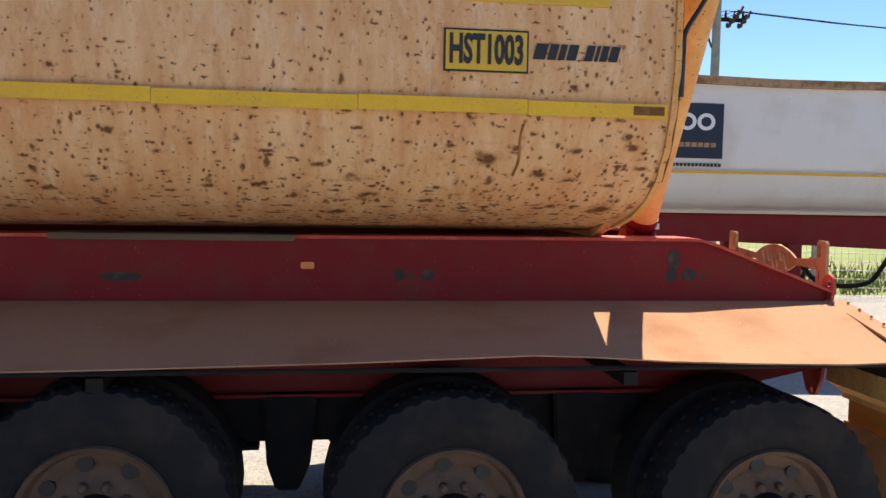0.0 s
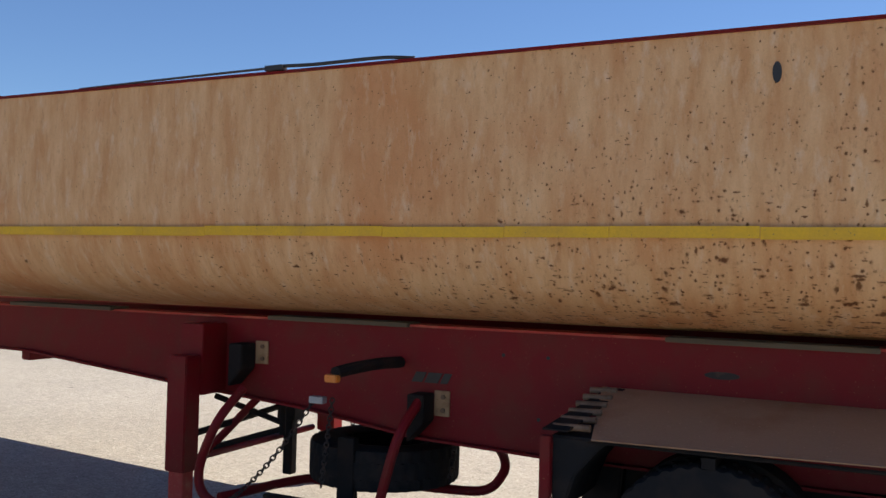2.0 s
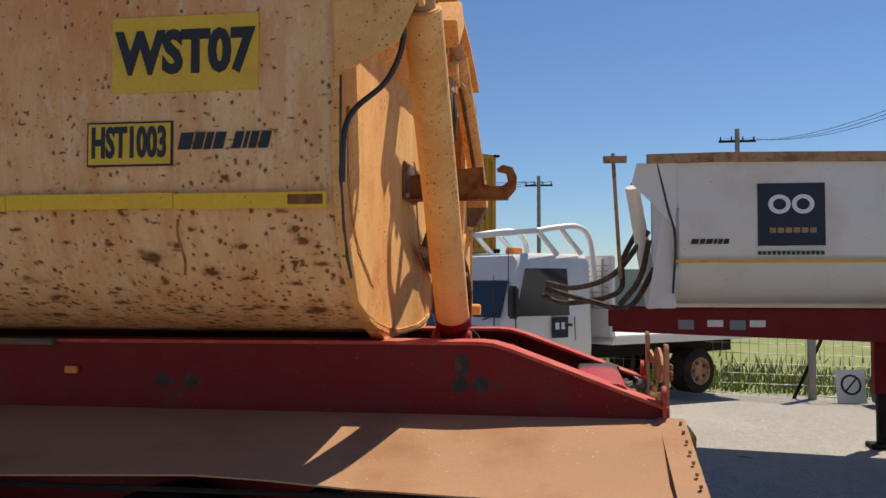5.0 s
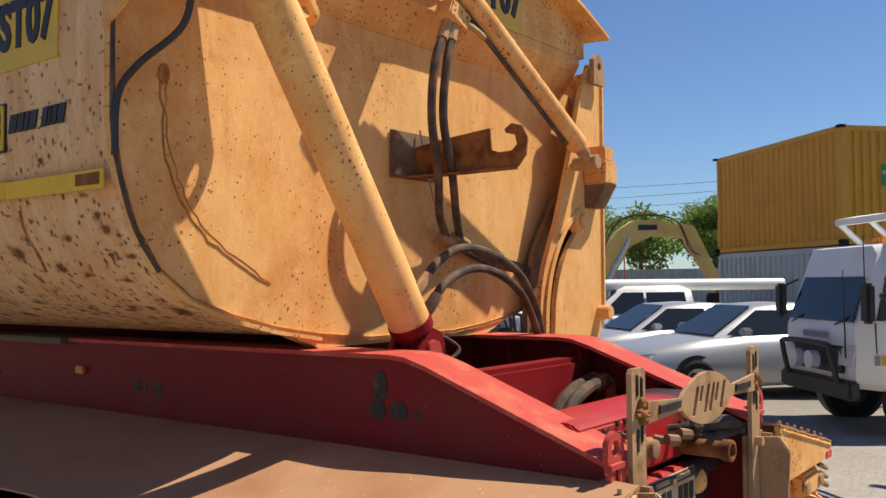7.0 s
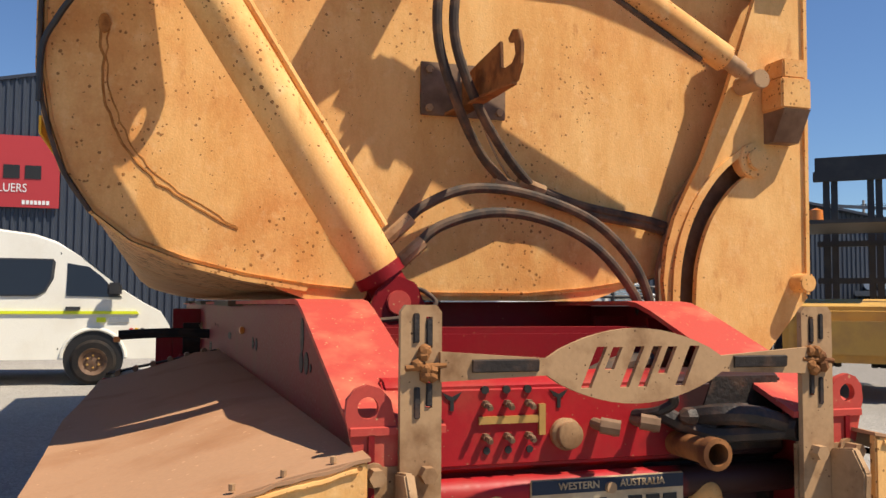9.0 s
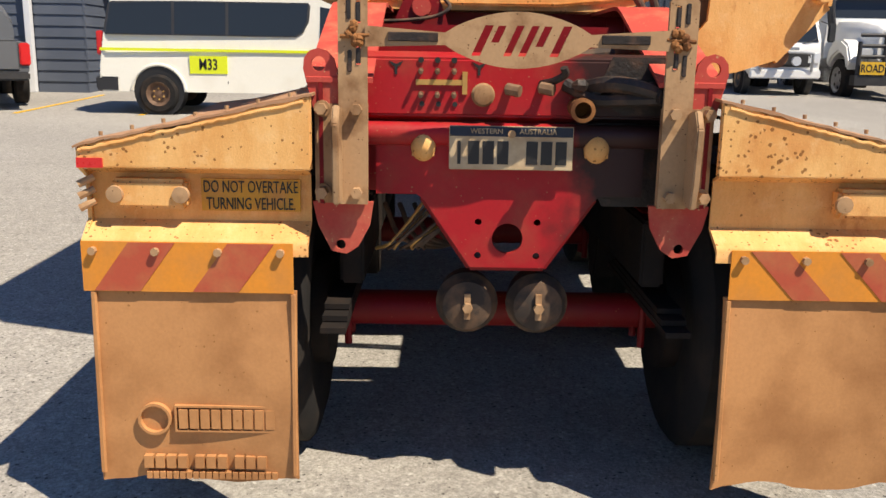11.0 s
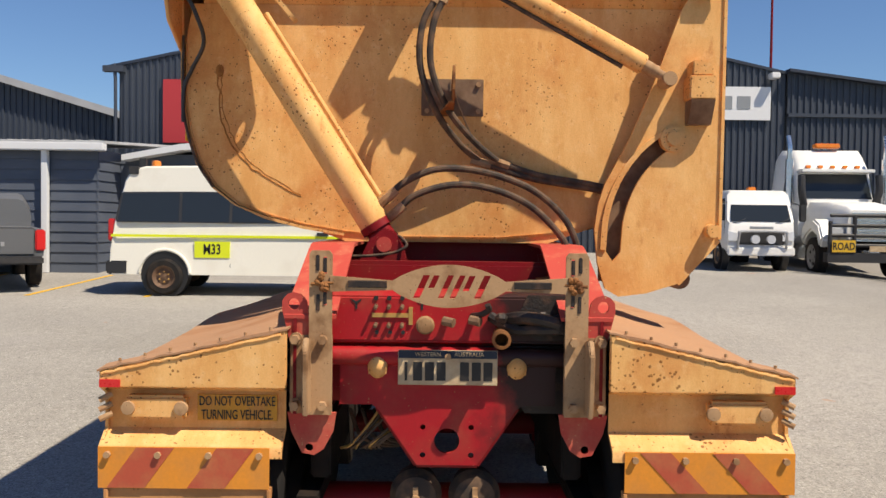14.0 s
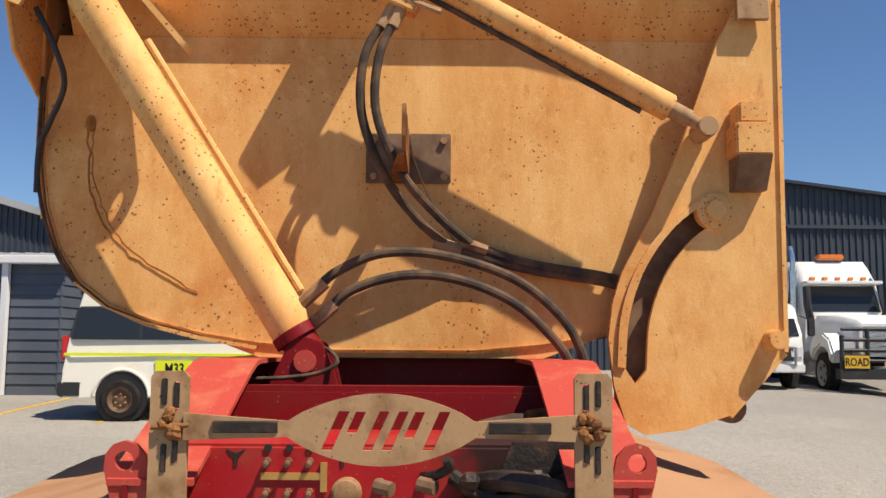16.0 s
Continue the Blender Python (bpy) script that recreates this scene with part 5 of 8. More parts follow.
# rope hook on its plate
bm = B()
box(bm, -1.195, -1.183, -0.133, 0.170, 2.247, 2.427)
hook = part("hook_plate", bm, RAWSTEEL, trailer, "bare grey steel mounting plate with bolts", bevel=0.003)
bm = B()
prism(bm, [(-1.185, 2.25), (-0.80, 2.255), (-0.72, 2.26), (-0.685, 2.30), (-0.68, 2.36), (-0.70, 2.405), (-0.745, 2.418), (-0.775, 2.40), (-0.77, 2.385), (-0.73, 2.375), (-0.722, 2.34), (-0.745, 2.32), (-0.80, 2.318), (-0.835, 2.33), (-0.84, 2.41), (-1.02, 2.395), (-1.185, 2.375)], "y", 0.012, 0.024)
part("hook_arm", bm, RUST, hook, "rusty J-shaped hook arm", bevel=0.002)
bm = B()
prism(bm, [(-1.185, -0.05), (-0.72, 0.0), (-0.72, 0.018), (-1.185, 0.018)], "z", 2.25, 2.258)
part("hook_base", bm, RUST, hook)
for y, z in ((-0.105, 2.27), (-0.105, 2.40), (0.145, 2.27), (0.145, 2.40)):
    bm = B()
    rod(bm, (-1.185, y, z), (-1.17, y, z), 0.013, 6)
    part("bolt", bm, DUSTSTEEL, hook)
bm = B()
tube(bm, [(-1.17, 0.02, 2.44), (-1.16, 0.03, 2.36), (-1.165, 0.06, 2.27), (-1.17, 0.13, 2.12), (-1.17, 0.2, 2.02)], 0.004, 6)
part("tie_wire", bm, DUSTSTEEL, hook)

# hydraulic hoses
bm = B()
box(bm, -1.03, -0.95, -0.065, 0.06, -0.035, 0.035, Matrix.Translation((0, 0.0, 2.845)) @ pose(0, 0, 0, -25, 0, 0))
manifold = part("hose_manifold", bm, REAR, trailer, "small valve block with hose fittings", bevel=0.005)
bm = B()
tube(bm, [(-0.96, 0.03, 2.83), (-0.94, 0.09, 2.80), (-0.94, 0.13, 2.785)], 0.012, 6)
rod(bm, (-0.98, -0.03, 2.88), (-0.98, 0.0, 2.93), 0.014, 8)
part("bleed_fitting", bm, DUSTSTEEL, manifold)
HOSES = (
    [(-0.99, -0.05, 2.79), (-0.98, -0.125, 2.65), (-0.99, -0.135, 2.45), (-1.02, -0.06, 2.25), (-1.10, 0.05, 2.11), (-1.15, 0.16, 2.02)],
    [(-0.98, -0.015, 2.79), (-0.965, -0.075, 2.65), (-0.975, -0.085, 2.45), (-1.0, 0.0, 2.25), (-1.08, 0.13, 2.11), (-1.15, 0.25, 2.02)],
    [(-0.93, -0.275, 1.84), (-0.93, -0.20, 1.91), (-0.94, -0.05, 1.972), (-0.95, 0.15, 1.965), (-0.96, 0.38, 1.89), (-0.98, 0.54, 1.76), (-0.99, 0.61, 1.62), (-1.0, 0.62, 1.50)],
    [(-0.92, -0.24, 1.77), (-0.92, -0.15, 1.85), (-0.93, 0.02, 1.90), (-0.94, 0.20, 1.885), (-0.95, 0.38, 1.81), (-0.97, 0.52, 1.68), (-0.98, 0.57, 1.58), (-1.0, 0.57, 1.48)],
    [(-1.15, 0.25, 2.02), (-1.16, 0.45, 1.96), (-1.16, 0.70, 1.92), (-1.16, 0.85, 1.88)],
    [(-1.15, 0.16, 2.02), (-1.165, 0.42, 1.945), (-1.165, 0.70, 1.90), (-1.165, 0.85, 1.86)],
)
for pts in HOSES:
    bm = B()
    tube(bm, pts, 0.016, 10)
    part("hydraulic_hose", bm, HOSE, trailer, "dusty black hydraulic hose")
    bm = B()
    v0, v1 = Vector(pts[0]), Vector(pts[1])
    rod(bm, v0 - (v1 - v0).normalized() * 0.05, v0 + (v1 - v0).normalized() * 0.05, 0.022, 8)
    part("hose_fitting", bm, DUSTSTEEL, trailer, "clogged hose fitting")
bm = B()
tube(bm, [(-0.85, -0.47, 1.568), (-0.84, -0.35, 1.572), (-0.84, -0.24, 1.588), (-0.84, -0.185, 1.62), (-0.87, -0.21, 1.655), (-0.90, -0.24, 1.665)], 0.007, 8)
part("grease_line", bm, HOSE, trailer)
# landing legs, spare wheel carrier and chains
for s in (-1, 1):
    bm = B()
    box(bm, -6.72, -6.56, s * 0.80 if s > 0 else -0.94, s * 0.94 if s > 0 else -0.80, 0.62, 1.36)
    leg = part("landing_leg", bm, RED, trailer, "red landing leg with a dusty foot", bevel=0.008)
    bm = B()
    box(bm, -6.70, -6.58, min(s * 0.82, s * 0.92), max(s * 0.82, s * 0.92), 0.28, 0.64)
    part("inner_leg", bm, REDDUST, leg, bevel=0.004)
    bm = B()
    lathe(bm, [(ground_z(-6.64) + 0.0, 0.14), (ground_z(-6.64) + 0.03, 0.14), (ground_z(-6.64) + 0.09, 0.06)], Matrix.Translation((-6.64, s * 0.87, 0)), 18)
    part("foot", bm, RED, leg)
    bm = B()
    box(bm, -6.74, -6.55, min(s * 0.56, s * 0.80), max(s * 0.56, s * 0.80), 1.10, 1.56)
    part("leg_mount", bm, RED, leg, bevel=0.006)
for p, q, r, mat_ in (((-6.79, -0.49, 0.63), (-6.38, -0.35, 1.10), 0.028, RED), ((-6.72, -0.46, 1.045), (-6.26, -0.31, 0.88), 0.02, DARK), ((-6.76, -0.48, 0.68), (-6.26, -0.31, 0.84), 0.02, DARK), ((-6.9, -0.11, 1.08), (-6.2, 0.13, 0.93), 0.02, DARK), ((-6.6, -0.80, 0.85), (-6.6, 0.80, 0.95), 0.022, DARK), ((-6.26, -0.31, 0.80), (-6.26, -0.31, 1.12), 0.022, DARK), ((-6.76, -0.80, 0.64), (-6.76, 0.80, 0.64), 0.025, RED)):
    bm = B()
    rod(bm, p, q, r, 10)
    part("brace", bm, mat_, trailer, "round leg brace")
bm = B()
box(bm, -6.74, -6.58, 0.28, 0.42, 0.78, 1.22)
box(bm, -6.70, -6.62, 0.31, 0.39, 0.36, 0.78)
part("winch_post", bm, DARK, trailer, "dark gearbox post between the legs", bevel=0.008)
for pts in ([(-6.28, -0.72, 1.16), (-6.34, -0.90, 0.95), (-6.45, -0.92, 0.64), (-6.36, -0.92, 0.48), (-6.1, -0.9, 0.48), (-5.2, -0.86, 0.56)],
            [(-5.02, -0.70, 1.18), (-5.06, -0.88, 0.98), (-5.17, -0.90, 0.56), (-5.2, -0.86, 0.54)],
            [(-5.2, -0.1, 0.53), (-4.85, -0.1, 0.56), (-4.72, -0.1, 0.68), (-4.70, -0.15, 0.80), (-4.70, -0.4, 0.98)],
            [(-6.3, -0.9, 0.50), (-6.0, -0.2, 0.52), (-5.2, -0.1, 0.53), (-5.0, -0.1, 0.54)]):
    bm = B()
    tube(bm, pts, 0.03, 10)
    part("carrier_tube", bm, RED, trailer, "bent red spare wheel carrier tube")
bm = B()
box(bm, -6.0, -5.1, -0.86, -0.80, 0.50, 0.55)
box(bm, -5.62, -5.5, -0.62, -0.56, 0.48, 0.90)
part("carrier_bar", bm, DARK, trailer, bevel=0.005)
for x, z in ((-6.25, 1.38), (-4.93, 1.16)):
    bm = B()
    box(bm, x - 0.05, x + 0.05, -0.578, -0.565, z - 0.075, z + 0.075)
    p = part("bolt_plate", bm, DUSTSTEEL, trailer, "dusty bolted plate", bevel=0.003)
    bm = B()
    prism(bm, [(x - 0.16, z + 0.06), (x - 0.05, z + 0.06), (x - 0.05, z - 0.10), (x - 0.16, z - 0.22)], "y", -0.72, -0.575)
    part("socket", bm, DARK, p, bevel=0.006)
    for dz in (-0.04, 0.04):
        bm = B()
        rod(bm, (x + 0.01, -0.59, z + dz), (x + 0.01, -0.575, z + dz), 0.015, 6)
        part("bolt", bm, RAWSTEEL, p)
spare = thing("spare_wheel", "black spare wheel slung flat under the trailer", "wheel", at=Matrix.Translation((-5.56, -0.12, 0.70)) @ pose(0, 0, 0, 90, 0, 0))
wheel(spare, 0, 0, 0, 1, rim_mat=DARK)


def chain(name, p0, p1, sag, n, r=0.005, size=0.024, label="dark steel chain"):
    ob = None
    p0, p1 = Vector(p0), Vector(p1)
    bm = B()
    for i in range(n):
        f, g = i / n, (i + 1) / n
        a = p0.lerp(p1, f) - Vector((0, 0, sag * 4 * f * (1 - f)))
        b = p0.lerp(p1, g) - Vector((0, 0, sag * 4 * g * (1 - g)))
        d = (b - a).normalized()
        u = d.orthogonal().normalized()
        if i % 2:
            u = d.cross(u)
        c, h = (a + b) / 2, (b - a).length * 0.68
        pts = [c + d * h * math.cos(k * math.pi / 4) + u * size * 0.6 * math.sin(k * math.pi / 4) for k in range(9)]
        tube(bm, pts, r, 5, 1, smooth=False)
    return part(name, bm, GREASE, trailer, label)


chain("chain", (-5.68, -0.80, 1.15), (-6.2, -0.92, 0.50), 0.06, 26)
chain("chain", (-5.64, -0.66, 1.14), (-5.68, -0.70, 0.60), 0.0, 20)
chain("chain", (-4.98, -0.25, 0.93), (-5.02, -0.25, 0.62), 0.0, 12)
chain("chain", (-5.95, 0.1, 1.1), (-5.95, 0.1, 0.75), 0.0, 12)
bm = B()
box(bm, -5.70, -5.60, -0.83, -0.78, 1.13, 1.17)
part("lashing_clip", bm, GALV, trailer, bevel=0.003)
bm = B()
tube(bm, [(-5.70, -1.30, 3.048), (-5.62, -1.305, 3.060), (-5.4, -1.30, 3.055), (-5.0, -1.29, 3.060), (-4.8, -1.28, 3.045)], 0.010, 8)
tube(bm, [(-7.2, -1.28, 3.044), (-6.5, -1.29, 3.052), (-5.66, -1.305, 3.056)], 0.007, 6)
box(bm, -5.72, -5.60, -1.325, -1.28, 3.038, 3.066)
part("cover_cable", bm, PLASTIC, trailer, "slack black cover cable and clamp")


# ---- vehicles and machines ----
def shell(bm, stations):
    """A rounded vehicle skin: stations of (x, half width, floor, waist, top, half width at the top)."""
    loops = []
    for x, w, z0, z1, z2, wt in stations:
        half = [(w * 0.90, z0), (w * 0.985, z0 + 0.12 * (z1 - z0)), (w, z0 + 0.55 * (z1 - z0)), (w * 0.975, z1), (wt + (w - wt) * 0.12, z2 - 0.12 * (z2 - z1)), (wt * 0.90, z2)]
        loops.append([(x, -y, z) for y, z in half] + [(x, y, z) for y, z in half[::-1]])
    return rings(bm, loops)


def slab(bm, corners, thick):
    """A thin solid from four corners, thickened along its normal."""
    c = [Vector(p) for p in corners]
    nrm = (c[1] - c[0]).cross(c[2] - c[0]).normalized() * thick
    rings(bm, [c, [p + nrm for p in c]])
    return bm


def road_wheel(parent, x, y, z, s, r, wide=0.22, rim_mat=None):
    h = wide / 2
    turn = Matrix.Translation((x, y, z)) @ pose(0, 0, 0, -90 * s, 0, 0)
    bm = B()
    lathe(bm, [(-h, r * 0.6), (-h, r * 0.88), (-h + 0.03, r), (h - 0.03, r), (h, r * 0.88), (h, r * 0.6)], turn, 28, caps=False)
    w = part("wheel", bm, RUBBER, parent, "black road tyre")
    bm = B()
    lathe(bm, [(h - 0.09, 0.01), (h - 0.09, r * 0.62), (h - 0.03, r * 0.62), (h + 0.004, r * 0.62), (h - 0.005, r * 0.56), (h - 0.05, r * 0.48), (h - 0.03, r * 0.2), (h - 0.02, 0.01)], turn, 24)
    rim = part("rim", bm, rim_mat or GALV, w)
    for k in range(5):
        bm = B()
        m = turn @ pose(0, 0, 0, 0, 0, 72 * k) @ Matrix.Translation((r * 0.37, 0, 0))
        lathe(bm, [(h - 0.05, r * 0.09), (h - 0.03, r * 0.09)], m, 8)
        part("spoke_gap", bm, BLACK, rim)


def sedan(name, label, paint, at, group):
    """x forward, y to the left, on its wheels."""
    v = thing(name, label, "car", group, at)
    bm = B()
    shell(bm, [(-2.45, 0.70, 0.42, 0.72, 0.92, 0.62), (-2.35, 0.86, 0.30, 0.80, 1.00, 0.74), (-1.6, 0.93, 0.24, 0.82, 1.02, 0.80), (0.6, 0.93, 0.22, 0.80, 0.98, 0.80), (1.3, 0.93, 0.24, 0.76, 0.93, 0.76), (2.1, 0.89, 0.26, 0.68, 0.80, 0.68), (2.4, 0.76, 0.34, 0.60, 0.68, 0.55), (2.48, 0.62, 0.40, 0.55, 0.60, 0.45)])
    part("body", bm, paint, v, bevel=0.0, sharp=50)
    bm = B()
    shell(bm, [(-2.0, 0.74, 0.90, 0.98, 1.02, 0.66), (-1.25, 0.785, 0.92, 1.0, 1.40, 0.54), (-0.4, 0.785, 0.92, 1.0, 1.45, 0.57), (0.3, 0.785, 0.92, 1.0, 1.42, 0.55), (1.05, 0.76, 0.88, 0.93, 0.96, 0.66)])
    part("roof", bm, paint, v, sharp=50)
    bm = B()
    slab(bm, [(1.06, -0.66, 0.975), (1.06, 0.66, 0.975), (0.36, 0.52, 1.40), (0.36, -0.52, 1.40)], 0.012)
    part("windscreen", bm, GLASS, v, "dark sloping windscreen")
    bm = B()
    slab(bm, [(-2.0, 0.62, 1.03), (-2.0, -0.62, 1.03), (-1.3, -0.50, 1.39), (-1.3, 0.50, 1.39)], 0.012)
    part("rear_window", bm, GLASS, v)
    for s in (-1, 1):
        for x0, x1, xa, xb in ((0.92, -0.38, 0.34, -0.38), (-0.44, -1.6, -0.44, -1.2)):
            bm = B()
            slab(bm, [(x0, s * 0.800, 0.985), (x1, s * 0.800, 0.985), (xb, s * 0.640, 1.345), (xa, s * 0.640, 1.345)][:: 1 if s > 0 else -1], -0.014)
            part("side_window", bm, GLASS, v)
        bm = B()
        box(bm, 0.62, 0.80, *sorted((s * 0.93, s * 1.06)), 0.98, 1.10)
        part("mirror", bm, paint, v, bevel=0.03)
        bm = B()
        slab(bm, [(2.18, s * 0.86, 0.60), (2.40, s * 0.60, 0.56), (2.36, s * 0.58, 0.70), (2.05, s * 0.84, 0.74)][:: 1 if s < 0 else -1], 0.02)
        part("headlamp", bm, LENS, v, "clear headlamp")
        for x in (1.45, -1.42):
            road_wheel(v, x, s * 0.845, 0.32, s, 0.32, 0.21)
            bm = B()
            rod(bm, (x, s * 0.70, 0.34), (x, s * 0.915, 0.34), 0.37, 26)
            part("wheel_arch", bm, BLACK, v)
    bm = B()
    prism(bm, [(-0.45, 0.34), (0.45, 0.34), (0.52, 0.44), (0.40, 0.54), (-0.40, 0.54), (-0.52, 0.44)], "x", 2.40, 2.495)
    part("grille", bm, PLASTIC, v, "black grille")
    bm = B()
    box(bm, 2.49, 2.502, -0.18, 0.18, 0.44, 0.53)
    part("registration_plate", bm, PLATEWHITE, v)
    return v


def four_by_four(name, label, at, group, rack=False):
    v = thing(name, label, "utility vehicle", group, at)
    bm = B()
    shell(bm, [(-2.6, 0.86, 0.55, 0.95, 1.05, 0.84), (-0.9, 0.90, 0.45, 1.0, 1.12, 0.84), (1.0, 0.90, 0.42, 1.0, 1.12, 0.82), (1.9, 0.90, 0.45, 0.98, 1.08, 0.78), (2.35, 0.82, 0.50, 0.90, 1.0, 0.66), (2.45, 0.70, 0.55, 0.82, 0.90, 0.55)])
    part("body", bm, WHITE, v, sharp=50)
    bm = B()
    shell(bm, [(-1.15, 0.80, 1.05, 1.4, 1.66, 0.62), (-0.9, 0.82, 1.05, 1.14, 1.75, 0.64), (0.35, 0.82, 1.05, 1.14, 1.74, 0.64), (0.55, 0.82, 1.05, 1.14, 1.66, 0.62), (1.25, 0.80, 1.0, 1.08, 1.12, 0.72)])
    part("cab", bm, WHITE, v, sharp=50)
    bm = B()
    slab(bm, [(1.25, -0.70, 1.14), (1.25, 0.70, 1.14), (0.58, 0.60, 1.64), (0.58, -0.60, 1.64)], 0.014)
    part("windscreen", bm, GLASS, v)
    for s in (-1, 1):
        for x0, x1, xa, xb in ((1.05, 0.02, 0.5, 0.02), (-0.04, -1.0, -0.04, -0.95)):
            bm = B()
            slab(bm, [(x0, s * 0.835, 1.14), (x1, s * 0.835, 1.14), (xb, s * 0.72, 1.60), (xa, s * 0.72, 1.60)][:: 1 if s > 0 else -1], -0.014)
            part("side_window", bm, GLASS, v)
        bm = B()
        box(bm, 0.85, 1.0, *sorted((s * 0.90, s * 1.08)), 1.12, 1.30)
        part("mirror", bm, PLASTIC, v, bevel=0.03)
        for x in (1.55, -1.55):
            road_wheel(v, x, s * 0.80, 0.38, s, 0.38, 0.25, rim_mat=DARK)
            bm = B()
            rod(bm, (x, s * 0.66, 0.46), (x, s * 0.895, 0.46), 0.44, 24)
            part("wheel_arch", bm, BLACK, v)
        bm = B()
        slab(bm, [(2.28, s * 0.84, 0.78), (2.47, s * 0.60, 0.76), (2.43, s * 0.58, 0.90), (2.2, s * 0.82, 0.96)][:: 1 if s < 0 else -1], 0.02)
        part("headlamp", bm, LENS, v)
    bm = B()
    box(bm, 2.40, 2.75, -0.88, 0.88, 0.42, 0.72)
    bullbar = part("bull_bar", bm, PLASTIC, v, "black steel bull bar", bevel=0.05)
    for pts in ([(2.66, -0.62, 0.7), (2.70, -0.60, 1.02), (2.70, -0.40, 1.12), (2.70, 0.40, 1.12), (2.70, 0.60, 1.02), (2.66, 0.62, 0.7)], [(2.66, -0.30, 0.7), (2.70, -0.30, 1.10)], [(2.66, 0.30, 0.7), (2.70, 0.30, 1.10)], [(2.5, -0.85, 0.70), (2.62, -0.82, 0.98), (2.69, -0.58, 1.0)], [(2.5, 0.85, 0.70), (2.62, 0.82, 0.98), (2.69, 0.58, 1.0)]):
        bm = B()
        tube(bm, pts, 0.035, 8, 5)
        part("hoop", bm, PLASTIC, bullbar)
    bm = B()
    rod(bm, (2.66, -0.55, 1.0), (2.5, -0.57, 1.75), 0.012, 6)
    part("aerial", bm, PLASTIC, v)
    bm = B()
    box(bm, -0.1, 0.1, -0.1, 0.1, 1.74, 1.84)
    part("beacon", bm, ORANGE, v, "amber beacon", bevel=0.02)
    if rack:
        bm = B()
        rod(bm, (-3.6, 0.35, 1.76), (1.5, 0.35, 1.76), 0.13, 20)
        part("roof_tube", bm, WHITE, v, "long white conduit tube on the roof")
        bm = B()
        rod(bm, (-3.6, -0.30, 1.76), (1.5, -0.30, 1.76), 0.13, 20)
        part("roof_tube", bm, WHITE, v, "long white conduit tube on the roof")
        for x in (-1.0, 0.2):
            bm = B()
            box(bm, x, x + 0.05, -0.6, 0.6, 1.55, 1.64)
            part("rack_bar", bm, PLASTIC, v)
    return v


def heading(x, y, fx, fy):
    return Matrix.Translation((x, y, ground_z(x, y))) @ pose(0, 0, 0, 0, 0, math.degrees(math.atan2(fy, fx)))


# minibus: its near side looks along +x, its nose along +y
CREAM = surface("cream_white_vehicle_paint", (0.80, 0.78, 0.69), (0.72, 0.68, 0.58), (0.5, 0.8), 2, rough=0.35, bump=0.02)
van = thing("minibus", "white high-roof minibus with a lime stripe and tinted windows", "minibus", at=Matrix.Translation((-12.6, -5.93, ground_z(-13.3))))
W = 1.86
prof = [(0.04, 0.36), (0.0, 0.45), (0.02, 0.80), (0.09, 1.30), (0.25, 2.02), (0.36, 2.20), (0.60, 2.27), (1.6, 2.29), (2.7, 2.26), (3.25, 2.19), (3.55, 2.09), (3.85, 1.92), (4.55, 1.36), (4.80, 1.20), (5.08, 1.05), (5.20, 0.85), (5.24, 0.55), (5.22, 0.36)]
bm = B()
loops = []
for xx, k in ((0.0, 0), (-0.05, 1), (-W + 0.05, 1), (-W, 0)):
    loops.append([(xx - (0.16 * max(0.0, (z - 1.1) / 1.15) if k == 0 and xx == 0 else -0.16 * max(0.0, (z - 1.1) / 1.15) if k == 0 else 0.17 * max(0.0, (z - 1.1) / 1.15) * (1 if xx > -1 else -1)), u + (0.03 if not k and u < 1 else 0), z + (0.03 * k if z > 2 else 0)) for u, z in prof])
rings(bm, loops)
part("body", bm, CREAM, van, sharp=40)


def van_x(z):
    return -0.16 * max(0.0, (z - 1.1) / 1.15)


def side_pane(name, pts, material, parent, out=0.006, label=""):
    bm = B()
    rings(bm, [[(van_x(z) + d, u, z) for u, z in pts] for d in (-0.02, out)])
    return part(name, bm, material, parent, label)


side_pane("window_band", [(0.25, 1.83), (0.20, 1.79), (0.12, 1.34), (0.16, 1.29), (3.32, 1.29), (3.44, 1.36), (3.54, 1.55), (3.56, 1.80), (3.52, 1.85), (1.5, 1.85)], PLASTIC, van, 0.003, "black window surround")
for pts in ([(0.24, 1.80), (0.16, 1.31), (1.25, 1.31), (1.25, 1.83)], [(1.30, 1.83), (1.30, 1.31), (2.15, 1.31), (2.15, 1.83)], [(2.20, 1.83), (2.20, 1.31), (3.30, 1.31), (3.42, 1.38), (3.50, 1.55), (3.52, 1.83)]):
    side_pane("side_window", pts, GLASS, van, label="dark tinted side window")
side_pane("door_window", [(3.72, 1.79), (3.72, 1.30), (4.50, 1.28), (4.20, 1.60), (4.02, 1.74)], GLASS, van)
side_pane("stripe", [(0.06, 1.075), (0.05, 1.03), (4.75, 1.03), (4.72, 1.075)], HIVIS, van, 0.004, "lime yellow stripe")
side_pane("door_gap", [(3.62, 1.95), (3.62, 0.50), (3.635, 0.50), (3.635, 1.95)], PLASTIC, van, 0.002)
side_pane("door_gap", [(2.17, 1.95), (2.17, 0.50), (2.18, 0.50), (2.18, 1.95)], PLASTIC, van, 0.002)
side_pane("door_handle", [(3.72, 1.14), (3.72, 1.09), (3.92, 1.09), (3.92, 1.14)], PLASTIC, van, 0.03)
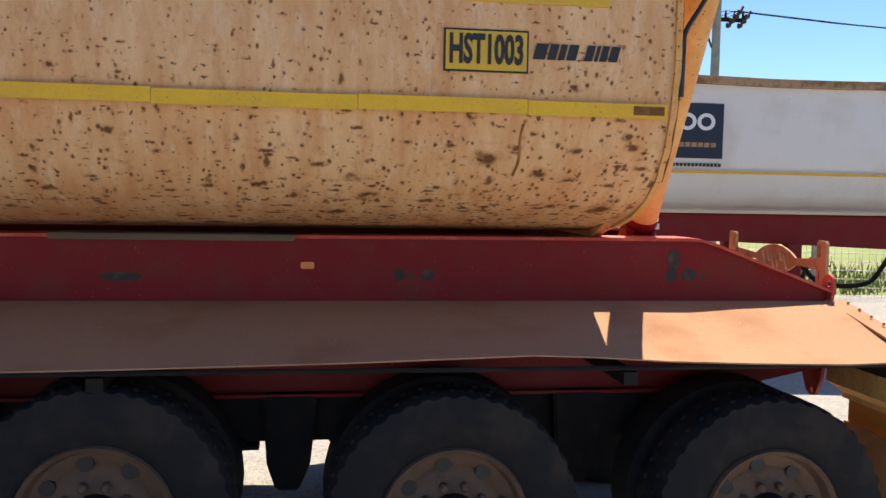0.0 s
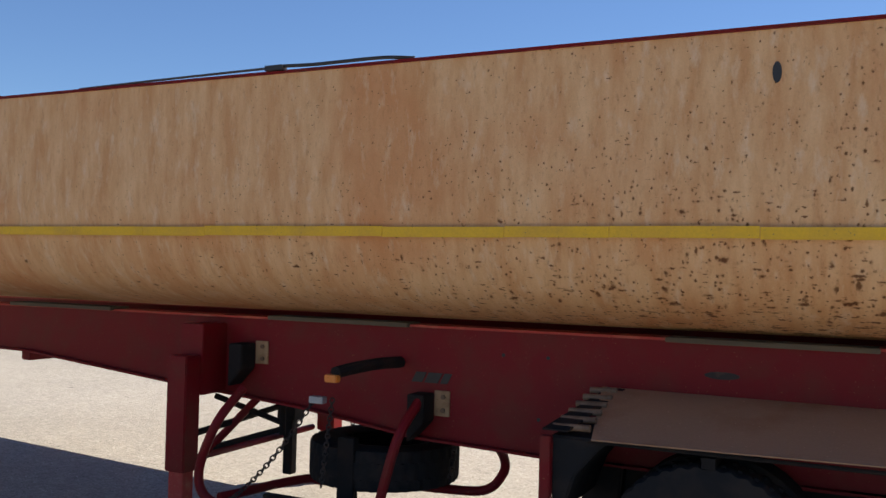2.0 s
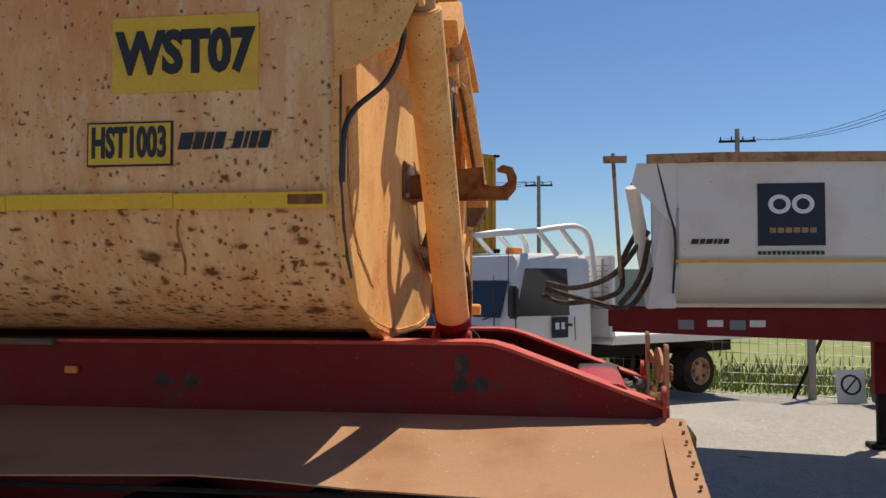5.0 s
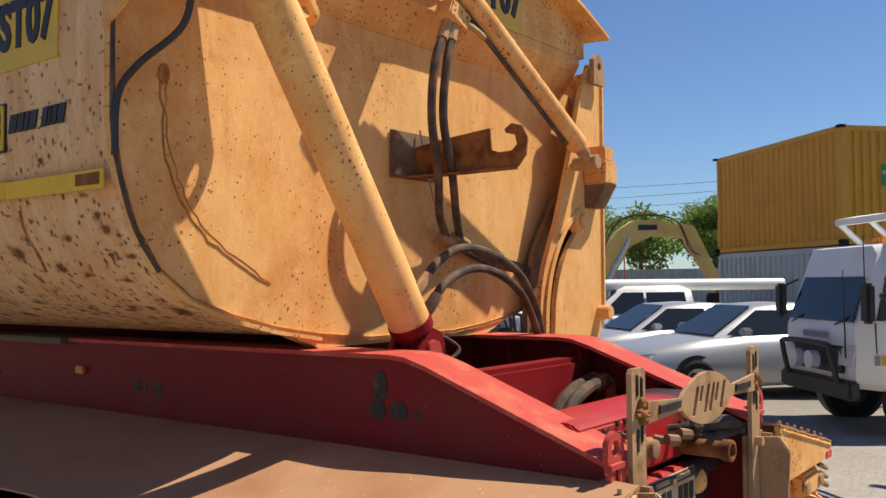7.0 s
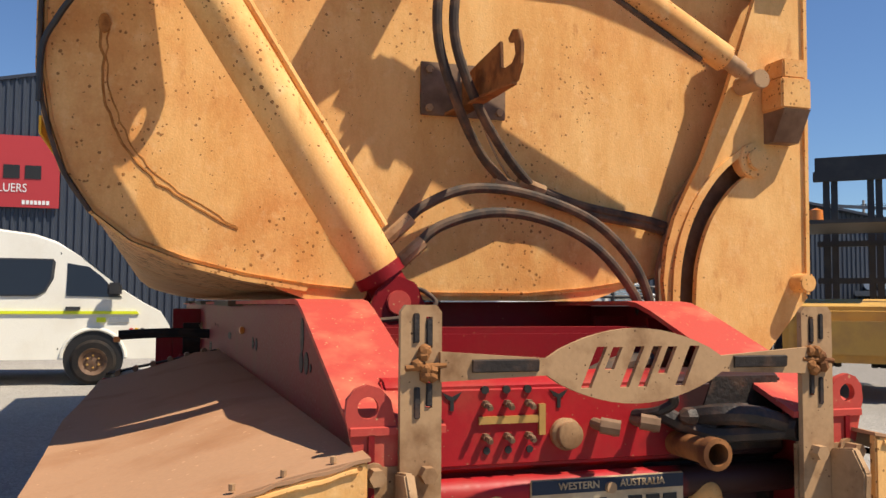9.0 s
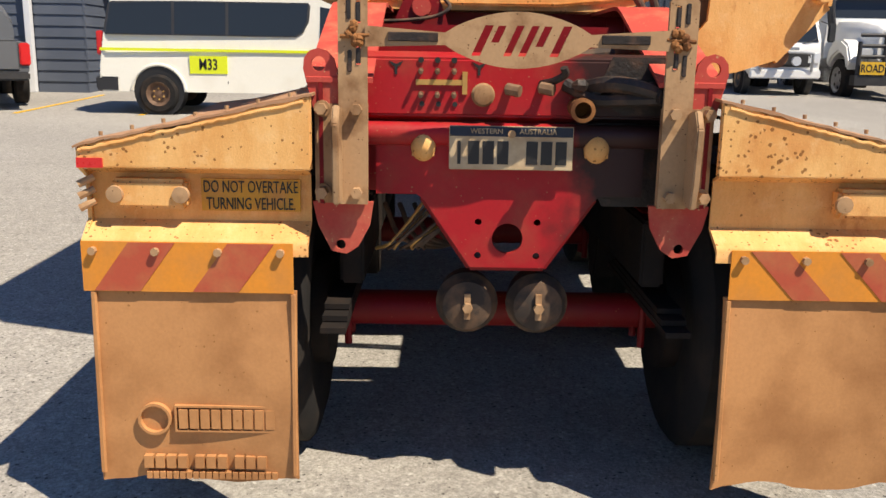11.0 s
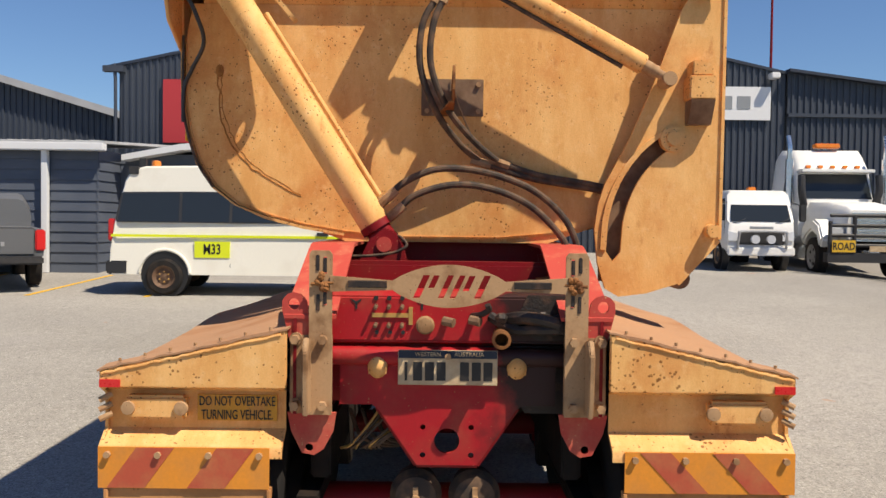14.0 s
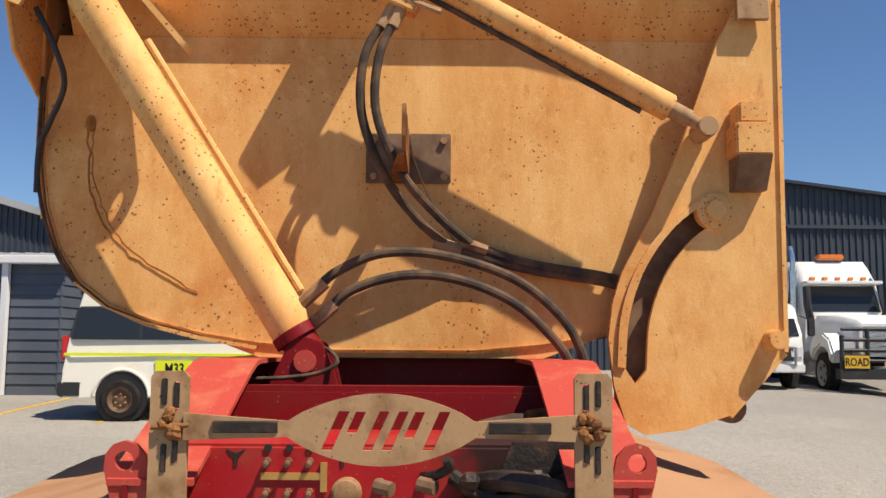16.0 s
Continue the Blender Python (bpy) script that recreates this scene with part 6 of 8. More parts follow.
for u, w, mat_ in ((4.15, 0.13, HIVIS), (4.33, 0.28, GREYTEXT)):
    side_pane("decal", [(u, 0.98), (u, 0.91), (u + w, 0.91), (u + w, 0.98)], mat_, van, 0.004)
for u, mat_ in ((4.62, REDLENS), (4.70, TAPE), (4.78, NAVYSIGN)):
    side_pane("decal", [(u, 0.82), (u, 0.70), (u + 0.05, 0.70), (u + 0.05, 0.82)], mat_, van, 0.004)
board = side_pane("unit_sign", [(1.54, 0.96), (1.54, 0.67), (2.17, 0.67), (2.17, 0.96)], HIVIS, van, 0.006, "lime sign with black unit number")
words("unit_number", "M33", 0.25, facing("+x", 0.009, 1.855, 0.815), BLACK, board, wide=0.72, heavy=0.004)
bm = B()
slab(bm, [(-0.20, 4.52, 1.40), (-W + 0.20, 4.52, 1.40), (-W + 0.28, 3.90, 1.91), (-0.28, 3.90, 1.91)][::-1], 0.012)
part("windscreen", bm, GLASS, van)
bm = B()
box(bm, -0.22, -0.05, -0.02, 0.10, 0.95, 1.35)
part("tail_lamp", bm, REDLENS, van, "red tail lamp", bevel=0.02)
bm = B()
prism(bm, [(0.0, 0.36), (-0.04, 0.40), (-0.04, 0.60), (0.35, 0.60), (0.35, 0.36)], "x", -W + 0.02, 0.012)
part("rear_bumper", bm, PLASTIC, van, "dark rear bumper corner", bevel=0.02)
bm = B()
prism(bm, [(4.98, 0.34), (5.28, 0.34), (5.30, 0.62), (5.05, 0.66)], "x", -W + 0.02, 0.01)
part("front_bumper", bm, WHITE, van, bevel=0.03)
bm = B()
box(bm, 0.05, 0.22, 4.30, 4.50, 1.30, 1.50)
part("mirror", bm, PLASTIC, van, bevel=0.03)
for u in (1.01, 4.12):
    bm = B()
    rod(bm, (-0.25, u, 0.36), (0.004, u, 0.36), 0.42, 30)
    part("wheel_arch", bm, BLACK, van)
    bm = B()
    tube(bm, [(0.006, u + 0.45 * math.cos(a), 0.36 + 0.45 * math.sin(a)) for a in np.linspace(0.05, math.pi - 0.05, 15)], 0.028, 6, 1, smooth=False)
    part("arch_flare", bm, CREAM, van)
    for xx, s in ((-0.03, 1), (-W + 0.03, -1)):
        r = 0.325
        turn = Matrix.Translation((xx, u, 0.325)) @ pose(0, 0, 0, 0, 90 * s, 0)
        bm = B()
        lathe(bm, [(-0.1, r * 0.6), (-0.1, r * 0.88), (-0.07, r), (0.07, r), (0.1, r * 0.88), (0.1, r * 0.6)], turn, 30, caps=False)
        wl = part("wheel", bm, RUBBER, van)
        bm = B()
        lathe(bm, [(0.035, 0.01), (0.035, r * 0.64), (0.08, r * 0.64), (0.104, r * 0.62), (0.09, r * 0.55), (0.05, r * 0.45), (0.06, r * 0.2), (0.07, 0.01)], turn, 24)
        rim = part("rim", bm, RIMDIRT, wl, "dusty dark steel rim")
        for k in range(6):
            bm = B()
            lathe(bm, [(0.058, 0.018), (0.085, 0.012)], turn @ pose(0, 0, 0, 0, 0, 60 * k) @ Matrix.Translation((r * 0.28, 0, 0)), 8)
            part("wheel_nut", bm, BRASS, rim)
bm = B()
lathe(bm, [(2.30, 0.09), (2.42, 0.08), (2.44, 0.03)], Matrix.Translation((-0.75, 0.62, 0)), 16)
part("beacon", bm, ORANGE, van, "amber roof beacon")
bm = B()
box(bm, -0.55, -0.45, 0.40, 0.52, 2.28, 2.46)
part("roof_bracket", bm, PLASTIC, van, bevel=0.01)
bm = B()
box(bm, -0.20, -0.12, 0.32, 0.50, 2.15, 2.29)
part("roof_bracket", bm, PLASTIC, van, bevel=0.01)
for u in (0.9, 1.7, 2.6):
    bm = B()
    box(bm, -0.95, -0.50, u, u + 0.14, 0.9, 1.55)
    rod(bm, (-0.72, u + 0.1, 1.52), (-0.72, u + 0.1, 1.78), 0.11, 12)
    part("seat", bm, GREYPAINT, van, bevel=0.03)

# parked utility tray seen from behind
ute = thing("pickup", "silver-grey dual-cab pickup parked nose-in", "pickup", at=heading(-14.9, -9.35, -0.86, -0.5))
bm = B()
shell(bm, [(-2.6, 0.88, 0.55, 1.0, 1.10, 0.86), (-0.9, 0.92, 0.45, 1.02, 1.14, 0.86), (1.0, 0.92, 0.42, 1.0, 1.12, 0.82), (2.3, 0.84, 0.5, 0.9, 1.0, 0.66)])
part("body", bm, GREYPAINT, ute, sharp=50)
bm = B()
shell(bm, [(-1.2, 0.80, 1.05, 1.4, 1.66, 0.62), (-0.9, 0.82, 1.05, 1.52, 1.78, 0.64), (0.5, 0.82, 1.05, 1.45, 1.70, 0.62), (1.25, 0.80, 1.0, 1.08, 1.12, 0.72)])
part("cab", bm, GREYPAINT, ute, sharp=50)
bm = B()
box(bm, -2.64, -2.60, -0.72, 0.72, 0.62, 1.12)
gate = part("tailgate", bm, GREYPAINT, ute, "grey tailgate", bevel=0.02)
bm = B()
for k in range(5):
    box(bm, -2.648, -2.64, -0.22 + 0.09 * k, -0.16 + 0.09 * k, 0.78, 0.86)
part("badge_bar", bm, GALV, gate)
for s in (-1, 1):
    bm = B()
    box(bm, -2.64, -2.45, *sorted((s * 0.73, s * 0.90)), 0.70, 1.08)
    part("tail_lamp", bm, REDLENS, ute, bevel=0.02)
    for x in (1.55, -1.55):
        road_wheel(ute, x, s * 0.80, 0.38, s, 0.38, 0.25)
bm = B()
box(bm, -2.85, -2.62, -0.85, 0.85, 0.45, 0.60)
box(bm, -2.95, -2.8, -0.05, 0.05, 0.40, 0.50)
part("rear_bumper", bm, PLASTIC, ute, bevel=0.03)


def cab_over(name, label, at, wide=2.0, high=2.2, bar=WHITE, tyre=0.42):
    """A small cab-over truck: x forward."""
    v = thing(name, label, "truck", at=at)
    h = wide / 2
    bm = B()
    shell(bm, [(-1.58, h * 0.97, 0.55, 1.30, high, h * 0.90), (-1.45, h, 0.50, 1.30, high + 0.02, h * 0.90), (-0.5, h, 0.50, 1.30, high + 0.02, h * 0.90), (-0.25, h, 0.52, 1.30, high - 0.02, h * 0.89), (0.0, h, 0.55, 1.26, 1.34, h * 0.97), (0.06, h * 0.96, 0.58, 1.2, 1.26, h * 0.90)])
    part("cab", bm, WHITE, v, "white cab", sharp=40)
    bm = B()
    slab(bm, [(0.045, -h * 0.88, 1.30), (0.045, h * 0.88, 1.30), (-0.26, h * 0.80, high - 0.12), (-0.26, -h * 0.80, high - 0.12)], 0.015)
    part("windscreen", bm, GLASS, v, "large dark windscreen")
    for s in (-1, 1):
        bm = B()
        slab(bm, [(-0.18, s * h * 0.985, 1.32), (-1.15, s * h * 0.985, 1.32), (-1.15, s * h * 0.925, high - 0.20), (-0.38, s * h * 0.925, high - 0.20)][:: 1 if s > 0 else -1], -0.016)
        part("door_window", bm, GLASS, v)
        bm = B()
        box(bm, -0.02, 0.08, *sorted((s * (h + 0.10), s * (h + 0.28))), 1.30, 1.75)
        part("mirror", bm, PLASTIC, v, bevel=0.03)
        bm = B()
        rod(bm, (-0.1, s * h * 0.95, 1.8), (0.03, s * (h + 0.18), 1.7), 0.015, 6)
        part("mirror_arm", bm, PLASTIC, v)
        bm = B()
        slab(bm, [(0.08, s * h * 0.95, 0.80), (0.09, s * h * 0.62, 0.80), (0.08, s * h * 0.62, 0.98), (0.05, s * h * 0.96, 1.05)][:: 1 if s < 0 else -1], 0.02)
        part("headlamp", bm, LENS, v)
        bm = B()
        rod(bm, (-0.75, s * h * 0.80, tyre + 0.03), (-0.75, s * (h - 0.02), tyre + 0.03), tyre + 0.08, 26)
        part("wheel_arch", bm, PLASTIC, v)
        road_wheel(v, -0.75, s * (h - 0.10), tyre, s, tyre, 0.22, rim_mat=DUSTSTEEL)
        road_wheel(v, -3.9, s * (h - 0.20), tyre, s, tyre, 0.40, rim_mat=DUSTSTEEL)
    bm = B()
    box(bm, -5.2, -1.75, -0.42, 0.42, 0.62, 0.82)
    part("chassis", bm, DARK, v)
    bm = B()
    box(bm, 0.02, 0.16, -h * 0.98, h * 0.98, 0.42, 0.64)
    bumper = part("bumper", bm, bar, v, bevel=0.03)
    bm = B()
    tube(bm, [(0.16, -0.62, 0.60), (0.24, -0.60, 0.95), (0.24, -0.5, 1.04), (0.24, 0.5, 1.04), (0.24, 0.60, 0.95), (0.16, 0.62, 0.60)], 0.035, 8, 5)
    part("nudge_hoop", bm, bar if bar is not WHITE else GALV, bumper)
    for y in (-0.2, 0.2):
        bm = B()
        rod(bm, (0.20, y, 0.84), (0.30, y, 0.84), 0.11, 18)
        part("spot_lamp", bm, LENS, bumper, "round spot lamp")
    for s in (-1, 1):
        for x in (-0.16, -1.24):
            bm = B()
            slab(bm, [(x, s * (h + 0.001), 0.95), (x - 0.014, s * (h + 0.001), 0.95), (x - 0.014, s * h * 0.985, 1.30), (x, s * h * 0.985, 1.30)][:: 1 if s > 0 else -1], -0.006)
            part("door_gap", bm, PLASTIC, v)
        bm = B()
        box(bm, -1.18, -1.02, *sorted((s * h * 0.99, s * (h + 0.02))), 1.16, 1.20)
        part("door_handle", bm, PLASTIC, v, bevel=0.005)
        bm = B()
        box(bm, -1.05, -0.45, *sorted((s * h * 0.80, s * (h - 0.01))), 0.30, 0.36)
        part("step", bm, PLASTIC, v)
    bm = B()
    box(bm, 0.055, 0.10, -h * 0.70, h * 0.70, 0.70, 1.02)
    part("grille_panel", bm, PLASTIC, v, "dark grille between the headlamps", bevel=0.02)
    bm = B()
    box(bm, 0.10, 0.112, -0.30, 0.30, 1.10, 1.17)
    part("badge_bar", bm, GREYTEXT, v)
    bm = B()
    box(bm, -0.9, -0.7, -0.1, 0.1, high, high + 0.12)
    part("beacon", bm, ORANGE, v, bevel=0.02)
    for y in (-0.75, 0.35):
        bm = B()
        tube(bm, [(0.05, y, 1.25), (0.07, y + 0.25, 1.32), (0.0, y + 0.4, 1.40)], 0.01, 5, 4)
        part("wiper", bm, PLASTIC, v)
    return v


tipper = cab_over("crane_truck", "white cab-over service truck with a black bull bar", heading(-1.94, 8.83, -0.755, -0.656), 1.78, 2.20, PLASTIC, 0.36)
bm = B()
for y in (-0.78, 0.78):
    tube(bm, [(-0.62, y, 2.54), (-1.0, y, 2.60), (-1.40, y, 2.62), (-1.64, y, 2.42), (-1.74, y, 1.7)], 0.045, 8, 5)
    tube(bm, [(-0.64, y, 2.54), (-1.0, y, 2.20)], 0.04, 8, 2)
    tube(bm, [(-1.05, y, 2.60), (-1.45, y, 2.22)], 0.04, 8, 2)
box(bm, -0.68, -0.60, -0.80, 0.80, 2.50, 2.58)
part("roof_guard", bm, WHITE, tipper, "white tubular guard over the cab roof", sharp=50)
bm = B()
box(bm, -5.2, -1.85, -1.0, 1.0, 0.86, 1.0)
box(bm, -1.95, -1.85, -1.0, 1.0, 0.9, 2.2)
part("tray", bm, WHITE, tipper, "white tray with headboard", bevel=0.02)
bm = B()
for k in range(9):
    box(bm, -1.845, -1.83, -0.95 + 0.22 * k, -0.92 + 0.22 * k, 1.4, 2.15)
    box(bm, -1.845, -1.83, -0.95, 0.95, 1.4 + 0.08 * k, 1.415 + 0.08 * k)
part("mesh_screen", bm, GALV, tipper)
bm = B()
box(bm, -1.10, -0.80, 0.893, 0.902, 1.0, 1.30)
decal = part("door_decal", bm, NAVYSIGN, tipper, "dark square door decal")
bm = B()
box(bm, -1.04, -0.97, 0.902, 0.906, 1.12, 1.22)
box(bm, -0.93, -0.86, 0.902, 0.906, 1.12, 1.22)
part("decal_bar", bm, WHITE, decal)
for k, mt in enumerate((REDLENS, TAPE, GREYTEXT)):
    bm = B()
    box(bm, -0.36 + 0.08 * k, -0.30 + 0.08 * k, 0.893, 0.900, 0.82, 0.93)
    part("decal", bm, mt, tipper)
for x, z0, z1 in ((-0.1, 1.2, 2.3), (0.15, 0.9, 1.9)):
    bm = B()
    rod(bm, (x, 0.80, z0), (x + 0.02, 0.82, z1), 0.012, 6, 0.005)
    part("aerial", bm, PLASTIC, tipper)

hino = cab_over("small_truck", "white small cab-over truck with spot lamps", heading(-19.6, 8.25, 1, -0.03), 1.75, 2.1, WHITE)
bm = B()
box(bm, -5.0, -1.8, -0.9, 0.9, 0.85, 1.2)
part("tray", bm, WHITE, hino, bevel=0.02)


def prime_mover(name, label, at, paint, sign=True):
    v = thing(name, label, "truck", at=at)
    bm = B()
    shell(bm, [(-4.6, 1.15, 1.0, 2.0, 3.42, 0.98), (-4.3, 1.18, 0.95, 2.0, 3.60, 1.0), (-3.2, 1.18, 0.95, 2.0, 3.52, 0.98), (-2.75, 1.14, 0.95, 1.95, 3.05, 0.98), (-2.35, 1.05, 0.95, 1.90, 2.10, 0.95)])
    part("sleeper_cab", bm, paint, v, "tall rounded sleeper cab", sharp=45)
    bm = B()
    shell(bm, [(-2.6, 0.86, 0.95, 1.75, 2.05, 0.72), (-1.2, 0.78, 0.95, 1.70, 1.98, 0.64), (-0.2, 0.70, 0.95, 1.60, 1.85, 0.58), (0.0, 0.62, 1.0, 1.50, 1.74, 0.52)])
    part("bonnet", bm, paint, v, sharp=45)
    bm = B()
    slab(bm, [(-2.36, -0.96, 2.10), (-2.36, 0.96, 2.10), (-2.66, 0.90, 2.80), (-2.66, -0.90, 2.80)], 0.02)
    part("windscreen", bm, GLASS, v)
    bm = B()
    box(bm, -2.72, -2.25, -1.0, 1.0, 2.84, 2.93)
    part("sun_visor", bm, paint, v, bevel=0.02)
    for k in range(5):
        bm = B()
        box(bm, -2.75, -2.65, -0.75 + 0.34 * k, -0.62 + 0.34 * k, 2.98, 3.06)
        part("roof_lamp", bm, ORANGE, v, bevel=0.01)
    bm = B()
    box(bm, -3.4, -3.1, -0.35, 0.35, 3.58, 3.72)
    part("beacon_bar", bm, ORANGE, v, "amber beacon bar", bevel=0.03)
    for s in (-1, 1):
        bm = B()
        slab(bm, [(-2.62, s * 1.165, 2.05), (-3.35, s * 1.19, 2.05), (-3.35, s * 1.10, 2.75), (-2.80, s * 1.09, 2.75)][:: 1 if s > 0 else -1], -0.02)
        part("door_window", bm, GLASS, v)
        bm = B()
        rod(bm, (-2.35, s * 1.32, 1.2), (-2.35, s * 1.32, 3.2), 0.11, 14)
        stack = part("exhaust_stack", bm, CHROME, v, "chromed exhaust stack")
        bm = B()
        tube(bm, [(-2.35, s * 1.32, 3.2), (-2.35, s * 1.32, 3.55), (-2.45, s * 1.34, 3.85)], 0.07, 10, 4)
        part("stack_tip", bm, CHROME, stack)
        bm = B()
        tube(bm, [(-2.2, s * 0.95, 1.9), (-2.1, s * 1.05, 2.3), (-2.15, s * 1.05, 2.75)], 0.10, 10, 4)
        part("air_intake", bm, PLASTIC, v)
        bm = B()
        prism(bm, [(-1.75, 1.0), (-1.65, 1.30), (-1.35, 1.50), (-0.85, 1.52), (-0.45, 1.38), (-0.2, 1.0), (-0.4, 0.75), (-0.55, 1.05), (-1.0, 1.22), (-1.45, 1.05), (-1.6, 0.8)], "y", s * 0.72, s * 1.18)
        part("front_guard", bm, paint, v, bevel=0.05)
        road_wheel(v, -1.05, s * 0.98, 0.52, s, 0.52, 0.30, rim_mat=GALV)
        road_wheel(v, -5.2, s * 0.90, 0.52, s, 0.52, 0.55, rim_mat=GALV)
        bm = B()
        box(bm, -0.22, -0.05, *sorted((s * 0.66, s * 1.0)), 1.05, 1.30)
        part("headlamp", bm, LENS, v, bevel=0.03)
        bm = B()
        rod(bm, (-3.8, s * 0.95, 0.75), (-2.2, s * 0.95, 0.75), 0.33, 18)
        part("fuel_tank", bm, CHROME, v)
    bm = B()
    box(bm, -6.5, -0.3, -0.45, 0.45, 0.72, 0.95)
    part("chassis", bm, DARK, v)
    bm = B()
    for k in range(9):
        box(bm, -0.02, 0.02, -0.50, 0.50, 0.95 + 0.085 * k, 1.0 + 0.085 * k)
    part("grille", bm, CHROME, v, "chromed slatted grille")
    bm = B()
    box(bm, 0.05, 0.35, -1.22, 1.22, 0.42, 0.66)
    for z in (0.85, 1.1, 1.35, 1.6):
        rod(bm, (0.30, -1.15, z), (0.30, 1.15, z), 0.045, 8)
    for y in (-1.15, -0.55, 0.55, 1.15):
        rod(bm, (0.28, y, 0.6), (0.30, y, 1.62 if abs(y) < 1 else 1.45), 0.055, 8)
    bar_ = part("bull_bar", bm, PLASTIC, v, "heavy black bull bar", sharp=50)
    if sign:
        bm = B()
        box(bm, 0.36, 0.375, -1.12, -0.55, 0.68, 0.98)
        road = part("warning_sign", bm, YELLOWSIGN, bar_, "yellow warning sign")
        words("wording", "ROAD", 0.26, Matrix.Translation((0.378, -0.835, 0.82)) @ Matrix(((0, 0, 1), (1, 0, 0), (0, 1, 0))).to_4x4(), BLACK, road, wide=0.75, heavy=0.004)
        bm = B()
        box(bm, 0.36, 0.37, -0.2, 0.2, 0.70, 0.84)
        part("registration_plate", bm, PLATEWHITE, bar_)
    return v


prime_mover("prime_mover", "white bonneted prime mover with bull bar and chrome stacks", heading(-19.2, 10.95, 1, -0.06), WHITE)
prime_mover("prime_mover", "blue bonneted prime mover parked in the yard", heading(-23.0, 29.5, -0.3, -0.95), BLUE, sign=False)

for name, label, kind_, x, y in (("sedan", "silver sedan parked in a row", 0, -3.7, 11.6), ("sedan", "silver sedan parked in a row", 0, -5.8, 13.2), ("four_wheel_drive", "white four-wheel drive with a black bull bar", 1, -10.1, 18.2), ("four_wheel_drive", "white four-wheel drive with a black bull bar", 2, -7.9, 16.0), ("four_wheel_drive", "white four-wheel drive with a black bull bar", 1, -12.0, 20.0), ("four_wheel_drive", "white four-wheel drive with a black bull bar", 1, -13.8, 21.8)):
    at = heading(x, y, -0.66, -0.75)
    if kind_:
        four_by_four(name, label, at, "parked row", kind_ == 2)
    else:
        sedan(name, label, SILVER, at, "parked row")


def excavator(label, at, paint, raise_=0.0):
    v = thing("excavator", label, "excavator", at=at)
    for s in (-1, 1):
        bm = B()
        prism(bm, [(-1.7, 0.15), (-1.9, 0.45), (-1.7, 0.8), (1.7, 0.8), (1.9, 0.45), (1.7, 0.15), (1.4, 0.0), (-1.4, 0.0)], "y", s * 0.95, s * 1.5)
        part("track", bm, DARK, v, "black crawler track", bevel=0.04)
    bm = B()
    box(bm, -2.2, 1.2, -1.3, 1.3, 1.0, 1.9)
    part("engine_house", bm, paint, v, bevel=0.08)
    bm = B()
    box(bm, 0.0, 1.5, 0.35, 1.35, 1.4, 2.9)
    cabin = part("cabin", bm, PLASTIC, v, bevel=0.08)
    bm = B()
    box(bm, 0.15, 1.52, 0.45, 1.37, 2.0, 2.8)
    part("window", bm, GLASS, cabin)
    bm = B()
    prism(bm, [(0.8, 1.5), (0.9, 1.9), (1.4, 3.0 + raise_), (1.9, 3.75 + raise_), (2.5, 4.15 + raise_), (3.3, 4.15 + raise_), (4.6, 3.85 + raise_), (4.6, 3.50 + raise_), (3.2, 3.60 + raise_), (2.35, 3.20 + raise_), (1.45, 1.5)], "y", -0.25, 0.15)
    boom = part("boom", bm, paint, v, "cranked boom", bevel=0.04)
    bm = B()
    prism(bm, [(4.25, 4.05 + raise_), (4.75, 3.95 + raise_), (5.95, 1.4), (5.70, 1.3), (4.45, 3.35 + raise_)], "y", -0.2, 0.1)
    part("stick", bm, paint, v, bevel=0.03)
    bm = B()
    prism(bm, [(5.45, 1.4), (6.25, 1.4), (6.35, 0.8), (5.85, 0.3), (5.35, 0.6)], "y", -0.6, 0.5)
    part("bucket", bm, DARK, v, bevel=0.04)
    for k in range(3):
        y, d = (-0.28, 0.18)[k % 2], 0.08 * k
        bm = B()
        tube(bm, [(1.1, y, 2.2 + raise_), (1.7, y, 3.8 + raise_ + d * 0.3), (2.6, y, 4.3 + raise_ + d * 0.3), (4.0, y, 4.15 + raise_), (4.5, y, 3.3 + raise_ - d), (4.75 + d, y, 2.9 + raise_)], 0.02, 6, 5)
        part("hydraulic_hose", bm, HOSE, boom)
    bm = B()
    rod(bm, (4.3, -0.05, 4.0 + raise_), (5.5, -0.05, 2.3 + raise_ * 0.5), 0.08, 10)
    part("stick_ram", bm, paint, v)
    bm = B()
    prism(bm, [(2.65, 3.78 + raise_), (3.35, 3.80 + raise_), (3.35, 3.98 + raise_), (2.65, 3.98 + raise_)], "y", -0.262, 0.162)
    part("name_bar", bm, NAVYSIGN, boom, "maker's name as a plain bar")
    for y in (-0.35, 0.25):
        bm = B()
        rod(bm, (1.4, y, 1.7), (2.3, y, 3.5 + raise_), 0.07, 10)
        part("ram", bm, CHROME, v)
    bm = B()
    tube(bm, [(1.0, -1.2, 2.9), (1.0, 1.2, 2.9)], 0.03, 6, 2)
    for y in (-1.2, 0.2, 1.2):
        rod(bm, (1.0 - 2.0, y, 1.9), (1.0 - 2.0, y, 2.8), 0.03, 6)
    rod(bm, (-1.0, -1.2, 2.8), (-1.0, 1.2, 2.8), 0.03, 6)
    part("hand_rail", bm, paint, v)
    return v


excavator("orange excavator with its arm folded", heading(-17.1, 31.4, -0.61, -0.79), PLANTORANGE, -0.45)
excavator("faded yellow excavator with a raised boom", heading(-14.5, 24.5, 0.71, 0.70), PLANTYELLOW, -0.15)

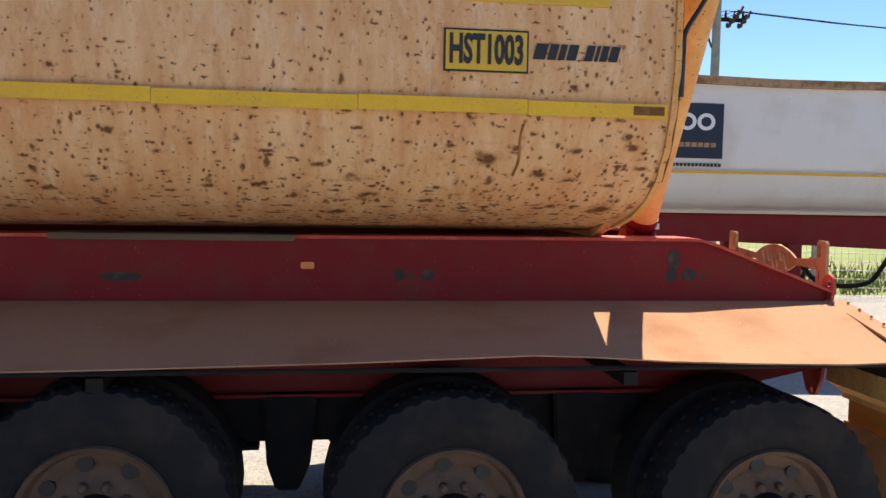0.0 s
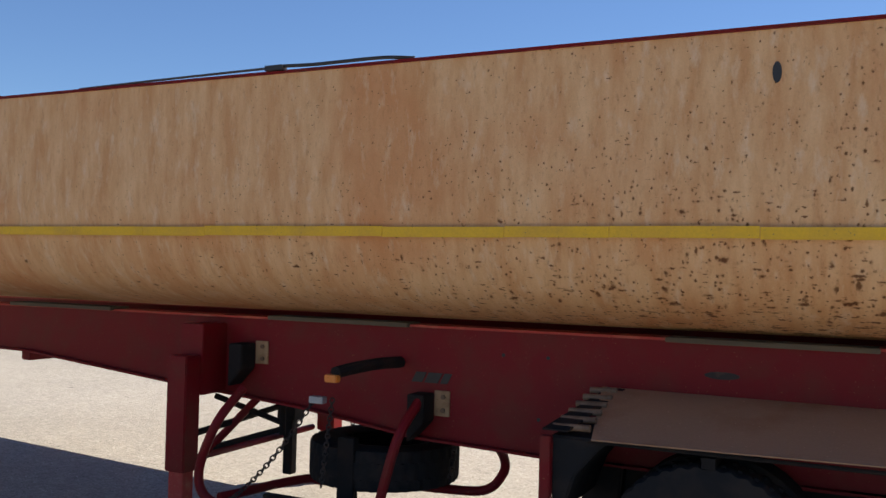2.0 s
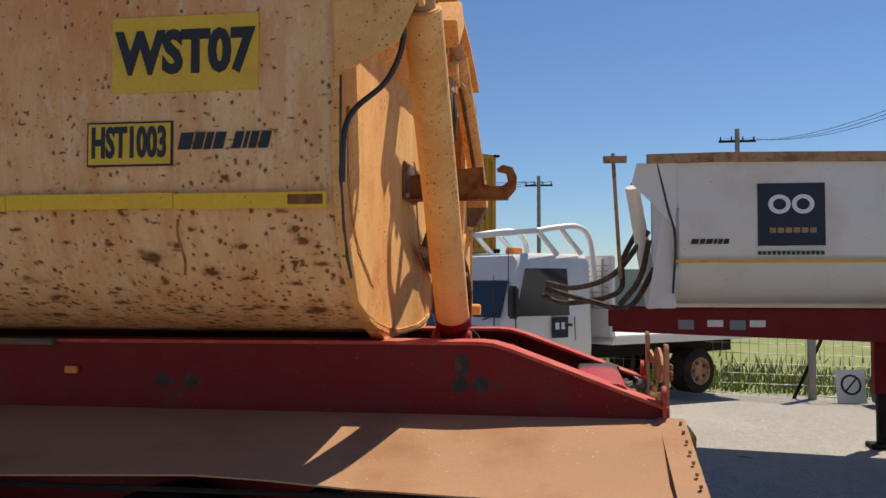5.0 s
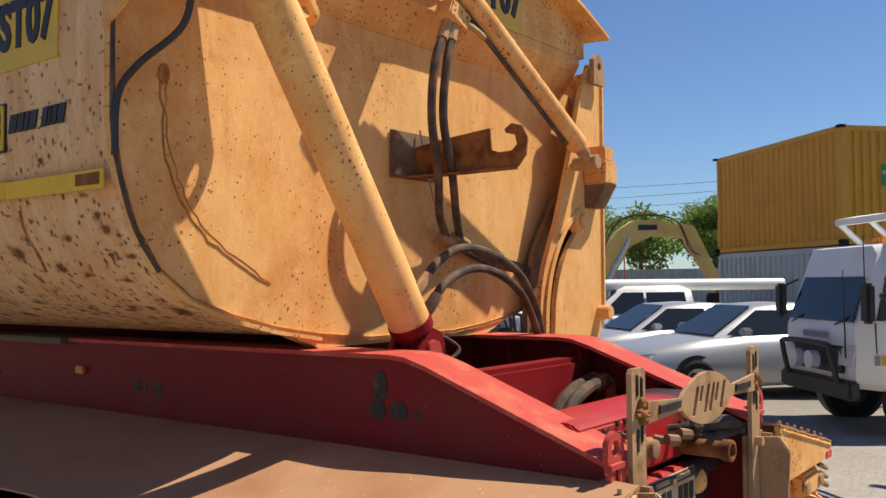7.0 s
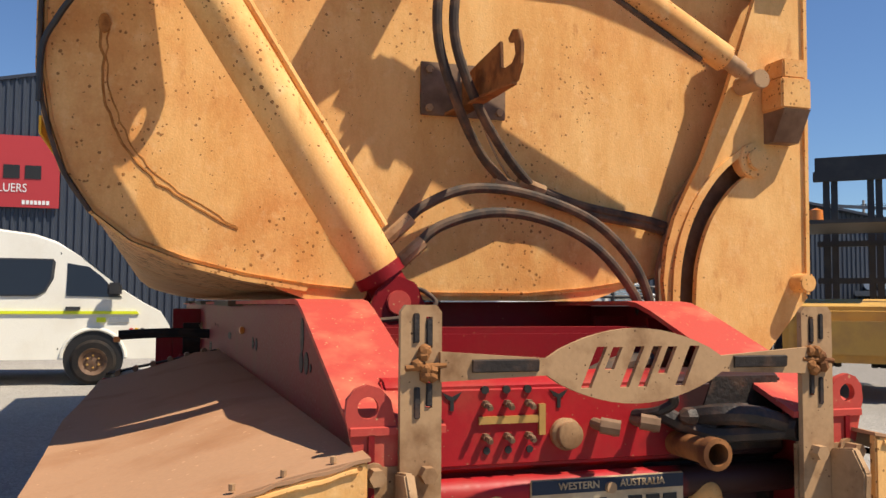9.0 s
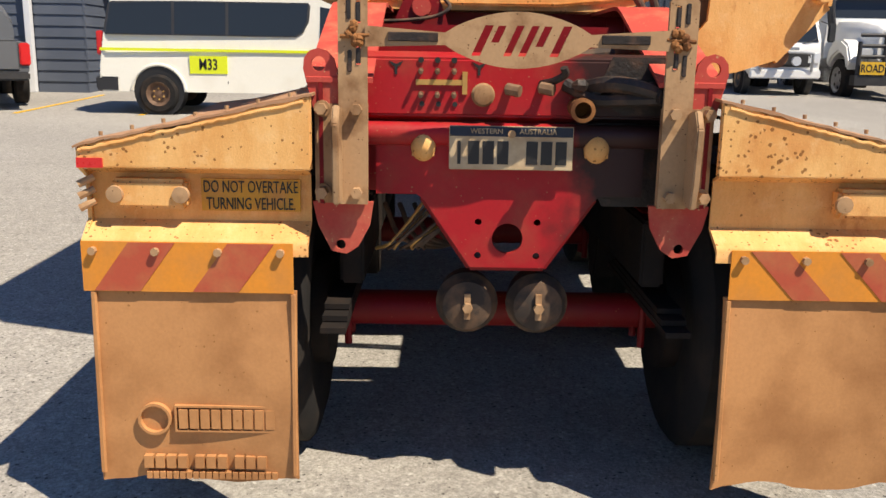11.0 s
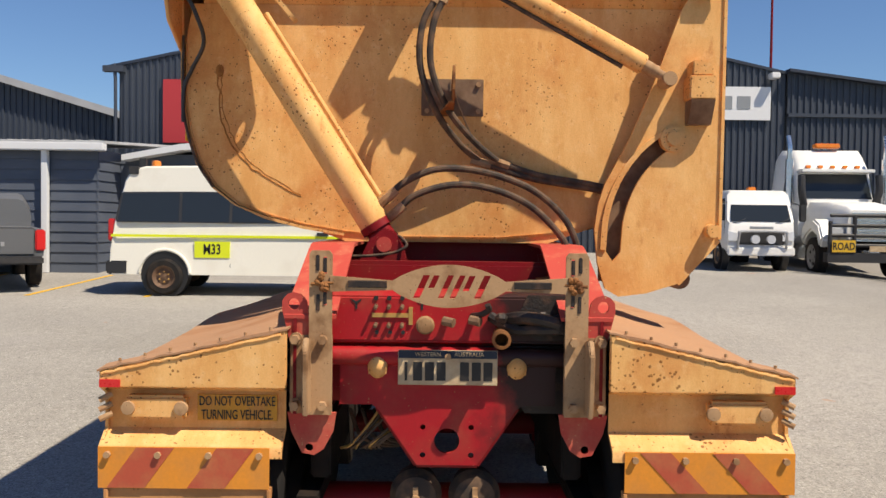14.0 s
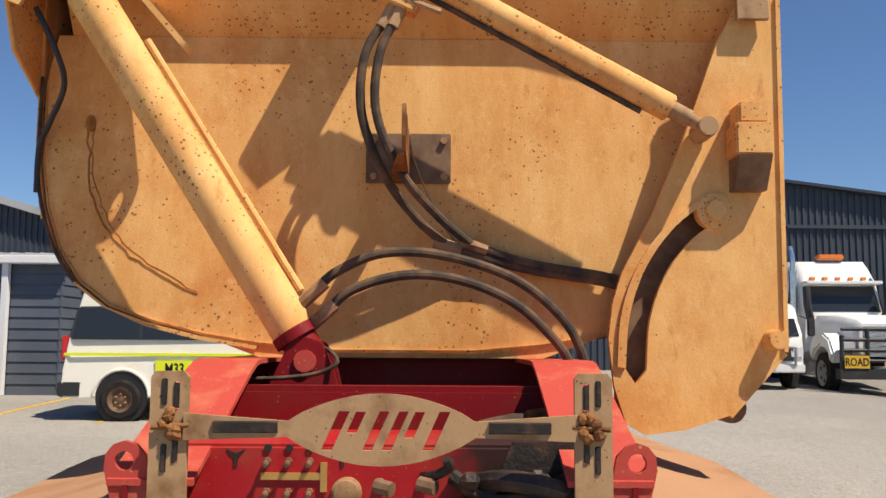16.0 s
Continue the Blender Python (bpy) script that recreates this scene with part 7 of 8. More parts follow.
# flat-tray truck and loader further back
flat = thing("flatbed_truck", "grey flatbed truck with a white load", "truck", at=heading(-27.5, 28.0, -0.7, 0.7))
bm = B()
box(bm, -3.5, 2.5, -1.2, 1.2, 1.15, 1.35)
part("tray", bm, GREYPAINT, flat, bevel=0.02)
bm = B()
box(bm, 2.7, 4.3, -1.15, 1.15, 0.7, 2.6)
part("cab", bm, WHITE, flat, bevel=0.12)
bm = B()
for k in range(4):
    rod(bm, (-2.5, -0.8 + 0.5 * k, 1.6), (1.5, -0.8 + 0.5 * k, 1.6), 0.2, 12)
part("pipe_load", bm, WHITE, flat)
for x in (-2.4, -1.2, 3.4):
    for s in (-1, 1):
        road_wheel(flat, x, s * 1.0, 0.5, s, 0.5, 0.35)
loader = thing("loader", "orange-yellow loader partly hidden behind trucks", "loader", at=heading(-26.5, 32.0, -0.7, -0.7))
bm = B()
box(bm, -2.5, 1.0, -1.1, 1.1, 1.0, 2.0)
box(bm, -0.6, 0.9, -0.9, 0.9, 2.0, 3.1)
part("body", bm, CONTYELLOW, loader, bevel=0.1)
for x in (-1.6, 1.4):
    for s in (-1, 1):
        road_wheel(loader, x, s * 1.1, 0.75, s, 0.75, 0.5, rim_mat=PLANTYELLOW)

# mast forklift
fork = thing("forklift", "large faded yellow forklift with a tall black mast", "forklift", at=heading(-10.08, 9.92, -0.72, 0.69))
bm = B()
prism(bm, [(-1.9, 0.55), (-2.0, 1.30), (-1.2, 1.42), (-0.3, 1.2), (0.8, 1.15), (0.8, 0.55)], "y", -0.95, 0.95)
part("body", bm, DULLYELLOW, fork, bevel=0.06)
bm = B()
box(bm, -2.15, -1.6, -0.85, 0.85, 0.50, 1.22)
part("counterweight", bm, DULLYELLOW, fork, bevel=0.12)
bm = B()
for x in (-1.5, 0.55):
    for y in (-0.75, 0.75):
        rod(bm, (x, y, 1.2), (x * 0.9, y, 2.58), 0.045, 8)
box(bm, -1.55, 0.65, -0.85, 0.85, 2.55, 2.61)
part("canopy", bm, PLASTIC, fork, "dark overhead guard", sharp=50)
bm = B()
lathe(bm, [(2.61, 0.11), (2.82, 0.10), (2.85, 0.02)], Matrix.Translation((-0.9, 0.5, 0)), 12)
part("beacon", bm, ORANGE, fork)
bm = B()
box(bm, 0.98, 1.10, -0.60, 0.60, 3.64, 3.94)
box(bm, 0.90, 0.98, -0.63, 0.63, 3.50, 3.68)
mast = part("mast_head", bm, PLASTIC, fork, "black mast crosshead", bevel=0.01)
for y in (-0.42, -0.29, 0.29, 0.42):
    bm = B()
    box(bm, 1.0, 1.18, y - 0.055, y + 0.055, 0.25, 3.7)
    part("mast_channel", bm, PLASTIC, mast, bevel=0.01)
for z in (0.6, 1.7, 2.35):
    bm = B()
    box(bm, 0.98, 1.10, -0.58, 0.58, z, z + 0.10)
    part("mast_rung", bm, PLASTIC, mast, bevel=0.01)
for k in range(8):
    bm = B()
    y = -0.80 + 0.028 * k
    tube(bm, [(1.12, y, 3.85), (1.06, y, 2.5), (1.06, y + 0.03, 1.4), (0.98, y, 0.9)], 0.018, 6, 4)
    part("mast_hose", bm, HOSE, mast)
for s in (-1, 1):
    bm = B()
    box(bm, 1.25, 2.7, s * 0.35 - 0.08, s * 0.35 + 0.08, 0.25, 0.32)
    part("fork", bm, DARK, fork)
    road_wheel(fork, 0.75, s * 1.05, 0.45, s, 0.45, 0.40, rim_mat=DULLYELLOW)
    road_wheel(fork, -1.45, s * 0.92, 0.42, s, 0.42, 0.35, rim_mat=DULLYELLOW)

# ---- the white trailer behind ----
wt = thing("white_side_tipper", "white side-tipping trailer on a red chassis", "trailer")
oy, x0, x1 = 6.19, 0.55, 10.2
bm = B()
rings(bm, [[(x, oy + y, z + (0.03 if z > 2.9 else -0.06 * (z < 2))) for y, z in SECTION] for x in np.linspace(x0, x1, 12)], close=False)
part("bin_shell", bm, WHITEDUST, wt, "white curved bin with light dust", sharp=60)
for xx in (x0 + 0.02, x1 - 0.06):
    bm = B()
    prism(bm, [(oy + y, z - 0.03 * (z < 2)) for y, z in SECTION] + [(oy + y, arch(y) - 0.06) for y in np.linspace(1.2, -1.2, 9)], "x", xx, xx + 0.04)
    part("end_wall", bm, WHITEDUST, wt)
bm = B()
for s in (-1, 1):
    rings(bm, [[(x, oy + s * 1.30 + d, 3.07 + e + 0.012 * math.sin(x * 1.7)) for d, e in ((-0.05, -0.03), (0.05, -0.03), (0.05, 0.06), (-0.05, 0.06))] for x in np.linspace(0.3, x1, 14)])
part("rolled_cover", bm, DUSTSTEEL, wt, "rolled dusty cover along the top edge")
bm = B()
rings(bm, [[(x, oy + y, arch(y) - 0.10) for y in np.linspace(-1.27, 1.27, 9)] for x in (x0, x1)], close=False)
part("tarpaulin", bm, DUSTSTEEL, wt)
for s in (-1, 1):
    bm = B()
    prism(bm, [(-0.02, 1.57), (x1, 1.57), (x1, 1.05), (6.0, 1.12), (3.4, 1.22), (1.2, 1.29), (-0.02, 1.33)], "y", oy + s * 0.60, oy + s * 0.585)
    part("main_rail", bm, RED, wt, "red chassis rail")
bm = B()
box(bm, x0 + 0.02, x1, oy - 1.298, oy - 1.29, 2.055, 2.085)
part("reflective_tape", bm, TAPE, wt, "thin yellow tape line")
bm = B()
box(bm, 1.36, 1.99, oy - 1.297, oy - 1.289, 2.22, 2.83)
logo = part("logo_panel", bm, NAVYSIGN, wt, "dark navy square logo panel")
for k, xx in enumerate((1.46, 1.68)):
    bm = B()
    holed(bm, circle(xx + 0.105, 2.625, 0.105, 20, 0.095), [circle(xx + 0.105, 2.625, 0.062, 20, 0.055)], "y", oy - 1.302, oy - 1.297)
    part("logo_ring", bm, WHITE, logo, "plain white ring")
bm = B()
for k in range(6):
    box(bm, 1.47 + 0.075 * k, 1.53 + 0.075 * k, oy - 1.301, oy - 1.297, 2.345, 2.395)
part("logo_bar", bm, DUSTSTEEL, logo)
bm = B()
for k in range(14):
    box(bm, 1.36 + 0.045 * k, 1.392 + 0.045 * k, oy - 1.295, oy - 1.289, 2.13, 2.165)
part("web_bar", bm, BLACK, wt, "line of lettering as bars")
slanted_bars("maker_mark", 0.72, 2.24, 2.29, (0.07, 0.05, 0.06, 0.03, 0.04, 0.05), 0.012, BLACK, wt, y=oy - 1.2925)
bm = B()
rod(bm, (0.18, oy - 0.95, 2.85), (0.42, oy - 0.45, 1.60), 0.075, 18)
part("hoist_cylinder", bm, WHITEDUST, wt, "white hoist cylinder")
bm = B()
prism(bm, [(0.20, 3.05), (0.58, 3.05), (0.58, 2.4), (0.35, 2.65), (0.15, 2.85)], "y", oy - 1.31, oy - 1.29)
part("ram_housing", bm, WHITEDUST, wt)
bm = B()
prism(bm, [(0.30, 1.60), (0.58, 1.60), (0.58, 2.5), (0.45, 2.5)], "y", oy - 1.20, oy - 1.16)
part("side_gusset", bm, WHITEDUST, wt)
for pts in ([(0.35, oy - 0.8, 2.4), (0.0, oy - 0.6, 1.95), (-0.4, oy - 0.2, 1.80), (-0.75, oy + 0.2, 1.85)], [(0.40, oy - 0.9, 2.0), (0.15, oy - 0.7, 1.60), (-0.25, oy - 0.3, 1.65), (-0.75, oy + 0.2, 1.78)], [(0.30, oy - 0.6, 2.5), (0.10, oy - 0.5, 2.1), (0.05, oy - 0.4, 1.75), (-0.5, oy + 0.0, 1.62), (-0.8, oy + 0.2, 1.70)], [(0.35, oy - 0.9, 2.3), (0.25, oy - 0.9, 1.9), (0.05, oy - 0.8, 1.62)]):
    bm = B()
    tube(bm, pts, 0.03, 8)
    part("air_hose", bm, HOSE, wt, "black looped air hose")
bm = B()
rod(bm, (0.05, oy - 1.0, 1.9), (-0.02, oy - 1.0, 3.2), 0.02, 8)
box(bm, -0.12, 0.12, oy - 1.03, oy - 0.97, 3.1, 3.17)
part("cover_crank", bm, DUSTSTEEL, wt, "rusty cover crank")
bm = B()
tube(bm, [(0.40, oy - 1.3, 3.05), (0.50, oy - 1.31, 2.6), (0.57, oy - 1.30, 2.3), (0.55, oy - 1.25, 1.75)], 0.012, 6)
part("thin_hose", bm, PLASTIC, wt)
for k, xx in enumerate((0.75, 1.05, 1.28, 1.48)):
    bm = B()
    box(bm, xx - 0.08, xx + 0.08, oy - 0.612, oy - 0.60, 1.36 + 0.03 * (k % 2), 1.46)
    part("sticker", bm, WHITE if k % 2 else GREYTEXT, wt, bevel=0.002)
for s in (-1, 1):
    bm = B()
    box(bm, 3.06, 3.24, oy + s * 0.75, oy + s * 0.90, 0.55, 1.25)
    leg = part("landing_leg", bm, RED, wt, "red landing leg", bevel=0.01)
    bm = B()
    box(bm, 3.10, 3.20, oy + s * 0.77, oy + s * 0.88, ground_z(3.1) + 0.05, 0.6)
    box(bm, 3.0, 3.3, oy + s * 0.68, oy + s * 0.97, ground_z(3.1), ground_z(3.1) + 0.06)
    part("foot", bm, DARK, leg, bevel=0.01)
bm = B()
for pts in ([(3.3, oy - 0.75, 1.0), (3.7, oy - 0.6, 0.75), (4.3, oy - 0.6, 0.75), (4.6, oy - 0.6, 1.1)], [(3.2, oy - 0.8, 0.6), (3.9, oy, 1.0)]):
    tube(bm, pts, 0.03, 8)
part("carrier_tube", bm, DARK, wt)
for x in (7.2, 8.45, 9.7):
    for s in (-1, 1):
        w = thing("wheel", "", "")
        for key in ("label", "category"):
            if key in w:
                del w[key]
        w.parent = wt
        road_wheel(w, x, oy + s * 1.05, ground_z(x) + 0.505, s, 0.505, 0.5, rim_mat=DUSTSTEEL)

# ---- containers ----
def container(label, c, ue, ub, z0, z1, length, paint):
    """c: the corner; ue, ub: the ways of its end and its long side."""
    m = Matrix(((ue[0], ub[0], 0, c[0]), (ue[1], ub[1], 0, c[1]), (0, 0, 1, z0), (0, 0, 0, 1)))
    v = thing("shipping_container", label, "container", at=m)
    h, w = z1 - z0, 2.44
    bm = B()
    for k in range(4):
        x, y = (0, 0, w, w)[k], (0, length, 0, length)[k]
        box(bm, x - 0.002 if x == 0 else x - 0.14, x + 0.14 if x == 0 else x, y if y == 0 else y - 0.14, y + 0.14 if y == 0 else y, 0, h)
    for z in (0, h - 0.14):
        box(bm, 0.14, w - 0.14, 0, 0.10, z, z + 0.14)
        box(bm, 0.14, w - 0.14, length - 0.10, length, z, z + 0.14)
        for x in (0, w - 0.1):
            box(bm, x, x + 0.10, 0.14, length - 0.14, z, z + 0.14)
    part("frame", bm, paint, v, "steel corner frame")
    for name, count, span in (("end_panel", 9, w - 0.28), ("side_panel", 22, length - 0.28)):
        for far in (0, 1):
            pts = []
            for k in range(count):
                a, s = 0.14 + span * k / count, span / count
                pts += [(a, 0.02), (a + s * 0.38, 0.02), (a + s * 0.5, 0.07), (a + s * 0.88, 0.07)]
            pts.append((0.14 + span, 0.02))
            bm = B()
            loops = []
            for z in (0.14, h - 0.14):
                if name == "end_panel":
                    loops.append([(a, d if not far else length - d, z) for a, d in pts])
                else:
                    loops.append([(d if not far else w - d, a, z) for a, d in pts])
            rings(bm, loops, close=False)
            part(name, bm, paint, v, "corrugated steel panel")
    bm = B()
    box(bm, 0.05, w - 0.05, 0.05, length - 0.05, h - 0.06, h - 0.03)
    part("roof", bm, paint, v)
    for x in (0, w):
        for y in (0, length):
            for z in (0, h):
                bm = B()
                box(bm, x - 0.09, x + 0.09, y - 0.09, y + 0.09, z - 0.06 if z else -0.005, z + 0.005 if z else 0.12)
                part("corner_casting", bm, DARK, v, bevel=0.01)
    return v


CORNER, UE, UB = (-4.36, 20.45), (0.656, 0.755), (-0.755, 0.656)
container("grey shipping container carrying another", CORNER, UE, UB, ground_z(-6) - 0.25, 2.68, 6.06, CONTGREY)
top = container("yellow shipping container stacked on a grey one", CORNER, UE, UB, 2.72, 5.66, 6.06, CONTYELLOW)
bm = B()
box(bm, 1.10, 1.68, -0.012, 0.004, 1.45, 1.98)
sg = part("smoking_sign", bm, GREENSIGN, top, "green smoking area sign")
turned = Matrix(((1, 0, 0), (0, 0, -1), (0, 1, 0))).to_4x4()
words("wording", "SMOKING\nAREA", 0.125, Matrix.Translation((1.39, -0.016, 1.72)) @ turned, WHITE, sg, "white wording")
bm = B()
for k in range(9):
    box(bm, 1.95, 2.0, -0.004, 0.012, 1.0 + 0.12 * k, 1.07 + 0.12 * k)
part("code_bar", bm, BLACK, top)

# ---- fabric dome on white containers ----
dome = thing("storage_dome", "white fabric dome shelter on a container wall", "shelter", at=Matrix.Translation((-40.0, 42.8, ground_z(-38))) @ pose(0, 0, 0, 0, 0, 42))
bm = B()
rings(bm, [[(4.8 * math.cos(a) * math.cos(b), 6.0 * math.sin(b), 2.6 + 3.7 * math.sin(a) * math.cos(b)) for a in np.linspace(0, math.pi, 25)] for b in np.linspace(-1.45, 1.45, 17)], close=False)
part("cover", bm, DOME, dome, "white fabric vault", sharp=60)
for s in (-1, 1):
    bm = B()
    for k in range(60):
        box(bm, s * 5.2 - 1.2, s * 5.2 + 1.2, -7.2 + 0.24 * k, -7.04 + 0.24 * k, 0, 2.7)
    box(bm, s * 5.2 - 1.15, s * 5.2 + 1.15, -7.1, 7.1, 0.05, 2.65)
    part("base_container", bm, TRIM, dome)
bm = B()
pts = [(-6.9, -7.2)]
for k in range(46):
    pts += [(-6.9 + 0.3 * k, -7.4), (-6.72 + 0.3 * k, -7.4), (-6.72 + 0.3 * k, -7.2), (-6.6 + 0.3 * k, -7.2)]
pts += [(6.9, -7.05), (-6.9, -7.05)]
prism(bm, pts, "z", 0, 2.6)
part("end_container", bm, TRIM, dome)
shed = thing("olive_shed", "olive corrugated shed beyond the yard", "shed", at=Matrix.Translation((-50.2, 57.3, ground_z(-33))) @ pose(0, 0, 0, 0, 0, 35))
bm = B()
for k in range(40):
    box(bm, -5 + 0.25 * k, -4.88 + 0.25 * k, -0.05, 0.1, 0, 5.0)
box(bm, -5, 5, 0, 8, 0, 5.0)
part("wall", bm, surface("olive_sheeting", (0.22, 0.21, 0.12), rough=0.6), shed)

# ---- sheds and office ----
def cladding(bm, y0, y1, x, top_of, z0, pitch=0.22):
    """Ribbed upright sheeting that looks along +x, its head cut to the roof line."""
    pts, a = [], y0
    while a < y1 - pitch:
        pts += [(x, a), (x, a + pitch * 0.5), (x + 0.045, a + pitch * 0.6), (x + 0.045, a + pitch * 0.9)]
        a += pitch
    pts += [(x, a), (x, y1), (x - 0.1, y1), (x - 0.1, y0)]
    rings(bm, [[(d, y, z0) for d, y in pts], [(d, y, top_of(y)) for d, y in pts]], caps=False)


zb = ground_z(-27)
warehouse = thing("warehouse", "dark blue-grey corrugated warehouse with a low gable", "warehouse")
gable = lambda y: 6.95 + (2.45 * (1 - abs(y - 0.4) / 11.3))
bm = B()
cladding(bm, -10.9, 11.7, -27.0, gable, zb)
part("gable_wall", bm, NAVY, warehouse, "ribbed dark gable wall")
bm = B()
prism(bm, [(-11.3, gable(-11.3)), (0.4, gable(0.4)), (12.1, gable(12.1)), (12.1, gable(12.1) + 0.10), (0.4, gable(0.4) + 0.10), (-11.3, gable(-11.3) + 0.10)], "x", -55, -26.92)
part("roof", bm, NAVYSIGN, warehouse, "dark roof edge")
bm = B()
box(bm, -55, -27.05, -10.95, -10.85, zb, 6.9)
part("side_wall", bm, NAVY, warehouse)
bm = B()
lean = lambda y: 7.0 - 0.125 * (y - 11.7)
cladding(bm, 11.75, 30.0, -26.9, lean, zb)
annexe = part("annexe_wall", bm, NAVY, warehouse, "ribbed annexe wall")
bm = B()
box(bm, -26.92, -26.78, 11.75, 30, 5.50, 5.62)
part("flashing", bm, NAVY, annexe)
bm = B()
prism(bm, [(11.7, lean(11.7)), (30.2, lean(30.2)), (30.2, lean(30.2) + 0.1), (11.7, lean(11.7) + 0.1)], "x", -55, -26.6)
part("annexe_roof", bm, NAVYSIGN, warehouse)
bm = B()
tube(bm, [(-26.8, -11.0, zb), (-26.8, -11.0, 6.5), (-26.8, -11.15, 6.75)], 0.06, 8, 3)
box(bm, -26.95, -26.7, -11.4, -10.7, 6.72, 6.92)
part("downpipe", bm, NAVY, warehouse)
for y in (-6.3, 11.2):
    bm = B()
    box(bm, -26.9, -26.5, y - 0.15, y + 0.15, 6.75, 6.95)
    part("flood_lamp", bm, TRIM, warehouse, "small white flood lamp", bevel=0.03)
bm = B()
box(bm, -26.93, -26.85, -9.41, -3.75, 4.37, 6.50)
sgn = part("company_sign", bm, SIGNRED, warehouse, "large red company sign with dark lettering bars")
for k in range(8):
    y = -8.75 + 0.58 * k
    bm = B()
    box(bm, -26.852, -26.835, y, y + 0.44, 5.22, 5.62)
    part("name_bar", bm, BLACK, sgn, "company name letter as a plain bar")
words("wording", "AUCTIONEERS AND VALUERS", 0.36, facing("+x", -26.84, -6.55, 4.93), WHITE, sgn, "white wording", wide=0.80)
bm = B()
holed(bm, circle(-6.45, 6.0, 0.24, 24), [circle(-6.45, 6.0, 0.17, 24)], "x", -26.85, -26.835)
part("emblem", bm, BLACK, sgn)
bm = B()
for k in range(7):
    box(bm, -26.852, -26.84, -4.75 + 0.11 * k, -4.67 + 0.11 * k, 4.46, 4.58)
part("licence_bar", bm, WHITE, sgn)
bm = B()
box(bm, -26.93, -26.86, 5.9, 11.16, 5.38, 6.50)
sgn = part("company_sign", bm, TRIM, warehouse, "white company sign with grey lettering bars")
for k in range(7):
    bm = B()
    box(bm, -26.862, -26.845, 6.3 + 0.62 * k, 6.75 + 0.62 * k, 5.75, 6.18)
    part("name_bar", bm, GREYTEXT, sgn, "company name letter as a plain bar")
bm = B()
rod(bm, (-27.3, 11.3, 6.8), (-27.3, 11.3, 12.2), 0.05, 8, 0.035)
lone("mast", bm, RED, "thin dark red mast above the warehouse roof", "mast")
back = thing("rear_shed", "dark corrugated shed with a pale roof edge", "shed")
slope = lambda y: 5.95 + 0.29 * (-13.3 - y)
bm = B()
cladding(bm, -26.0, -13.3, -34.0, slope, ground_z(-34), 0.25)
part("wall", bm, NAVY, back)
bm = B()
prism(bm, [(-26.2, slope(-26.2)), (-13.0, slope(-13.0)), (-13.0, slope(-13.0) + 0.30), (-26.2, slope(-26.2) + 0.30)], "x", -48, -33.6)
part("roof", bm, ROOF, back, "pale metal roof")

office = thing("site_office", "slate grey weatherboard office with white trim", "office building")
zo = ground_z(-17)
bm = B()
box(bm, -24.0, -17.06, -20.0, -7.84, zo, 3.35)
box(bm, -24.0, -18.45, -7.84, -4.95, zo, 3.2)
part("inner_wall", bm, WEATHER, office)
pitch = 0.235
k = 0
while zo + pitch * k < 3.2:
    z = zo + pitch * k
    for y0, y1 in ((-12.0, -9.05), (-8.9, -7.80)):
        bm = B()
        prism(bm, [(-17.06, z), (-17.02, z), (-17.045, z + pitch), (-17.06, z + pitch)], "y", y0, y1)
        part("weatherboard", bm, WEATHER, office)
    bm = B()
    prism(bm, [(-7.84, z), (-7.80, z), (-7.825, z + pitch), (-7.84, z + pitch)], "x", -18.45, -17.02)
    part("weatherboard", bm, WEATHER, office)
    bm = B()
    prism(bm, [(-18.45, z), (-18.41, z), (-18.435, z + pitch), (-18.45, z + pitch)], "y", -7.8, -4.95)
    part("weatherboard", bm, WEATHER, office)
    k += 1
bm = B()
box(bm, -17.0, -16.86, -9.04, -8.90, zo, 3.3)
part("veranda_post", bm, TRIM, office, "white post", bevel=0.01)
bm = B()
box(bm, -17.0, -16.75, -20.2, -7.6, 3.28, 3.46)
fascia = part("fascia", bm, TRIM, office, "white gutter and fascia", bevel=0.02)
bm = B()
prism(bm, [(-16.8, 3.44), (-25.0, 4.0), (-25.0, 4.06), (-16.8, 3.50)], "y", -20.3, -7.6)
part("roof", bm, ROOF, office, "pale grey sheet roof")
bm = B()
prism(bm, [(-7.6, 3.28), (-6.2, 3.55), (-5.35, 3.62), (-4.6, 2.95), (-4.6, 2.80), (-5.35, 3.46), (-6.2, 3.40), (-7.6, 3.14)], "x", -24, -17.9)
part("gable_trim", bm, TRIM, office)
bm = B()
for k in range(40):
    y = -20 + 0.31 * k
    rod(bm, (-16.8, y, 3.50), (-25.0, y, 4.06), 0.02, 5)
part("roof_rib", bm, ROOF, office)
for y in (-7.3, -9.6, -5.2):
    bm = B()
    rings(bm, [[(x, y + d, ground_z(x) + 0.005) for d in (-0.05, 0.05)] for x in (-16.5, -12.4)], close=False)
    lone("bay_line", bm, TAPE, "worn yellow parking bay line on the seal", "road marking", "structure")

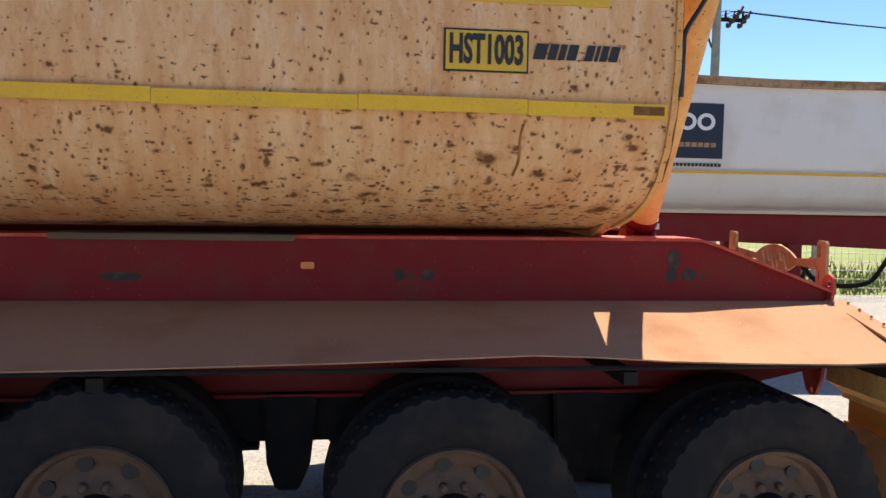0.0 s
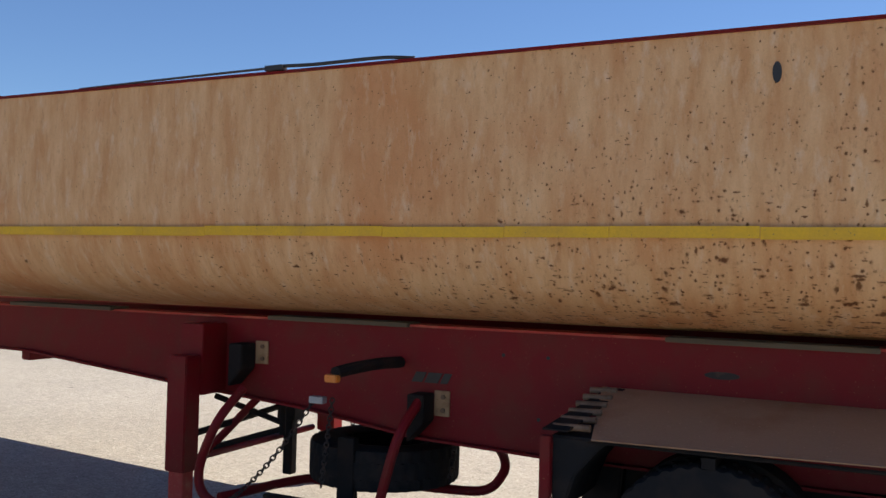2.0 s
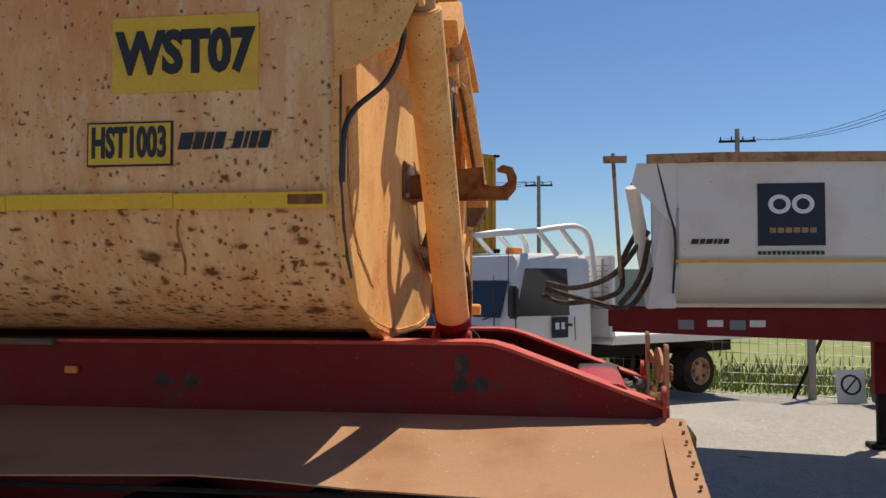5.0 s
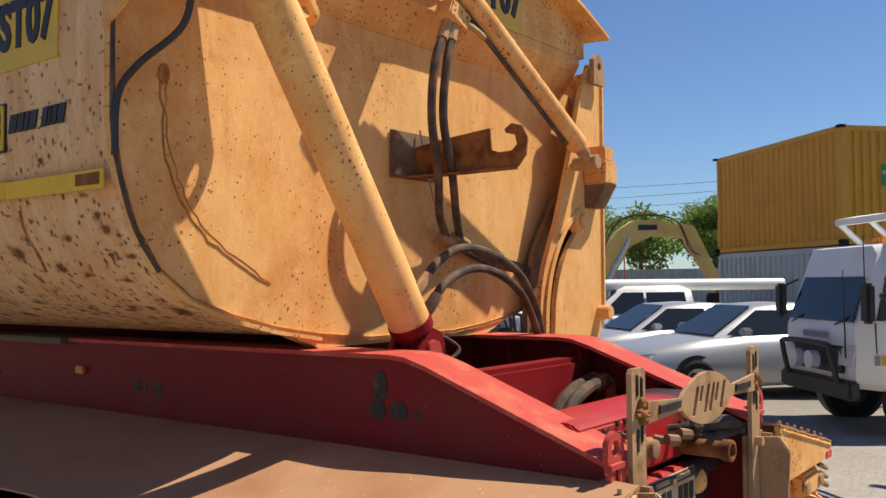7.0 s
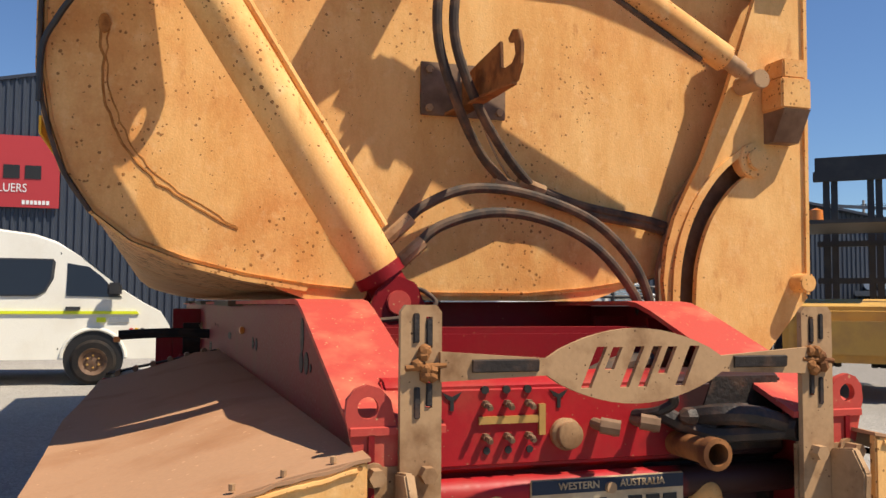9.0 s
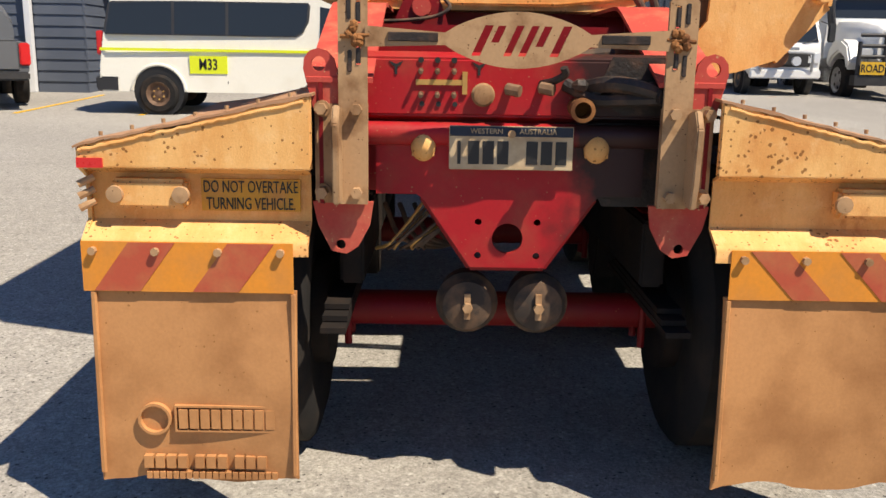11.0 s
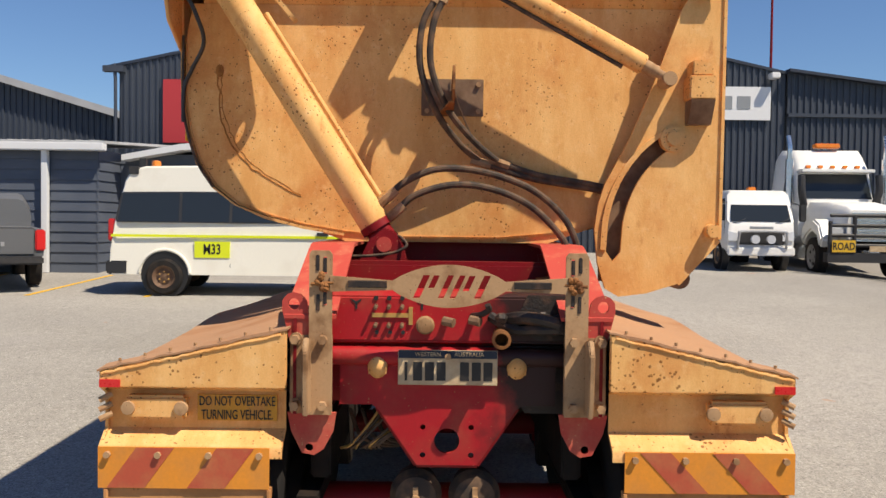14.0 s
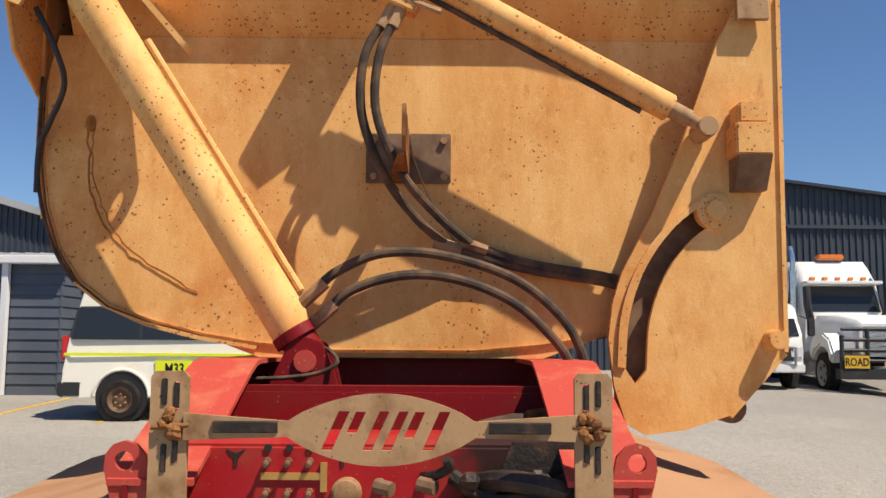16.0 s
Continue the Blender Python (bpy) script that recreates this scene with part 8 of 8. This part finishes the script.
# ---- fence, grass, poles, trees ----
bm = B()
rings(bm, [[(x, y, ground_z(x) + 0.006) for y in (11.9, 15, 20, 40, 160)] for x in (-3, 6, 14, 40, 200)], close=False)
lone("grass_field", bm, GRASS, "rough green field behind the fence", "grass", "structure")
rng = np.random.default_rng(5)
verts, faces = [], []
for k in range(5200):
    x, y = rng.uniform(-2, 16), 11.9 + abs(rng.normal(0, 2.6))
    h, a, w = rng.uniform(0.10, 0.38), rng.uniform(0, 6.28), rng.uniform(0.012, 0.03)
    g, n0 = ground_z(x), len(verts)
    dx, dy = math.cos(a) * w, math.sin(a) * w
    lx, ly = rng.normal(0, 0.08, 2)
    verts += [(x - dx, y - dy, g), (x + dx, y + dy, g), (x + lx, y + ly, g + h)]
    faces.append((n0, n0 + 1, n0 + 2))
me = bpy.data.meshes.new("grass_tufts")
me.from_pydata(verts, [], faces)
me.materials.append(GRASS)
tagged(new("grass_tufts", me), "long green and straw-coloured grass along the fence", "grass", kind="stuff")
fence = thing("wire_fence", "wire mesh fence on grey concrete posts", "fence")
for k, x in enumerate((-1.5, 1.1, 3.5, 5.05, 7.2, 9.6, 12.2)):
    bm = B()
    box(bm, x - 0.06, x + 0.06, 11.45, 11.57, ground_z(x) - 0.1, ground_z(x) + 1.75)
    part("post", bm, CONCRETE, fence, bevel=0.01)
for x in (3.2, 5.9):
    bm = B()
    rod(bm, (x, 11.5, ground_z(x)), (x + 0.55, 11.5, 1.1), 0.03, 6)
    part("brace", bm, DARK, fence)
for k in range(9):
    bm = B()
    z = 0.05 + 0.17 * k
    rod(bm, (-1.5, 11.5, z + 0.02), (12.2, 11.5, z - 0.3), 0.006, 5)
    part("wire", bm, GALV, fence)
bm = B()
for k in range(90):
    x = -1.4 + 0.15 * k
    rod(bm, (x, 11.5, ground_z(x)), (x, 11.5, ground_z(x) + 1.4), 0.004, 4)
tagged(part("mesh_wire", bm, GALV, fence), kind="stuff")
sgn = thing("no_smoking_sign", "white prohibition sign leaning on the fence", "sign", at=Matrix.Translation((4.05, 11.2, ground_z(4))) @ pose(0, 0, 0, -12, 0, 8))
bm = B()
box(bm, -0.24, 0.24, -0.01, 0.01, 0.0, 0.55)
part("board", bm, TRIM, sgn)
bm = B()
holed(bm, circle(0, 0.30, 0.17, 24), [circle(0, 0.30, 0.135, 24)], "y", -0.016, -0.011)
prism(bm, [(-0.11, 0.20), (-0.09, 0.18), (0.11, 0.40), (0.09, 0.42)], "y", -0.016, -0.011)
part("symbol", bm, BLACK, sgn)
bin_ = thing("wheelie_bin", "dark green wheeled bin beside the fence", "bin", at=Matrix.Translation((4.55, 11.0, ground_z(4.5))))
bm = B()
rings(bm, [[(sx * w, sy * w, z) for sx, sy in ((-1, -1), (1, -1), (1, 1), (-1, 1))] for z, w in ((0.03, 0.2), (0.42, 0.25))])
part("tub", bm, surface("dark_green_plastic", (0.015, 0.05, 0.045), rough=0.5), bin_, bevel=0.02)
bm = B()
box(bm, -0.27, 0.27, -0.28, 0.28, 0.42, 0.47)
part("lid", bm, surface("teal_plastic_lid", (0.02, 0.10, 0.10), rough=0.5), bin_, bevel=0.02)


def power_pole(x, y, h, label, gear=True):
    v = thing("power_pole", label, "power pole", at=Matrix.Translation((x, y, 0)))
    bm = B()
    rod(bm, (0, 0, ground_z(x) - 0.2), (0, 0, h), 0.17, 14, 0.13)
    part("pole", bm, CONCRETE, v, "grey pole")
    bm = B()
    box(bm, 0.0 if gear else -1.0, 1.0, -0.06, 0.06, h - 0.75, h - 0.63)
    part("crossarm", bm, DARK, v)
    for x_ in ((0.3, 0.6, 0.9) if gear else (-0.9, -0.3, 0.3, 0.9)):
        bm = B()
        rod(bm, (x_, 0, h - 0.63), (x_, 0, h - 0.42), 0.05, 8, 0.03)
        part("insulator", bm, DARK, v)
    if gear:
        bm = B()
        tube(bm, [(-0.15, 0, h - 1.6), (-0.5, 0, h - 0.6), (-0.45, 0, h + 0.25), (-0.2, 0, h + 0.35), (0.0, 0, h + 0.1)], 0.035, 8)
        part("cable_loop", bm, PLASTIC, v, "looped service cable")
        for k in range(5):
            bm = B()
            m = Matrix.Translation((0.45 + 0.13 * k, -0.1, h - 0.75 + 0.14 * (k % 3)))
            lathe(bm, [(-0.25, 0.05), (-0.15, 0.10), (-0.05, 0.05), (0.05, 0.10), (0.15, 0.05), (0.25, 0.04)], m @ pose(0, 0, 0, 0, 35, 0), 10)
            part("switch_insulator", bm, PLASTIC, v)
    return v


power_pole(10.4, 23.1, 8.15, "grey power pole with switch gear and cable loops")
power_pole(8.6, 47.0, 10.4, "distant grey power pole", False)
power_pole(40.0, 20.0, 8.2, "grey power pole further along the line", False)
for k in range(3):
    for p, q in (((10.7 + 0.3 * k, 23.1, 7.75), (7.9 + 0.7 * k, 47.0, 9.9)), ((10.7 + 0.3 * k, 23.1, 7.75), (39.2 + 0.6 * k, 20.0, 7.7))):
        bm = B()
        pts = [Vector(p).lerp(Vector(q), f) - Vector((0, 0, 1.2 * 4 * f * (1 - f) * 0.6)) for f in np.linspace(0, 1, 9)]
        tube(bm, pts, 0.012, 4, 1, smooth=False)
        lone("overhead_wire", bm, PLASTIC, "thin black overhead power wire", "wire", group="overhead wires")
power_pole(-75.0, 72.0, 13.0, "distant grey power pole", False)
power_pole(-3.0, 60.0, 9.5, "distant grey power pole", False)
for k in range(4):
    bm = B()
    p, q = Vector((-75.9 + 0.6 * k, 72, 12.6)), Vector((-3.9 + 0.6 * k, 60, 9.1))
    pts = [p.lerp(q, f) - Vector((0, 0, 4 * f * (1 - f) * (0.8 + 0.9 * k))) for f in np.linspace(0, 1, 11)]
    tube(bm, pts, 0.02, 4, 1, smooth=False)
    lone("overhead_wire", bm, PLASTIC, "thin black overhead power wire", "wire", group="overhead wires")


def tree(label, x, y, h, spread, seed, leaves=5200, leaf=0.20):
    v = thing("tree", label, "tree", "yard trees", Matrix.Translation((x, y, ground_z(x))))
    rng = np.random.default_rng(seed)
    tips = []
    bm = B()
    tube(bm, [(0, 0, 0), (0.1, 0.05, h * 0.2), (-0.05, 0.1, h * 0.4), (0.1, 0, h * 0.62)], h * 0.028, 8, 3)
    for k in range(11):
        a, z = 2.4 * k + rng.uniform(-0.4, 0.4), h * (0.25 + 0.045 * k)
        r = spread * rng.uniform(0.55, 0.95) * (1 - 0.35 * k / 11)
        tip = (r * math.cos(a), r * math.sin(a), min(h * 0.95, z + h * rng.uniform(0.16, 0.34)))
        midp = (tip[0] * 0.45, tip[1] * 0.45, z + (tip[2] - z) * 0.35)
        tube(bm, [(0.02, 0.03, z), midp, tip], h * 0.010, 6, 3)
        tips += [tip, midp, (tip[0] * 0.75, tip[1] * 0.75, tip[2] * 0.92)]
    tips += [(0, 0, h * 0.9), (spread * 0.2, 0, h * 0.85), (-spread * 0.2, 0.3, h * 0.8)]
    part("trunk", bm, BARK, v, "brown trunk and limbs")
    tips = np.array(tips)
    pick = tips[rng.integers(0, len(tips), leaves)]
    size = spread * rng.uniform(0.16, 0.36, (leaves, 1))
    off = rng.normal(0, 1, (leaves, 3))
    off = off / np.linalg.norm(off, axis=1, keepdims=True) * rng.uniform(0.3, 1.0, (leaves, 1)) ** 0.5
    pos = pick + off * size * np.array([1.2, 1.2, 0.85])
    a = rng.normal(0, 1, (leaves, 3))
    a /= np.linalg.norm(a, axis=1, keepdims=True)
    b = np.cross(a, rng.normal(0, 1, (leaves, 3)))
    b /= np.linalg.norm(b, axis=1, keepdims=True)
    s = leaf * rng.uniform(0.6, 1.3, (leaves, 1))
    quad = np.stack([pos - a * s, pos + b * s * 0.45, pos + a * s, pos - b * s * 0.45], 1).reshape(-1, 3)
    me = bpy.data.meshes.new("crown")
    me.from_pydata(quad.tolist(), [], [(4 * i, 4 * i + 1, 4 * i + 2, 4 * i + 3) for i in range(leaves)])
    me.materials.append(LEAF)
    ob = new("crown", me)
    ob.parent = v
    tagged(ob, "dense green leaf crown", kind="stuff")


tree("large dense green tree behind parked machines", -23.5, 37.5, 6.7, 3.9, 1, 60000, 0.095)
tree("grey-green tree beyond the yard", -33.0, 58.0, 8.0, 3.2, 3, 3500, 0.22)
tree("grey-green tree beyond the yard", -28.0, 60.0, 6.5, 3.4, 4, 3500, 0.22)
tree("grey-green tree beyond the yard", -11.0, 52.0, 7.0, 3.6, 5, 3500, 0.22)

tree("grey-green tree beyond the yard", -18.5, 50.0, 6.2, 3.0, 6, 12000, 0.12)
tree("grey-green tree beyond the yard", -26.5, 41.5, 7.6, 2.6, 7, 22000, 0.10)

# grey sheet fence that closes the yard behind the machines
bm = B()
pts = []
for k in range(160):
    a = 0.3 * k
    pts += [(a, 0.0), (a + 0.15, 0.0), (a + 0.18, 0.04), (a + 0.27, 0.04)]
pts += [(48.0, 0.0), (48.0, -0.05), (0.0, -0.05)]
at = Matrix.Translation((-36.0, 46.0, 0)) @ pose(0, 0, 0, 0, 0, 6)
rings(bm, [[at @ Vector((a, -d, z)) for a, d in pts] for z in (-0.2, 2.6)])
lone("boundary_fence", bm, CONTGREY, "grey ribbed sheet fence closing the yard", "fence", "structure")
